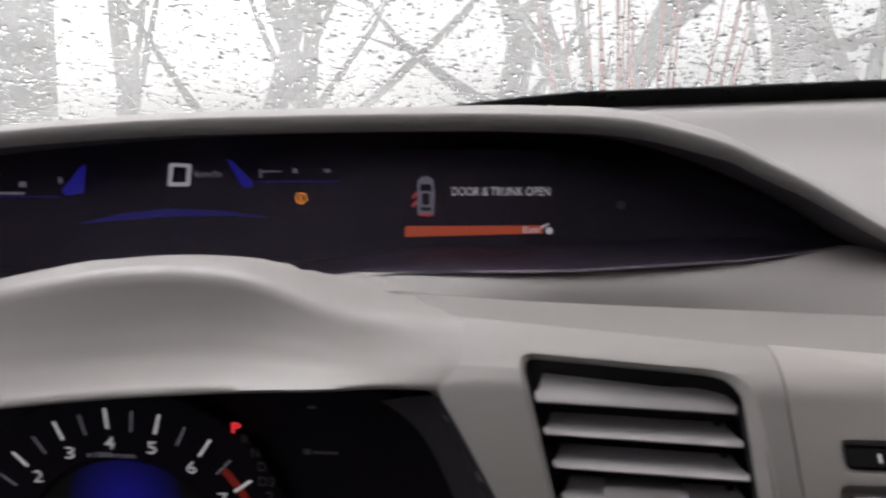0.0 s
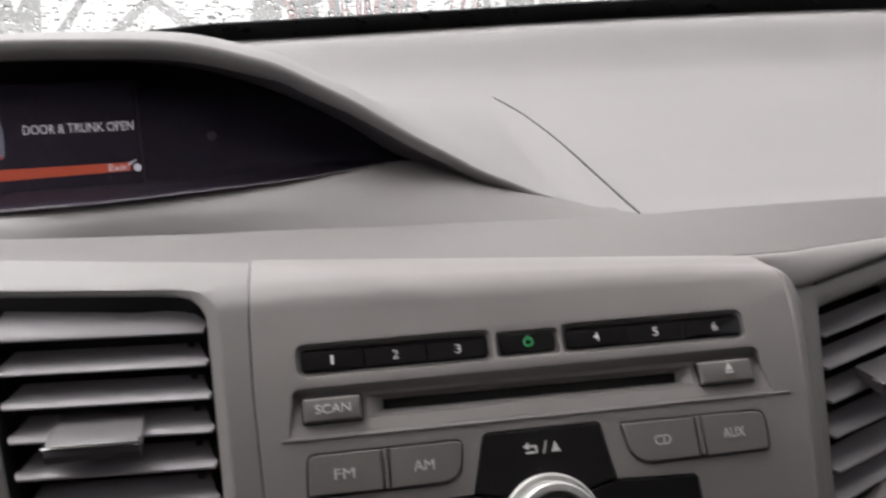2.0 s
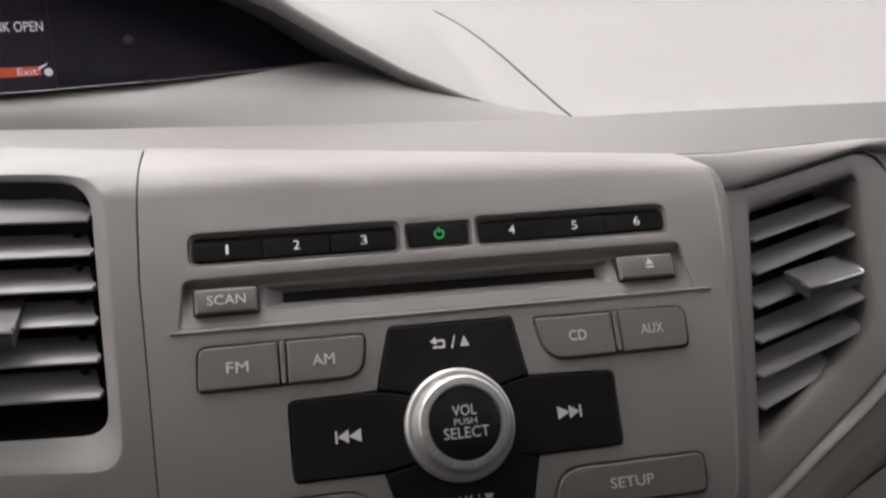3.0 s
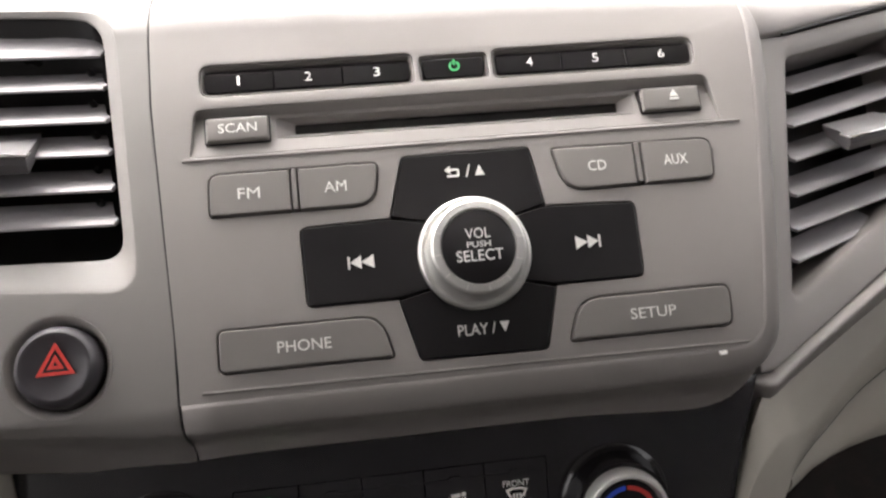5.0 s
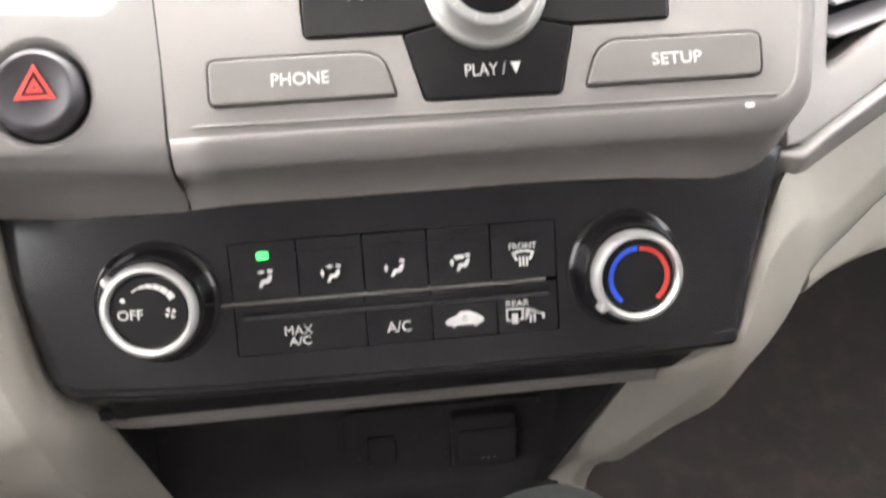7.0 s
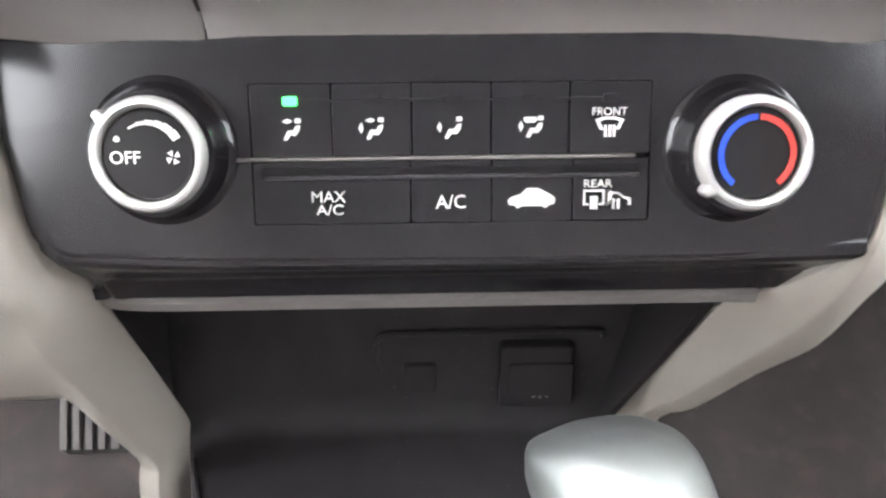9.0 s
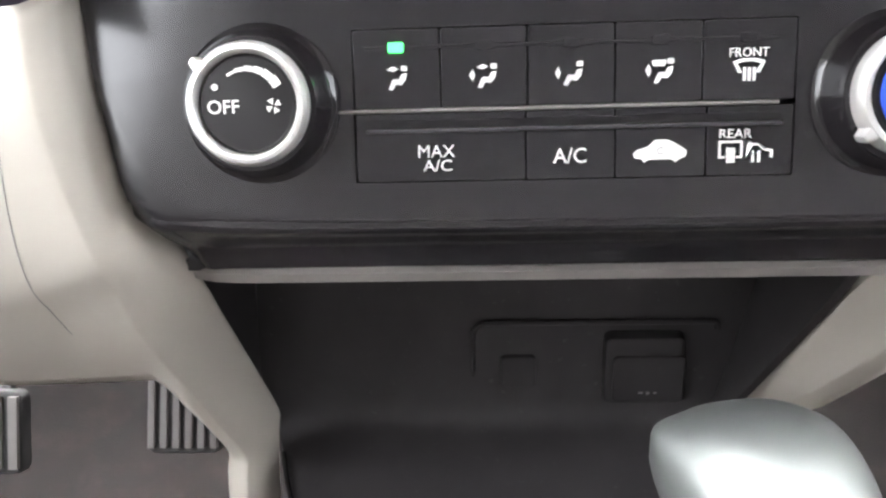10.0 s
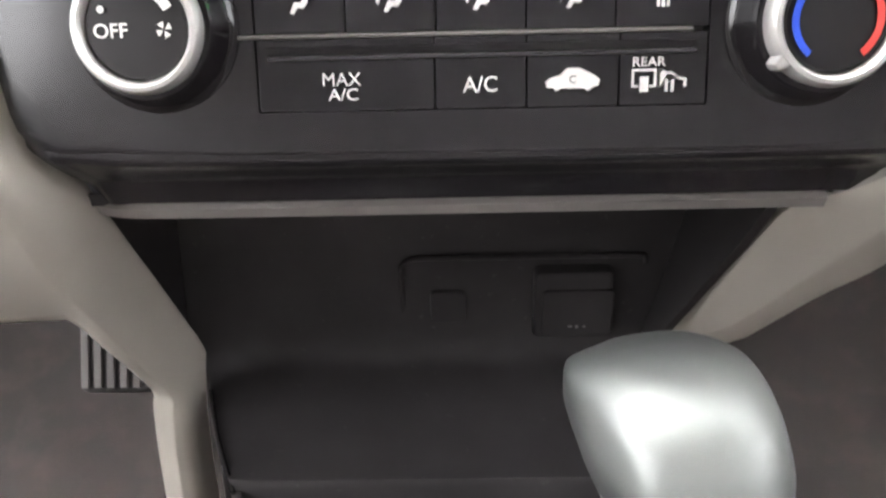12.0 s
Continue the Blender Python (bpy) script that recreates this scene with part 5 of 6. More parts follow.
part("seam", tube(smooth_line([RV.p(-0.0005, 0.0004, 0.0005), RV.p(0.0390, 0.0062, 0.0005), RV.p(0.080, 0.0114, 0.0005), RV.p(0.090, 0.0100, 0.0005), RV.p(0.0985, 0.0040, 0.0), RV.p(0.104, -0.010, -0.001)], 4), 0.0008, 6), BLACK, rv)
duct = bmesh.new()
ring0 = [duct.verts.new(RV.p(u, v, -0.006)) for u, v in inset(rhole, -0.001)]
ring1 = [duct.verts.new(RV.p(u, v, -0.050)) for u, v in inset(rhole, -0.001)]
bridge(duct, ring0, ring1)
duct.faces.new(ring1)
part("duct", duct, BLACK, rv, "black duct behind the blades").modifiers.new("thickness", "SOLIDIFY").thickness = 0.001
for u0, v0, u1, v1 in ((0.0025, -0.0266, 0.0790, -0.0165), (-0.0020, -0.0430, 0.0760, -0.0320), (-0.0065, -0.0594, 0.0735, -0.0492), (-0.0118, -0.0758, 0.0680, -0.0655), (-0.0170, -0.0917, 0.0590, -0.0811), (-0.0215, -0.1056, 0.0310, -0.0960)):
    part("blade", slat(RV, u0, u1, v0, v0 + 0.0100, -0.007, -0.0190, skew=(v1 - v0) / (u1 - u0), far=0.004), SLAT, rv)
vent_tab(RV, 0.0120, 0.0500, -0.0560, -0.0440, 0.010, -0.006, rv, skew=0.075)
fillet_rows = [[RV.p(u, v, -0.001) for u, v in ((-0.064, -0.1500), (-0.0560, -0.1480), (-0.0430, -0.1425), (0.0000, -0.1255), (0.0560, -0.1035), (0.13, -0.065), (0.40, 0.020))],
                           [RV.p(u, v, 0.003) for u, v in ((-0.064, -0.1520), (-0.0555, -0.1500), (-0.0425, -0.1445), (0.0010, -0.1275), (0.0575, -0.1055), (0.13, -0.067), (0.40, 0.016))],
                           [RV.p(u, v, 0.002) for u, v in ((-0.064, -0.1555), (-0.0550, -0.1535), (-0.0420, -0.1475), (0.0020, -0.1305), (0.0590, -0.1085), (0.13, -0.070), (0.40, 0.012))],
                           [RV.p(u, v, -0.014) for u, v in ((-0.064, -0.1640), (-0.0530, -0.1620), (-0.0400, -0.1560), (0.0050, -0.1390), (0.0620, -0.1170), (0.13, -0.078), (0.40, 0.004))]]
for row in fillet_rows:
    row.insert(0, row[0] + Vector((-0.014, 0.009, 0.0)))
part("lower_fillet", loft(fillet_rows, 3, 3, thick=0.008, away=(0, 1, 0)), FASCIA, dash, "warm grey fillet below the passenger side vent", 60)
part("right_fascia", loft([[RV.p(0.094, 0.012, -0.006), RV.p(0.106, -0.010, -0.004), RV.p(0.102, -0.045, -0.004), RV.p(0.086, -0.088, -0.004)],
                           [RV.p(0.13, 0.018, -0.010), RV.p(0.135, -0.005, -0.002), RV.p(0.135, -0.035, 0.0), RV.p(0.130, -0.066, -0.004)],
                           [RV.p(0.25, 0.040, -0.02), RV.p(0.25, 0.020, -0.008), RV.p(0.25, -0.005, -0.005), RV.p(0.25, -0.028, -0.006)],
                           [RV.p(0.44, 0.080, -0.03), RV.p(0.44, 0.060, -0.015), RV.p(0.44, 0.050, -0.012), RV.p(0.44, 0.032, -0.012)]], 3, 4, thick=0.01, away=(0, 1, 0)), FASCIA, dash)

# ---- radio in the centre panel ----
radio = thing("car_radio", RAD.p(0, -0.13, -0.03), "warm grey car radio panel with dark keys and silver knob", "car radio")
PANEL = [(-0.1143, 0.060), (-0.1143, -0.010), (-0.1096, -0.095), (-0.1090, -0.1196), (0.0930, -0.1196), (0.1005, -0.1184), (0.1052, -0.1140), (0.1074, -0.107), (0.1115, -0.084), (0.1165, -0.050), (0.1215, -0.010), (0.1225, 0.016), (0.1225, 0.060)]
panel_outline = PANEL
SLOTBAY = [(-0.0990, -0.0118), (-0.1010, -0.0302), (0.1045, -0.0302), (0.1018, -0.0112)]
CELLS = {
    "pill_left": rpoly(rect(-0.0965, -0.0066, -0.0150, 0.0062), [0.004, 0.003, 0.003, 0.004], 4),
    "pill_mid": rpoly(rect(-0.0128, -0.0060, 0.0142, 0.0046), 0.002, 3),
    "pill_right": rpoly(rect(0.0160, -0.0066, 0.0985, 0.0058), [0.003, 0.004, 0.004, 0.003], 4),
    "bay": rpoly(SLOTBAY, [0.003, 0.001, 0.001, 0.003], 3),
    "fm": rpoly([(-0.0955, -0.0537), (-0.0343, -0.0537), (-0.0323, -0.0372), (-0.0950, -0.0372)], [0.002, 0.010, 0.003, 0.004], 4),
    "cd": rpoly([(0.0375, -0.0545), (0.0975, -0.0543), (0.0988, -0.0375), (0.0340, -0.0370)], [0.010, 0.003, 0.005, 0.002], 4),
    "phone": rpoly([(-0.0952, -0.1102), (-0.0328, -0.1102), (-0.0368, -0.0942), (-0.0950, -0.0942)], [0.003, 0.002, 0.010, 0.003], 4),
    "setup": rpoly([(0.0312, -0.1112), (0.0945, -0.1112), (0.0955, -0.0952), (0.0368, -0.0952)], [0.002, 0.004, 0.004, 0.009], 4),
}
cross = [(-0.0235, -0.0358), (-0.0300, -0.0590), (-0.0634, -0.0598), (-0.0629, -0.0893), (-0.0297, -0.0893), (-0.0240, -0.1125), (0.0230, -0.1130), (0.0292, -0.0895), (0.0634, -0.0893), (0.0640, -0.0603), (0.0292, -0.0590), (0.0258, -0.0358)]
CELLS["cross"] = rpoly(cross, [0.002, 0, 0.003, 0.003, 0, 0.002, 0.002, 0, 0.003, 0.003, 0, 0.002], 3)
part("faceplate", climb(plate(panel_outline, list(CELLS.values()), -0.012, 0.0, 0.0003, 0.0007, bend, CUTS, RAD, -0.008)), FASCIA, radio, "warm grey moulded faceplate", even=True)
# the face rolls back round its foot and its passenger side
ROLL = [(-0.1086, -0.1194), (-0.05, -0.1194), (0.02, -0.1194), (0.07, -0.1194), (0.0925, -0.1194), (0.1002, -0.1182), (0.1049, -0.1138), (0.1071, -0.107), (0.1112, -0.084), (0.1162, -0.050), (0.1212, -0.010), (0.1222, 0.016), (0.1222, 0.026), (0.1222, 0.035), (0.1222, 0.043), (0.1222, 0.051), (0.1222, 0.058)]
FOOT = [(0.0, 0.0), (0.0040, -0.0012), (0.0077, -0.0034), (0.0097, -0.0054), (0.0107, -0.0082), (0.0123, -0.0160), (0.0155, -0.0235), (0.0200, -0.0295), (0.0280, -0.0400)]
SIDE = [(0.0, 0.0), (0.0040, -0.0009), (0.0075, -0.0034), (0.0102, -0.0080), (0.0113, -0.0115), (0.0120, -0.0150), (0.0126, -0.0220), (0.0130, -0.0300), (0.0140, -0.0750)]
roll_rows = []
for k, (u, s) in enumerate(ROLL):
    a, b = ROLL[max(k - 1, 0)], ROLL[min(k + 1, len(ROLL) - 1)]
    w = Vector((b[0] - a[0], b[1] - a[1])).normalized()
    f = max(0.0, min(1.0, (k - 3.5) / 4))
    top = 1.0 if s < 0.016 else max(0.35, 1 - (s - 0.016) * 14)
    row = []
    for (o1, n1), (o2, n2) in zip(FOOT, SIDE):
        o, n = (o1 + (o2 - o1) * f) * top, (n1 + (n2 - n1) * f) * (top if s > 0.016 else 1.0)
        if s > 0.01:
            row.append(RAD.p(u + o, *bend(s, n)))
        else:
            row.append(RAD.p(u + w.y * o, s - w.x * o, n))
    roll_rows.append(row)
shell(part("face_roll", climb(loft(roll_rows, 3, 2)), FASCIA, radio, "rounded foot and side of the faceplate", 60), 0.001, (0.3, -1, 0))
part("gap_backing", key(RAD, rect(-0.100, -0.118, 0.104, 0.010), -0.0105, -0.0078, 0.0004), BLACK, radio, "black gap behind the keys", even=True)
# number keys, set back inside a sloping grey rim
def key_rim(cell, wide):
    a = inset(CELLS[cell], 0.0002)
    bm = bmesh.new()
    rings = [ring_verts(bm, RAD, a, -0.006), ring_verts(bm, RAD, a, -0.0010), ring_verts(bm, RAD, inset(a, 0.0003), -0.0007), ring_verts(bm, RAD, inset(a, wide * 0.6), -0.0012), ring_verts(bm, RAD, inset(a, wide), -0.0022), ring_verts(bm, RAD, inset(a, wide), -0.007)]
    for p, q in zip(rings, rings[1:]):
        bridge(bm, p, q)
    part("key_rim", bm, KEYGREY, radio, "sloping grey rim round the keys", 50)


for cell, wide in (("pill_left", 0.0014), ("pill_mid", 0.0010), ("pill_right", 0.0014)):
    key_rim(cell, wide)


def sloped(bm, v_from, slope):
    """Leans the upper edge of a key back, so that it shows as a bevel."""
    bmesh.ops.bisect_plane(bm, geom=bm.verts[:] + bm.edges[:] + bm.faces[:], dist=1e-6, plane_co=RAD.p(0, v_from, 0), plane_no=RAD.V)
    for w in bm.verts:
        d = (w.co - RAD.p(0, v_from, 0)).dot(RAD.V)
        if d > 1e-6 and (w.co - RAD.o).dot(RAD.N) > RAD.bow(0, v_from) - 0.004:
            w.co -= RAD.N * d * slope
    return bm


for k in range(3):
    for u0, v1, w, first in ((-0.0949 + 0.0262 * k, 0.0045, 0.0260, k + 1), (0.0176 + 0.0266 * k, 0.0041, 0.0264, k + 4)):
        r = [0.0030 if k == 0 else 0.0006, 0.0006 if k < 2 else 0.0026, 0.0006 if k < 2 else 0.0026, 0.0030 if k == 0 else 0.0006]
        b = part("preset_key", sloped(key(RAD, rpoly(rect(u0, -0.0052, u0 + w, v1 + 0.0006), r, 4), -0.008, -0.0006, 0.0007), 0.0024, 0.85), GLOSS, radio, "black glossy preset key", angle=25)
        u = (-0.0820, -0.0557, -0.0294, 0.0310, 0.0578, 0.0850)[first - 1]
        part("legend", glyphs(RAD, str(first), u, -0.0006, 0.0011 if first == 1 else 0.0026, 0.0038, -0.0003, 0.004), PRINT, b)
b = part("power_key", key(RAD, rpoly([(-0.0108, -0.0050), (0.0122, -0.0050), (0.0132, 0.0000), (0.0126, 0.0036), (-0.0112, 0.0036), (-0.0118, 0.0000)], 0.0016, 3), -0.008, -0.0008, 0.0009), GLOSS, radio, "black power key", even=True)
part("power_mark", marks(RAD, [arc_band(0.0010, -0.0002, 0.0014, 0.0022, 118, 422, 24), rect(0.0006, 0.0002, 0.0014, 0.0026)], -0.0004), GREENRING, b, "green lit ring")
# disc slot bay
def bay_depth(v):
    """The bay drops at its top edge and comes back up towards the lip."""
    if v > -0.0142:
        return -0.0004 - 0.0034 * max(0.0, min(1.0, (-0.0112 - v) / 0.0030))
    return -0.0038 * max(0.0, min(1.0, (v + 0.0308) / 0.0166)) - 0.0002


FUNNEL = rpoly([(-0.0690, -0.0246), (0.0708, -0.0250), (0.0708, -0.0163), (-0.0690, -0.0158)], 0.0006, 2)
SLOT = rpoly([(-0.0625, -0.0216), (0.0655, -0.0221), (0.0658, -0.0178), (-0.0625, -0.0174)], 0.0004, 2)
part("slot_bay", plate(CELLS["bay"], [FUNNEL], -0.009, 0.0, 0.0002, 0.0003, lambda v, n: (v, n + bay_depth(v)), (-0.0112, -0.0127, -0.0142, -0.019, -0.025, -0.0300), RAD, -0.006), FASCIA, radio, even=True)
funnel = bmesh.new()
rings = [[funnel.verts.new(RAD.p(u, v, bay_depth(v) + 0.0001)) for u, v in FUNNEL], ring_verts(funnel, RAD, SLOT, -0.0068), ring_verts(funnel, RAD, SLOT, -0.0085)]
for p, q in zip(rings, rings[1:]):
    bridge(funnel, p, q)
part("slot_mouth", funnel, FASCIA, radio, "sloping mouth of the disc slot", 20)
part("disc_slot", key(RAD, inset(SLOT, -0.0008), -0.0105, -0.0080, 0.0002), GLOSS, radio, "black disc slot", even=True)
part("slot_lip", tube([RAD.p(-0.1040, -0.0314, 0.0), RAD.p(-0.05, -0.0315, 0.0), RAD.p(0.05, -0.0315, 0.0), RAD.p(0.1120, -0.0314, 0.0)], 0.0006, 8), FASCIA, radio)
for nm, u0, u1 in (("SCAN", -0.0951, -0.0718), ("", 0.0735, 0.0975)):
    b = part("slot_key", key(RAD, rpoly(rect(u0, -0.0253, u1, -0.0156), 0.0010, 3), -0.008, 0.0012, 0.0016), KEYGREY, radio, "grey key beside the disc slot", even=True)
    part("key_gap", key(RAD, rpoly(rect(u0 - 0.0006, -0.0259, u1 + 0.0006, -0.0150), 0.0012, 3), -0.008, -0.0008, 0.0002), BLACK, b, even=True)
    if nm:
        part("legend", glyphs(RAD, nm, -0.0832, -0.0203, 0.0142, 0.0036, 0.0015, 0.004), PRINT, b)
    else:
        part("legend", marks(RAD, [[(0.0846, -0.0200), (0.0882, -0.0200), (0.0864, -0.0172)], rect(0.0846, -0.0214, 0.0882, -0.0206)], 0.0015), PRINT, b)
# source keys
for cell, mid, words in (("fm", -0.0640, (("FM", -0.0806, 0.0080), ("AM", -0.0490, 0.0082))), ("cd", 0.0680, (("CD", 0.0512, 0.0072), ("AUX", 0.0826, 0.0095)))):
    pts = inset(CELLS[cell], 0.0005)
    for s, (w, u, width) in zip((-1, 1), words):
        m = mid + s * 0.0016
        half = [(min(a, m) if s < 0 else max(a, m), c) for a, c in pts]
        clean = [p for i, p in enumerate(half) if (Vector(p) - Vector(half[i - 1])).length > 1e-5]
        b = part("source_key", key(RAD, clean, -0.008, 0.0012, 0.0010), KEYGREY, radio, "dark grey source key", even=True)
        part("legend", glyphs(RAD, w, u, -0.0456, width, 0.0040, 0.0014, 0.0), PRINT, b)
    part("key_bridge", key(RAD, rpoly(rect(mid - 0.0010, -0.0532, mid + 0.0010, -0.0374), 0.0009, 3), -0.008, 0.0010, 0.0006), KEYGREY, radio, even=True)
for cell, w, u, v, width in (("phone", "PHONE", -0.0648, -0.1024, 0.0190, ), ("setup", "SETUP", 0.0640, -0.1032, 0.0176)):
    b = part("menu_key", key(RAD, inset(CELLS[cell], 0.0005), -0.008, 0.0012, 0.0010), KEYGREY, radio, "dark grey menu key", even=True)
    part("legend", glyphs(RAD, w, u, v, width, 0.0041, 0.0014, 0.003), PRINT, b)
# four black keys round the knob
g = 0.0004
quads = {
    "up": [(-0.0296, -0.0586), (-0.0232, -0.0362), (0.0255, -0.0362), (0.0288, -0.0586), (0.0150, -0.0620), (-0.0150, -0.0620)],
    "left": [(-0.0630, -0.0602), (-0.0625, -0.0889), (-0.0300, -0.0889), (-0.0150, -0.0860), (-0.0150, -0.0624), (-0.0300, -0.0594)],
    "right": [(0.0636, -0.0607), (0.0630, -0.0889), (0.0296, -0.0891), (0.0150, -0.0860), (0.0150, -0.0624), (0.0292, -0.0594)],
    "down": [(-0.0294, -0.0897), (-0.0237, -0.1121), (0.0227, -0.1126), (0.0288, -0.0899), (0.0150, -0.0864), (-0.0150, -0.0864)],
}
for nm, pts in quads.items():
    if sum(a[0] * b[1] - b[0] * a[1] for a, b in zip(pts, pts[1:] + pts[:1])) < 0:
        pts = pts[::-1]
    b = part("cross_key", key(RAD, rpoly(pts, 0.0012, 2), -0.008, 0.0006, 0.0008), BLACK, radio, "black key beside the volume knob", even=True)
    if nm == "left":
        part("legend", marks(RAD, [rect(-0.0470, -0.0768, -0.0462, -0.0722), [(-0.0462, -0.0745), (-0.0420, -0.0770), (-0.0420, -0.0720)], [(-0.0422, -0.0745), (-0.0374, -0.0770), (-0.0374, -0.0720)]], 0.0008), PRINT, b)
    if nm == "right":
        part("legend", marks(RAD, [rect(0.0474, -0.0768, 0.0482, -0.0722), [(0.0432, -0.0720), (0.0432, -0.0770), (0.0474, -0.0745)], [(0.0386, -0.0720), (0.0386, -0.0770), (0.0434, -0.0745)]], 0.0008), PRINT, b)
    if nm == "up":
        part("legend", marks(RAD, [[(0.0036, -0.0456), (0.0074, -0.0456), (0.0055, -0.0415)], [(0.0000, -0.0460), (0.0006, -0.0460), (0.0022, -0.0412), (0.0016, -0.0412)], [(-0.0080, -0.0428), (-0.0056, -0.0412), (-0.0056, -0.0444)], rect(-0.0058, -0.0432, -0.0024, -0.0424), rect(-0.0070, -0.0456, -0.0024, -0.0448), rect(-0.0030, -0.0452, -0.0022, -0.0428)], 0.0008), PRINT, b)
    if nm == "down":
        part("legend", glyphs(RAD, "PLAY /", -0.0026, -0.1030, 0.0140, 0.0042, 0.0008, 0.003), PRINT, b)
        part("legend", marks(RAD, [[(0.0060, -0.1010), (0.0078, -0.1050), (0.0096, -0.1010)]], 0.0008), PRINT, b)
KU, KV = 0.0, -0.0748
knob = part("volume_knob", lathe(RAD, KU, KV, [(0.0213, -0.006), (0.0213, 0.0008), (0.0209, 0.0020), (0.0201, 0.0026), (0.0190, 0.0022), (0.0184, 0.0024), (0.0180, 0.0040), (0.0177, 0.0080), (0.0176, 0.0098), (0.0172, 0.0110), (0.0164, 0.0117), (0.0140, 0.0120), (0.0136, 0.0112), (0.0, 0.0112)], 64), CHROME, radio, "satin silver volume knob", 25)
part("knob_cap", lathe(RAD, KU, KV, [(0.0134, 0.0110), (0.0134, 0.0114), (0.0127, 0.0118), (0.0, 0.0122)], 48), BLACK, knob, "black cap")
for w, v, width, h in (("VOL", 0.0046, 0.0090, 0.0038), ("PUSH", 0.0006, 0.0086, 0.0022), ("SELECT", -0.0034, 0.0170, 0.0040)):
    part("legend", glyphs(RAD, w, KU, KV + v, width, h, 0.0124, 0.004), PRINT, knob)
for i in range(12):
    a = radians(30 * i + 8)
    c, s = math.cos(a), math.sin(a)
    part("notch", marks(RAD, [[(KU + r * c + w * s, KV + r * s - w * c) for r, w in ((0.0144, 0.0002), (0.0166, 0.0002), (0.0166, -0.0002), (0.0144, -0.0002))]], 0.0120), PRINT, knob)
part("lower_groove", tube([RAD.p(-0.1010 + 0.2 * k / 8, -0.1160 - 0.0018 * k / 8, 0.0) for k in range(9)], 0.0006, 6), KEYGREY, radio)
part("badge", key(RAD, rpoly(rect(0.0872, -0.1220, 0.0902, -0.1203), 0.0004, 2), -0.001, 0.0006, 0.0002), PRINT, radio, "tiny white badge", even=True)
part("panel_seam", tube(smooth_line([RAD.p(-0.11455, *bend(0.052, -0.0006)), RAD.p(-0.11455, *bend(0.043, -0.0006)), RAD.p(-0.11455, *bend(0.030, -0.0006))] + [RAD.p(-0.11455 + 0.0049 * max(0.0, -0.010 - v) / 0.085, v, -0.0006) for v in (0.016, 0.0, -0.012, -0.035, -0.06, -0.09)] + [RAD.p(-0.1092, *bend(v, -0.0006)) for v in (-0.1195, -0.132, -0.146)], 3), 0.0006, 6), BLACK, radio)

# ---- hazard switch ----
haz = thing("hazard_switch", RAD.p(HAZ[0], HAZ[1], -0.012), "round black hazard switch with a red triangle", "switch")
part("bezel", lathe(RAD, *HAZ, [(0.0188, -0.010), (0.0186, -0.0006), (0.0182, 0.0001), (0.0177, -0.0002), (0.0166, -0.0016), (0.0154, -0.0040), (0.0150, -0.0052), (0.0148, -0.012)], 56), FASCIA, haz, "grey sloping ring")
part("button", lathe(RAD, *HAZ, [(0.0146, -0.012), (0.0146, -0.0010), (0.0142, 0.0013), (0.0133, 0.0030), (0.0121, 0.0039), (0.0110, 0.0039), (0.0103, 0.0035), (0.0, 0.0031)], 56), CHEEK, haz)
tri_u, tri_v = HAZ[0] + 0.0005, HAZ[1] + 0.0017


def ring_tri(r0, r1):
    o = [(tri_u + r1 * math.cos(radians(a)), tri_v + r1 * math.sin(radians(a)) - 0.0008) for a in (90, 210, 330)]
    i = [(tri_u + r0 * math.cos(radians(a)), tri_v + r0 * math.sin(radians(a)) - 0.0008) for a in (90, 210, 330)]
    return [[o[k], o[(k + 1) % 3], i[(k + 1) % 3], i[k]] for k in range(3)]


part("triangle", marks(RAD, ring_tri(0.0052, 0.0076) + ring_tri(0.0010, 0.0034), 0.0040), REDPRINT, haz, "red double triangle")

# ---- climate panel ----
cli = thing("climate_panel", CLI.p(-0.03, -0.05, -0.02), "charcoal climate control panel with two silver-ringed dials and ten keys", "climate control")
CPANEL = [(-0.1765, 0.034), (-0.1735, 0.000), (-0.1665, -0.0405), (0.0955, -0.0425), (0.1045, 0.000), (0.1135, 0.034)]
KEYBAY = rpoly(rect(-0.0982, -0.0290, 0.0240, 0.0133), 0.0006, 2)
part("panel_face", plate(rpoly(CPANEL, [0.002, 0, 0.012, 0.008, 0, 0.002], 4), [KEYBAY], -0.02, 0.0, 0.0025, 0.0002, None, [-0.034 + 0.009 * i for i in range(8)], CLI, -0.006, [-0.17 + 0.012 * i for i in range(24)]), CHAR, cli, "charcoal moulded face", even=True)
part("bay_backing", key(CLI, rect(-0.100, -0.030, 0.026, 0.015), -0.008, -0.0058, 0.0004), BLACK, cli, even=True)
# underside of the panel and the grey strip over the shelf
LIPX = [-0.164, -0.158, -0.152, -0.12, -0.03, 0.06, 0.082, 0.090, 0.095]
lip_rows = [[(-0.1680, 0.3480, 0.5030), (-0.1682, 0.3470, 0.4985), (-0.1668, 0.3505, 0.4950), (-0.1638, 0.3600, 0.4880), (-0.1614, 0.3650, 0.4835), (-0.1590, 0.3675, 0.4755)]]
lip_rows[0] = [(x - 0.0042, y + ends_back(x) + 0.0012, z) for x, y, z in lip_rows[0]]
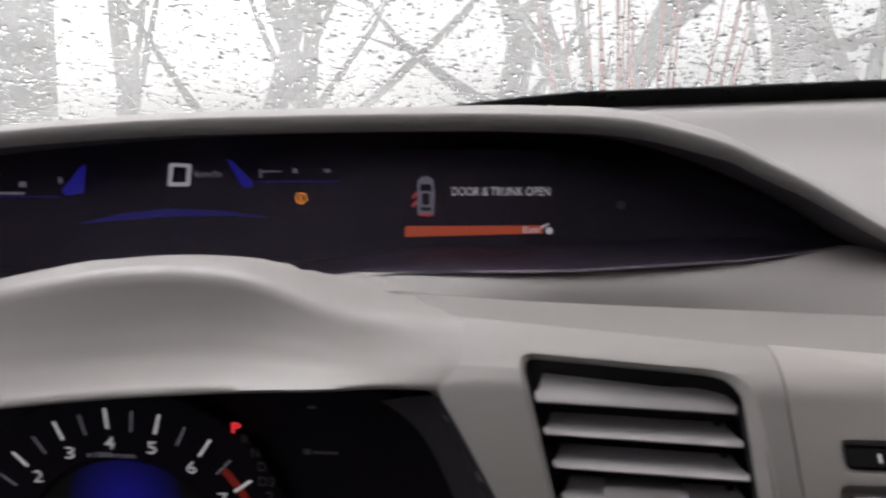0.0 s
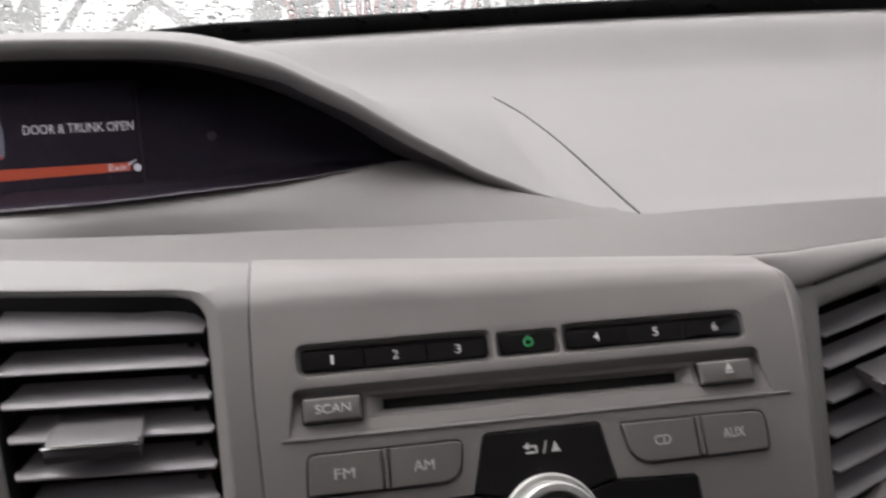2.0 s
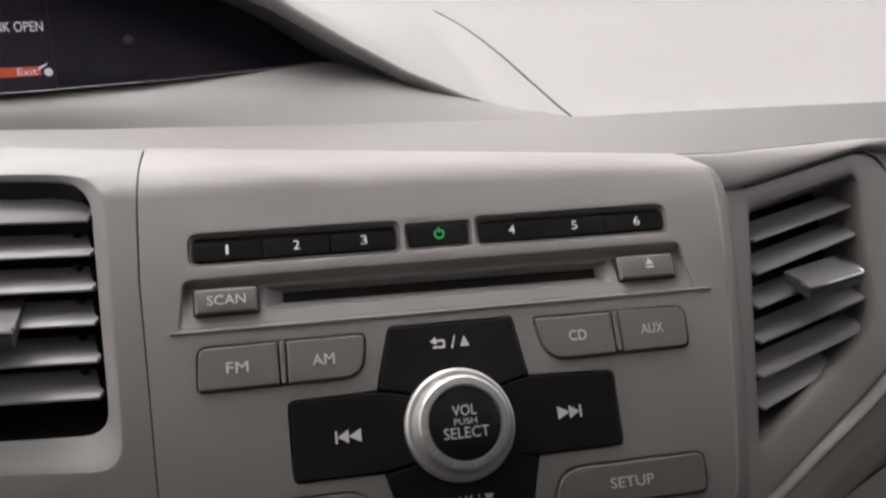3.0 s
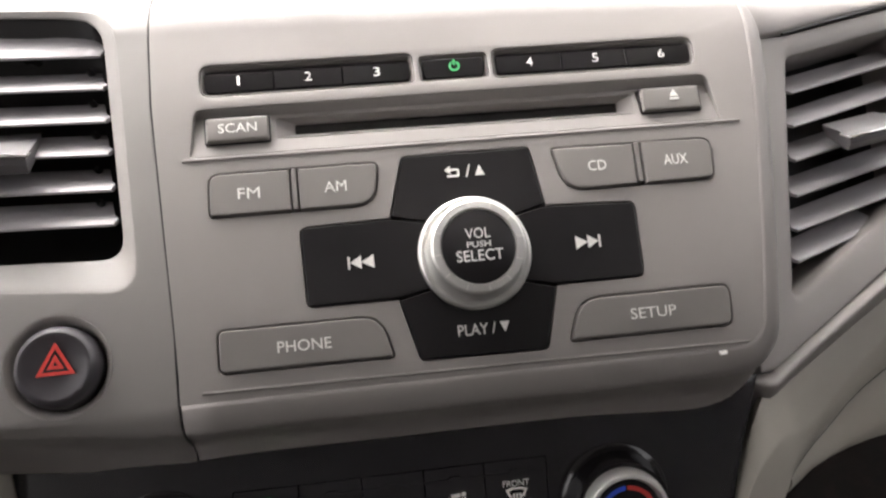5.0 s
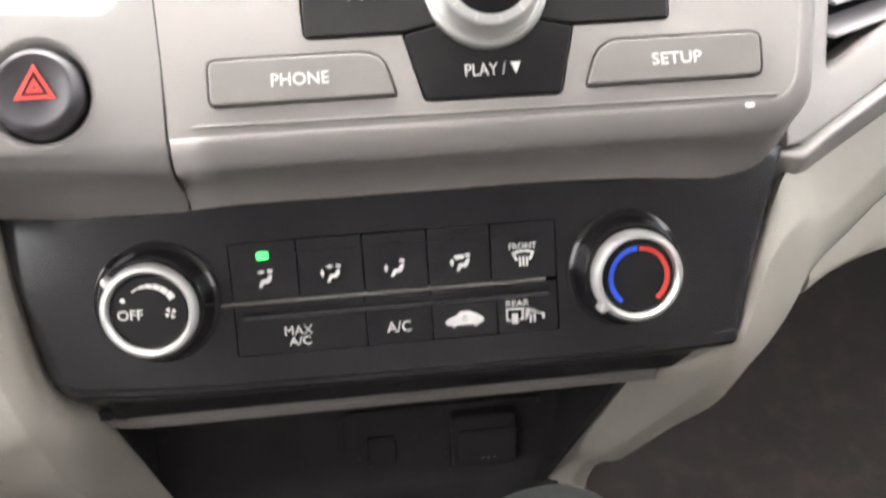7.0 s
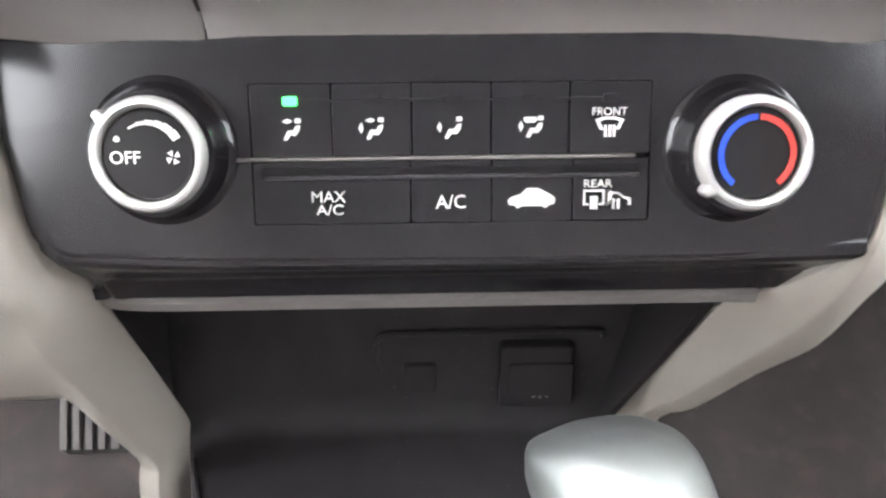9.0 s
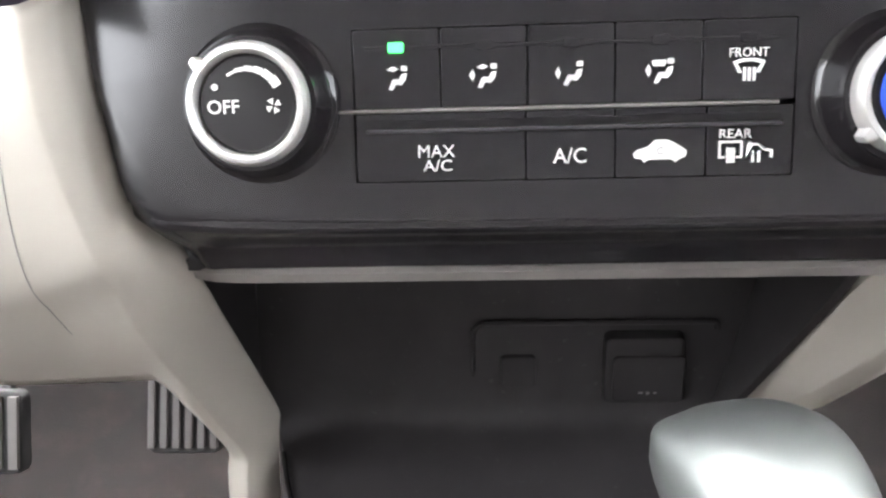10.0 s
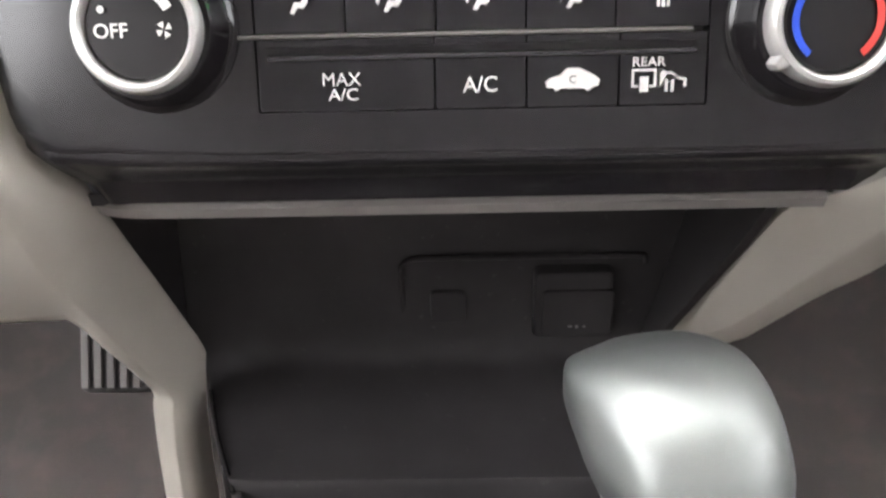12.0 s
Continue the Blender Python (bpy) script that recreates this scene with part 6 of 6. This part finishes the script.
for x in LIPX:
    e = -0.0026 + (ends_back(x) if x < 0 else 0.6 * ends_back(x))
    d = 0.011 if x < -0.15 else (-0.014 if x > 0.075 else 0.0)
    lip_rows.append([(x, 0.3449 + e, 0.5030), (x, 0.3431 + e, 0.4985), (x + d * 0.2, 0.3455 + e * 0.7, 0.4950), (x + d * 0.5, 0.3560, 0.4880), (x + d * 0.75, 0.3610, 0.4835), (x + d, 0.3640, 0.4755)])
part("lower_lip", loft(lip_rows, 2, 2, thick=0.004, away=(0, 1, 0.3)), CHAR, cli, "dark lip over the open shelf", 50)
part("grey_strip", loft([[(x, 0.3640 + d, 0.4752), (x, 0.3625 + d, 0.4738), (x, 0.3640 + d, 0.4700), (x, 0.3690 + d, 0.4690), (x, 0.3720 + d, 0.4712), (x, 0.3690 + d, 0.4752)] for x, d in ((-0.1635, 0.0075), (-0.1560, 0.0030), (-0.1450, 0.0005), (-0.12, 0.0), (-0.05, 0.0), (0.02, 0.0), (0.071, 0.0))], 2, 1, closed=True, cap=True), KEYGREY, cli, "thin grey strip over the open shelf")
TOPU = (-0.0980, -0.0734, -0.0492, -0.0251, -0.0013, 0.0238)
LOWU = (-0.0980, -0.0498, -0.0249, 0.0001, 0.0238)
top_keys, low_keys = [], []
for a, b in zip(TOPU, TOPU[1:]):
    top_keys.append(part("mode_key", key(CLI, rpoly(rect(a + 0.0002, -0.0084, b - 0.0002, 0.0131), 0.0006, 2), -0.006, 0.0001, 0.0003), CHAR, cli, "black airflow key", even=True))
for a, b in zip(LOWU, LOWU[1:]):
    low_keys.append(part("function_key", key(CLI, rpoly(rect(a + 0.0002, -0.0288, b - 0.0002, -0.0098), 0.0006, 2), -0.006, 0.0001, 0.0003), CHAR, cli, "black climate key", even=True))
part("divider_line", key(CLI, rpoly(rect(-0.1035, -0.0096, 0.0195, -0.0086), 0.0004, 2), -0.004, 0.0009, 0.0004), KEYGREY, cli, "thin grey line between the rows of keys", even=True)
part("lamp_groove", key(CLI, rpoly(rect(-0.0945, 0.0076, 0.0205, 0.0086), 0.0003, 2), -0.003, 0.0004, 0.0002), CHAR, cli, even=True)
part("lamp_groove", key(CLI, rpoly(rect(-0.0948, -0.0140, 0.0205, -0.0118), 0.0004, 2), -0.003, 0.0007, 0.0002), GLOSS, cli, even=True)
part("groove_edge", key(CLI, rpoly(rect(-0.0948, -0.0152, 0.0207, -0.0142), 0.0003, 2), -0.003, 0.0010, 0.0004), CHEEK, cli, even=True)
part("lit_lamp", key(CLI, rpoly(rect(-0.0879, 0.0067, -0.0835, 0.0095), 0.0008, 3), 0.0, 0.0010, 0.0003), GREENLAMP, cli, "green lit lamp", even=True)
for u, v in ((-0.0735, -0.0128), (-0.0375, -0.0128), (-0.0125, -0.0128), (0.0115, -0.0128), (-0.0610, 0.0082), (-0.0370, 0.0082), (-0.0130, 0.0082), (0.0110, 0.0082)):
    part("unlit_lamp", key(CLI, rpoly(rect(u - 0.0022, v - 0.0013, u + 0.0022, v + 0.0013), 0.0005, 2), 0.0, 0.0008, 0.0002), GLOSS if v < 0 else CHAR, cli, even=True)


def flow_mark(u, v, up, foot, screen_mark):
    """Plain shapes for the airflow legends: a bent bar, a block, and wedges."""
    seat = [(u - 0.0020, v - 0.0040), (u - 0.0008, v - 0.0044), (u + 0.0004, v - 0.0022), (u + 0.0020, v - 0.0026), (u + 0.0034, v - 0.0006), (u + 0.0038, v + 0.0018), (u + 0.0022, v + 0.0014), (u + 0.0014, v - 0.0004), (u - 0.0006, v - 0.0004)]
    out = [seat, rpoly(rect(u + 0.0020, v + 0.0026, u + 0.0040, v + 0.0045), 0.0003, 1)]
    if up:
        out.append([(u - 0.0024, v + 0.0032), (u - 0.0004, v + 0.0024), (u + 0.0012, v + 0.0034), (u - 0.0004, v + 0.0044)])
    if foot:
        out.append([(u - 0.0046, v + 0.0004), (u - 0.0036, v - 0.0020), (u - 0.0028, v + 0.0004), (u - 0.0036, v + 0.0026)])
    if screen_mark:
        out.append(rpoly([(u - 0.0024, v + 0.0018), (u + 0.0014, v + 0.0018), (u + 0.0018, v + 0.0040), (u - 0.0028, v + 0.0040)], 0.0006, 2))
    return [[(u + (p - u) * 0.90, v - 0.0004 + (q - v) * 0.74) for p, q in poly] for poly in out]


for b, u, up, foot, scr in ((0, -0.0862, True, False, False), (1, -0.0612, True, True, False), (2, -0.0375, False, True, False), (3, -0.0128, False, True, True)):
    part("legend", marks(CLI, flow_mark(u, 0.0002, up, foot, scr), 0.0006), PRINT, top_keys[b])
part("legend", glyphs(CLI, "FRONT", 0.0110, 0.0042, 0.0106, 0.0024, 0.0006, 0.004), PRINT, top_keys[4])
fan = [[(0.0066, 0.0018), (0.0092, 0.0026), (0.0128, 0.0026), (0.0154, 0.0018), (0.0140, -0.0012), (0.0128, -0.0012), (0.0142, 0.0012), (0.0124, 0.0018), (0.0096, 0.0018), (0.0078, 0.0012), (0.0092, -0.0012), (0.0080, -0.0012)]]
part("legend", marks(CLI, [p[::-1] for p in fan] + [rect(0.0094, -0.0034, 0.0102, 0.0002), rect(0.0107, -0.0034, 0.0115, 0.0002), rect(0.0120, -0.0034, 0.0128, 0.0002)], 0.0006), PRINT, top_keys[4])
part("legend", glyphs(CLI, "MAX", -0.0750, -0.0204, 0.0104, 0.0034, 0.0006, 0.0), PRINT, low_keys[0])
part("legend", glyphs(CLI, "A/C", -0.0748, -0.0244, 0.0082, 0.0032, 0.0006, 0.004), PRINT, low_keys[0])
part("legend", glyphs(CLI, "A/C", -0.0376, -0.0224, 0.0093, 0.0042, 0.0006, 0.004), PRINT, low_keys[1])
car = [(-0.0200, -0.0222), (-0.0196, -0.0236), (-0.0178, -0.0238), (-0.0170, -0.0248), (-0.0156, -0.0240), (-0.0096, -0.0240), (-0.0084, -0.0248), (-0.0070, -0.0238), (-0.0056, -0.0234), (-0.0052, -0.0218), (-0.0066, -0.0206), (-0.0086, -0.0196), (-0.0106, -0.0186), (-0.0140, -0.0186), (-0.0160, -0.0204), (-0.0188, -0.0212)]
part("legend", marks(CLI, [car], 0.0006), PRINT, low_keys[2])
part("legend_gap", marks(CLI, [arc_band(-0.0124, -0.0216, 0.0008, 0.00105, 40, 320, 12)], 0.0008), BLACK, low_keys[2])
part("legend", glyphs(CLI, "REAR", 0.0080, -0.0174, 0.0088, 0.0024, 0.0006, 0.004), PRINT, low_keys[3])
rear = [rect(0.0044, -0.0234, 0.0050, -0.0186), rect(0.0104, -0.0234, 0.0110, -0.0186), rect(0.0050, -0.0192, 0.0104, -0.0186), rect(0.0050, -0.0234, 0.0062, -0.0228), rect(0.0092, -0.0234, 0.0104, -0.0228)]
rear += [rect(u, -0.0246, u + 0.0007, -0.0206) for u in (0.0066, 0.0074, 0.0082)]
rear += [[(0.0114, -0.0234), (0.0120, -0.0234), (0.0120, -0.0194), (0.0152, -0.0194), (0.0172, -0.0208), (0.0192, -0.0212), (0.0192, -0.0234), (0.0184, -0.0234), (0.0184, -0.0218), (0.0168, -0.0214), (0.0150, -0.0200), (0.0126, -0.0200), (0.0126, -0.0188), (0.0114, -0.0188)][::-1]]
rear += [rect(u, -0.0246, u + 0.0008, -0.0214) for u in (0.0134, 0.0150)]
part("legend", marks(CLI, [[(u - 0.0010, v - 0.0007) for u, v in p] for p in rear], 0.0006), PRINT, low_keys[3])


def dial_knob(name, u, v, top, lug, label):
    collar = part(name, lathe(CLI, u, v, [(0.0224, -0.004), (0.0224, 0.0008), (0.0209, 0.0016), (0.0199, 0.0030), (0.0190, 0.0100), (0.0180, 0.0118), (0.0160, 0.0120)], 56), GLOSS, cli, label)
    part("ring", lathe(CLI, u, v, [(0.0164, 0.0100), (0.0167, top - 0.0036), (0.0164, top - 0.0012), (0.0156, top), (0.0145, top + 0.0002), (0.0138, top - 0.0006), (0.0134, top - 0.0024), (0.0130, top - 0.003)], 64), CHROME, collar, "satin silver ring")
    part("face", lathe(CLI, u, v, [(0.0135, top - 0.004), (0.0132, top - 0.0026), (0.0124, top - 0.0018), (0.0, top - 0.0014)], 48), BLACK, collar)
    c, s = math.cos(radians(lug)), math.sin(radians(lug))
    poly = [(u + 0.0135 * c + 0.0030 * s, v + 0.0135 * s - 0.0030 * c), (u + 0.0188 * c + 0.0011 * s, v + 0.0188 * s - 0.0011 * c), (u + 0.0188 * c - 0.0011 * s, v + 0.0188 * s + 0.0011 * c), (u + 0.0135 * c - 0.0030 * s, v + 0.0135 * s + 0.0030 * c)]
    part("pointer", key(CLI, rpoly(poly, 0.0008, 2), top - 0.006, top - 0.0002, 0.0012), CHROME, collar, "silver pointer", even=True)
    return collar


fan_knob = dial_knob("fan_dial", -0.1245, -0.0062, 0.0166, 140, "black fan dial")
fu, fv, fn = -0.1245, -0.0062, 0.0154
part("legend", glyphs(CLI, "OFF", fu - 0.0062, fv - 0.0006, 0.0086, 0.0036, fn, 0.006), PRINT, fan_knob)
for i in range(6):
    part("scale_mark", marks(CLI, [arc_band(fu, fv, 0.0086, 0.0092 + 0.00036 * i, 122 - 16 * i, 122 - 16 * i - 14.6, 5)[::-1]], fn), PRINT, fan_knob)
part("scale_dot", marks(CLI, [disc(fu - 0.0082, fv + 0.0046, 0.0009, 8)], fn), PRINT, fan_knob)
part("fan_symbol", marks(CLI, [[(fu + 0.0074 + r * math.cos(radians(a + d)), fv - 0.0006 + r * math.sin(radians(a + d))) for r, d in ((0.0003, 0), (0.0020, -26), (0.0021, 22))] for a in (30, 120, 210, 300)], fn), PRINT, fan_knob)
heat_knob = dial_knob("temperature_dial", 0.0500, -0.0076, 0.0190, 218, "black temperature dial")
hu, hv, hn = 0.0500, -0.0076, 0.0178
part("cold_arc", marks(CLI, [arc_band(hu, hv, 0.0096, 0.0114, 92, 232, 24)], hn), BLUEPRINT, heat_knob, "blue arc")
part("hot_arc", marks(CLI, [arc_band(hu, hv, 0.0096, 0.0114, -52, 88, 24)], hn), REDPRINT, heat_knob, "red arc")

# ---- open shelf ----
shelf = thing("open_shelf", (-0.05, 0.46, 0.335), "black open shelf with a power socket and a small jack", "shelf")
sx0, sx1 = (-0.164, -0.172), (0.072, 0.044)
back = [[(sx0[0] - 0.004, 0.470, 0.470), (-0.11, 0.472, 0.470), (-0.03, 0.472, 0.470), (0.05, 0.472, 0.470), (0.080, 0.470, 0.470)],
        [(sx0[0] - 0.006, 0.466, 0.420), (-0.11, 0.468, 0.420), (-0.03, 0.468, 0.420), (0.04, 0.468, 0.420), (0.074, 0.466, 0.420)],
        [(-0.174, 0.463, 0.362), (-0.11, 0.464, 0.362), (-0.03, 0.464, 0.362), (0.03, 0.464, 0.362), (0.055, 0.463, 0.362)],
        [(-0.174, 0.461, 0.350), (-0.11, 0.461, 0.349), (-0.03, 0.461, 0.349), (0.03, 0.461, 0.349), (0.052, 0.461, 0.350)],
        [(-0.164, 0.452, 0.3445), (-0.11, 0.452, 0.3435), (-0.03, 0.452, 0.3435), (0.03, 0.452, 0.3435), (0.052, 0.452, 0.3445)],
        [(-0.150, 0.41, 0.3385), (-0.11, 0.41, 0.3375), (-0.03, 0.41, 0.3375), (0.03, 0.41, 0.3375), (0.056, 0.41, 0.3385)],
        [(-0.1425, 0.392, 0.3370), (-0.11, 0.391, 0.3365), (-0.03, 0.391, 0.3365), (0.04, 0.391, 0.3365), (0.060, 0.392, 0.3370)],
        [(-0.1395, 0.386, 0.3345), (-0.11, 0.385, 0.3340), (-0.03, 0.385, 0.3340), (0.04, 0.385, 0.3340), (0.060, 0.386, 0.3345)],
        [(-0.1380, 0.383, 0.300), (-0.11, 0.382, 0.300), (-0.03, 0.382, 0.300), (0.04, 0.382, 0.300), (0.062, 0.383, 0.300)],
        [(-0.130, 0.30, 0.285), (-0.11, 0.30, 0.285), (-0.03, 0.30, 0.285), (0.04, 0.30, 0.285), (0.062, 0.30, 0.285)],
        [(-0.126, 0.10, 0.280), (-0.11, 0.10, 0.280), (-0.03, 0.10, 0.280), (0.04, 0.10, 0.280), (0.062, 0.10, 0.280)]]
part("liner", loft(back, 2, 2, thick=0.004, away=(0, 1, -1)), LINER, shelf, "black textured liner", 50)
for s, xa, xb in ((1, -0.166, -0.1735), (-1, 0.055, 0.040)):
    part("side", loft([[(xa - s * 0.002, 0.368, 0.474), (xa - s * 0.002, 0.42, 0.472), (xa - s * 0.004, 0.474, 0.470)], [(xa - s * 0.003, 0.395, 0.440), (xa - s * 0.003, 0.43, 0.430), (xa - s * 0.005, 0.472, 0.42)], [(xb, 0.455, 0.345), (xb, 0.46, 0.344), (xb - s * 0.001, 0.468, 0.343)]], 2, 2, thick=0.004, away=(-s, 0, 0)), LINER, shelf)
part("roof", loft([[(-0.168, 0.366, 0.474), (0.074, 0.366, 0.474)], [(-0.170, 0.474, 0.472), (0.080, 0.474, 0.472)]], 1, 1, thick=0.004, away=(0, 0, 1)), LINER, shelf)
SOC = Face((0, 0.4655, 0.385), -3)
part("socket_frame", tube([SOC.p(*q, 0.0005) for q in rpoly([(-0.0700, -0.0160), (-0.0700, 0.0140), (0.0430, 0.0140), (0.0430, 0.0100)], [0, 0.008, 0.004, 0], 4)], 0.0013, 8), LINER, shelf)
sock = part("power_socket", key(SOC, rpoly(rect(-0.0085, -0.0290, 0.0285, 0.0085), 0.004, 4), -0.002, 0.0060, 0.0025), LINER, shelf, "black power socket cover", even=True)
part("socket_lid", key(SOC, rpoly(rect(-0.0045, -0.0270, 0.0290, -0.0010), 0.003, 4), 0.004, 0.0072, 0.0012), LINER, sock, even=True)
part("lid_bars", marks(SOC, [rect(0.0080, -0.0215, 0.0100, -0.0205), rect(0.0115, -0.0220, 0.0130, -0.0205), rect(0.0150, -0.0215, 0.0165, -0.0207)], 0.0073), DIMPRINT, sock)
part("jack", key(SOC, rpoly(rect(-0.0570, -0.0215, -0.0400, -0.0035), 0.003, 4), -0.002, 0.0030, 0.0015), LINER, shelf, "small black jack cover", even=True)
part("tray_edge", tube(smooth_line([(-0.1600, 0.440, 0.3440), (-0.1530, 0.418, 0.3405), (-0.1455, 0.399, 0.3385), (-0.1385, 0.384, 0.3340)], 4), 0.0013, 8), CHAR, shelf)
part("console_side", loft([[(-0.164, 0.452, 0.343), (-0.166, 0.452, 0.20), (-0.168, 0.452, 0.05)], [(-0.150, 0.41, 0.337), (-0.156, 0.41, 0.20), (-0.160, 0.41, 0.05)], [(-0.1395, 0.386, 0.333), (-0.150, 0.386, 0.20), (-0.155, 0.386, 0.05)], [(-0.126, 0.10, 0.279), (-0.148, 0.10, 0.20), (-0.155, 0.10, 0.05)]], 2, 1, thick=0.004, away=(1, 0, 0)), LINER, shelf, "black side of the console")

# ---- gear lever ----
lever = thing("gear_lever", (0.014, 0.29, 0.285), "gear lever with a satin silver rounded knob", "gear lever")
GK = Face((0.0145, 0.300, 0.4300), 64)


# outline of the knob seen along the lever: a blunt pebble with a pinched corner ahead of the driver
KNOB_EDGE = [(-0.0242, -0.0015), (-0.0269, 0.0093), (-0.0288, 0.0180), (-0.0290, 0.0240), (-0.0266, 0.0288), (-0.0185, 0.0331), (-0.0100, 0.0364), (0.0035, 0.0383), (0.0127, 0.0368), (0.0222, 0.0310), (0.0268, 0.0214),
             (0.0286, 0.0080), (0.0284, -0.0050), (0.0268, -0.0150), (0.0215, -0.0250), (0.0105, -0.0310), (-0.0035, -0.0300), (-0.0140, -0.0220), (-0.0200, -0.0110)]
edge = [(u, v, 0.0) for u, v in KNOB_EDGE]
KNOB_LINE = [(p[0], p[1]) for p in smooth_line(edge[-2:] + edge + edge[:3], 5)[10:10 + 5 * len(edge)]]


def knob_ring(k):
    """The outline at height k, from -1 (foot) to 1 (the flattened crown)."""
    r = max(0.0, 1 - k ** 2.25) ** 0.5 if k >= 0 else 1 + 0.06 * k + 0.24 * min(0.0, k + 0.45)
    return [(0.0030 + (u - 0.0030) * r, 0.0060 + (v - 0.0060) * r) for u, v in KNOB_LINE]


FACET_AT = GK.p(-0.0195, 0.0005, 0.0110)
FACET_WAY = (GK.U * -0.876 + GK.V * -0.23 + GK.N * 0.423).normalized()
kb = bmesh.new()
levels = [-1.6, -1.45, -1.3, -1.15, -1.0, -0.85, -0.7, -0.55, -0.4, -0.27, -0.15, -0.02, 0.1, 0.2, 0.3, 0.4, 0.5, 0.58, 0.65, 0.72, 0.78, 0.83, 0.88, 0.92, 0.95, 0.975, 0.99, 0.998]
rings = [[kb.verts.new(GK.p(u, v, k * (0.019 if k > 0 else 0.030) - (6.0 * max(0.0, v + 0.012) ** 2 * min(1.0, k + 0.3) if k > -0.3 else 0.0))) for u, v in knob_ring(k)] for k in levels]
for a, b in zip(rings, rings[1:]):
    bridge(kb, a, b)
kb.faces.new(rings[-1])
kb.faces.new(list(reversed(rings[0])))
for v in kb.verts:
    over = (v.co - FACET_AT).dot(FACET_WAY) + 0.0022
    if over > 0:
        v.co -= FACET_WAY * 0.94 * over * over / (over + 0.0044)
part("knob", kb, SILVER, lever, "satin silver knob", 60)
part("neck", tube([(0.0145, 0.300, 0.410), (0.0145, 0.292, 0.36), (0.0145, 0.285, 0.285)], [0.020, 0.014, 0.016], 20), CHROME, lever, "pale metal neck")

# ---- pedals ----
def pedal(at, w, h, lean, ribs, label, grp="pedals"):
    fc = Face(at, lean)
    e = thing("pedal", fc.p(0, -h / 2, -0.02), label, "pedal", grp)
    part("pad", key(fc, rpoly(rect(-w / 2, -h / 2, w / 2, h / 2), 0.008, 4), -0.012, 0.0, 0.003), RUBBER, e, even=True)
    for i in range(ribs):
        u = -w / 2 + w * (i + 0.5) / ribs
        part("rib", key(fc, rpoly(rect(u - w / ribs * 0.30, -h / 2 + 0.004, u + w / ribs * 0.30, h / 2 - 0.004), 0.001, 2), -0.001, 0.0030, 0.0008), KEYGREY, e, even=True)
    part("arm", tube([fc.p(0, 0, -0.012), fc.p(0.0, h * 0.6, -0.05), (at[0], at[1] + 0.16, at[2] + 0.26)], 0.008, 8), RUBBER, e)


pedal((-0.285, 0.625, 0.255), 0.055, 0.085, 28, 6, "ribbed metal-grey accelerator pedal over dusty carpet")
pedal((-0.448, 0.62, 0.225), 0.075, 0.062, 24, 6, "ribbed metal-grey brake pedal over dusty carpet")
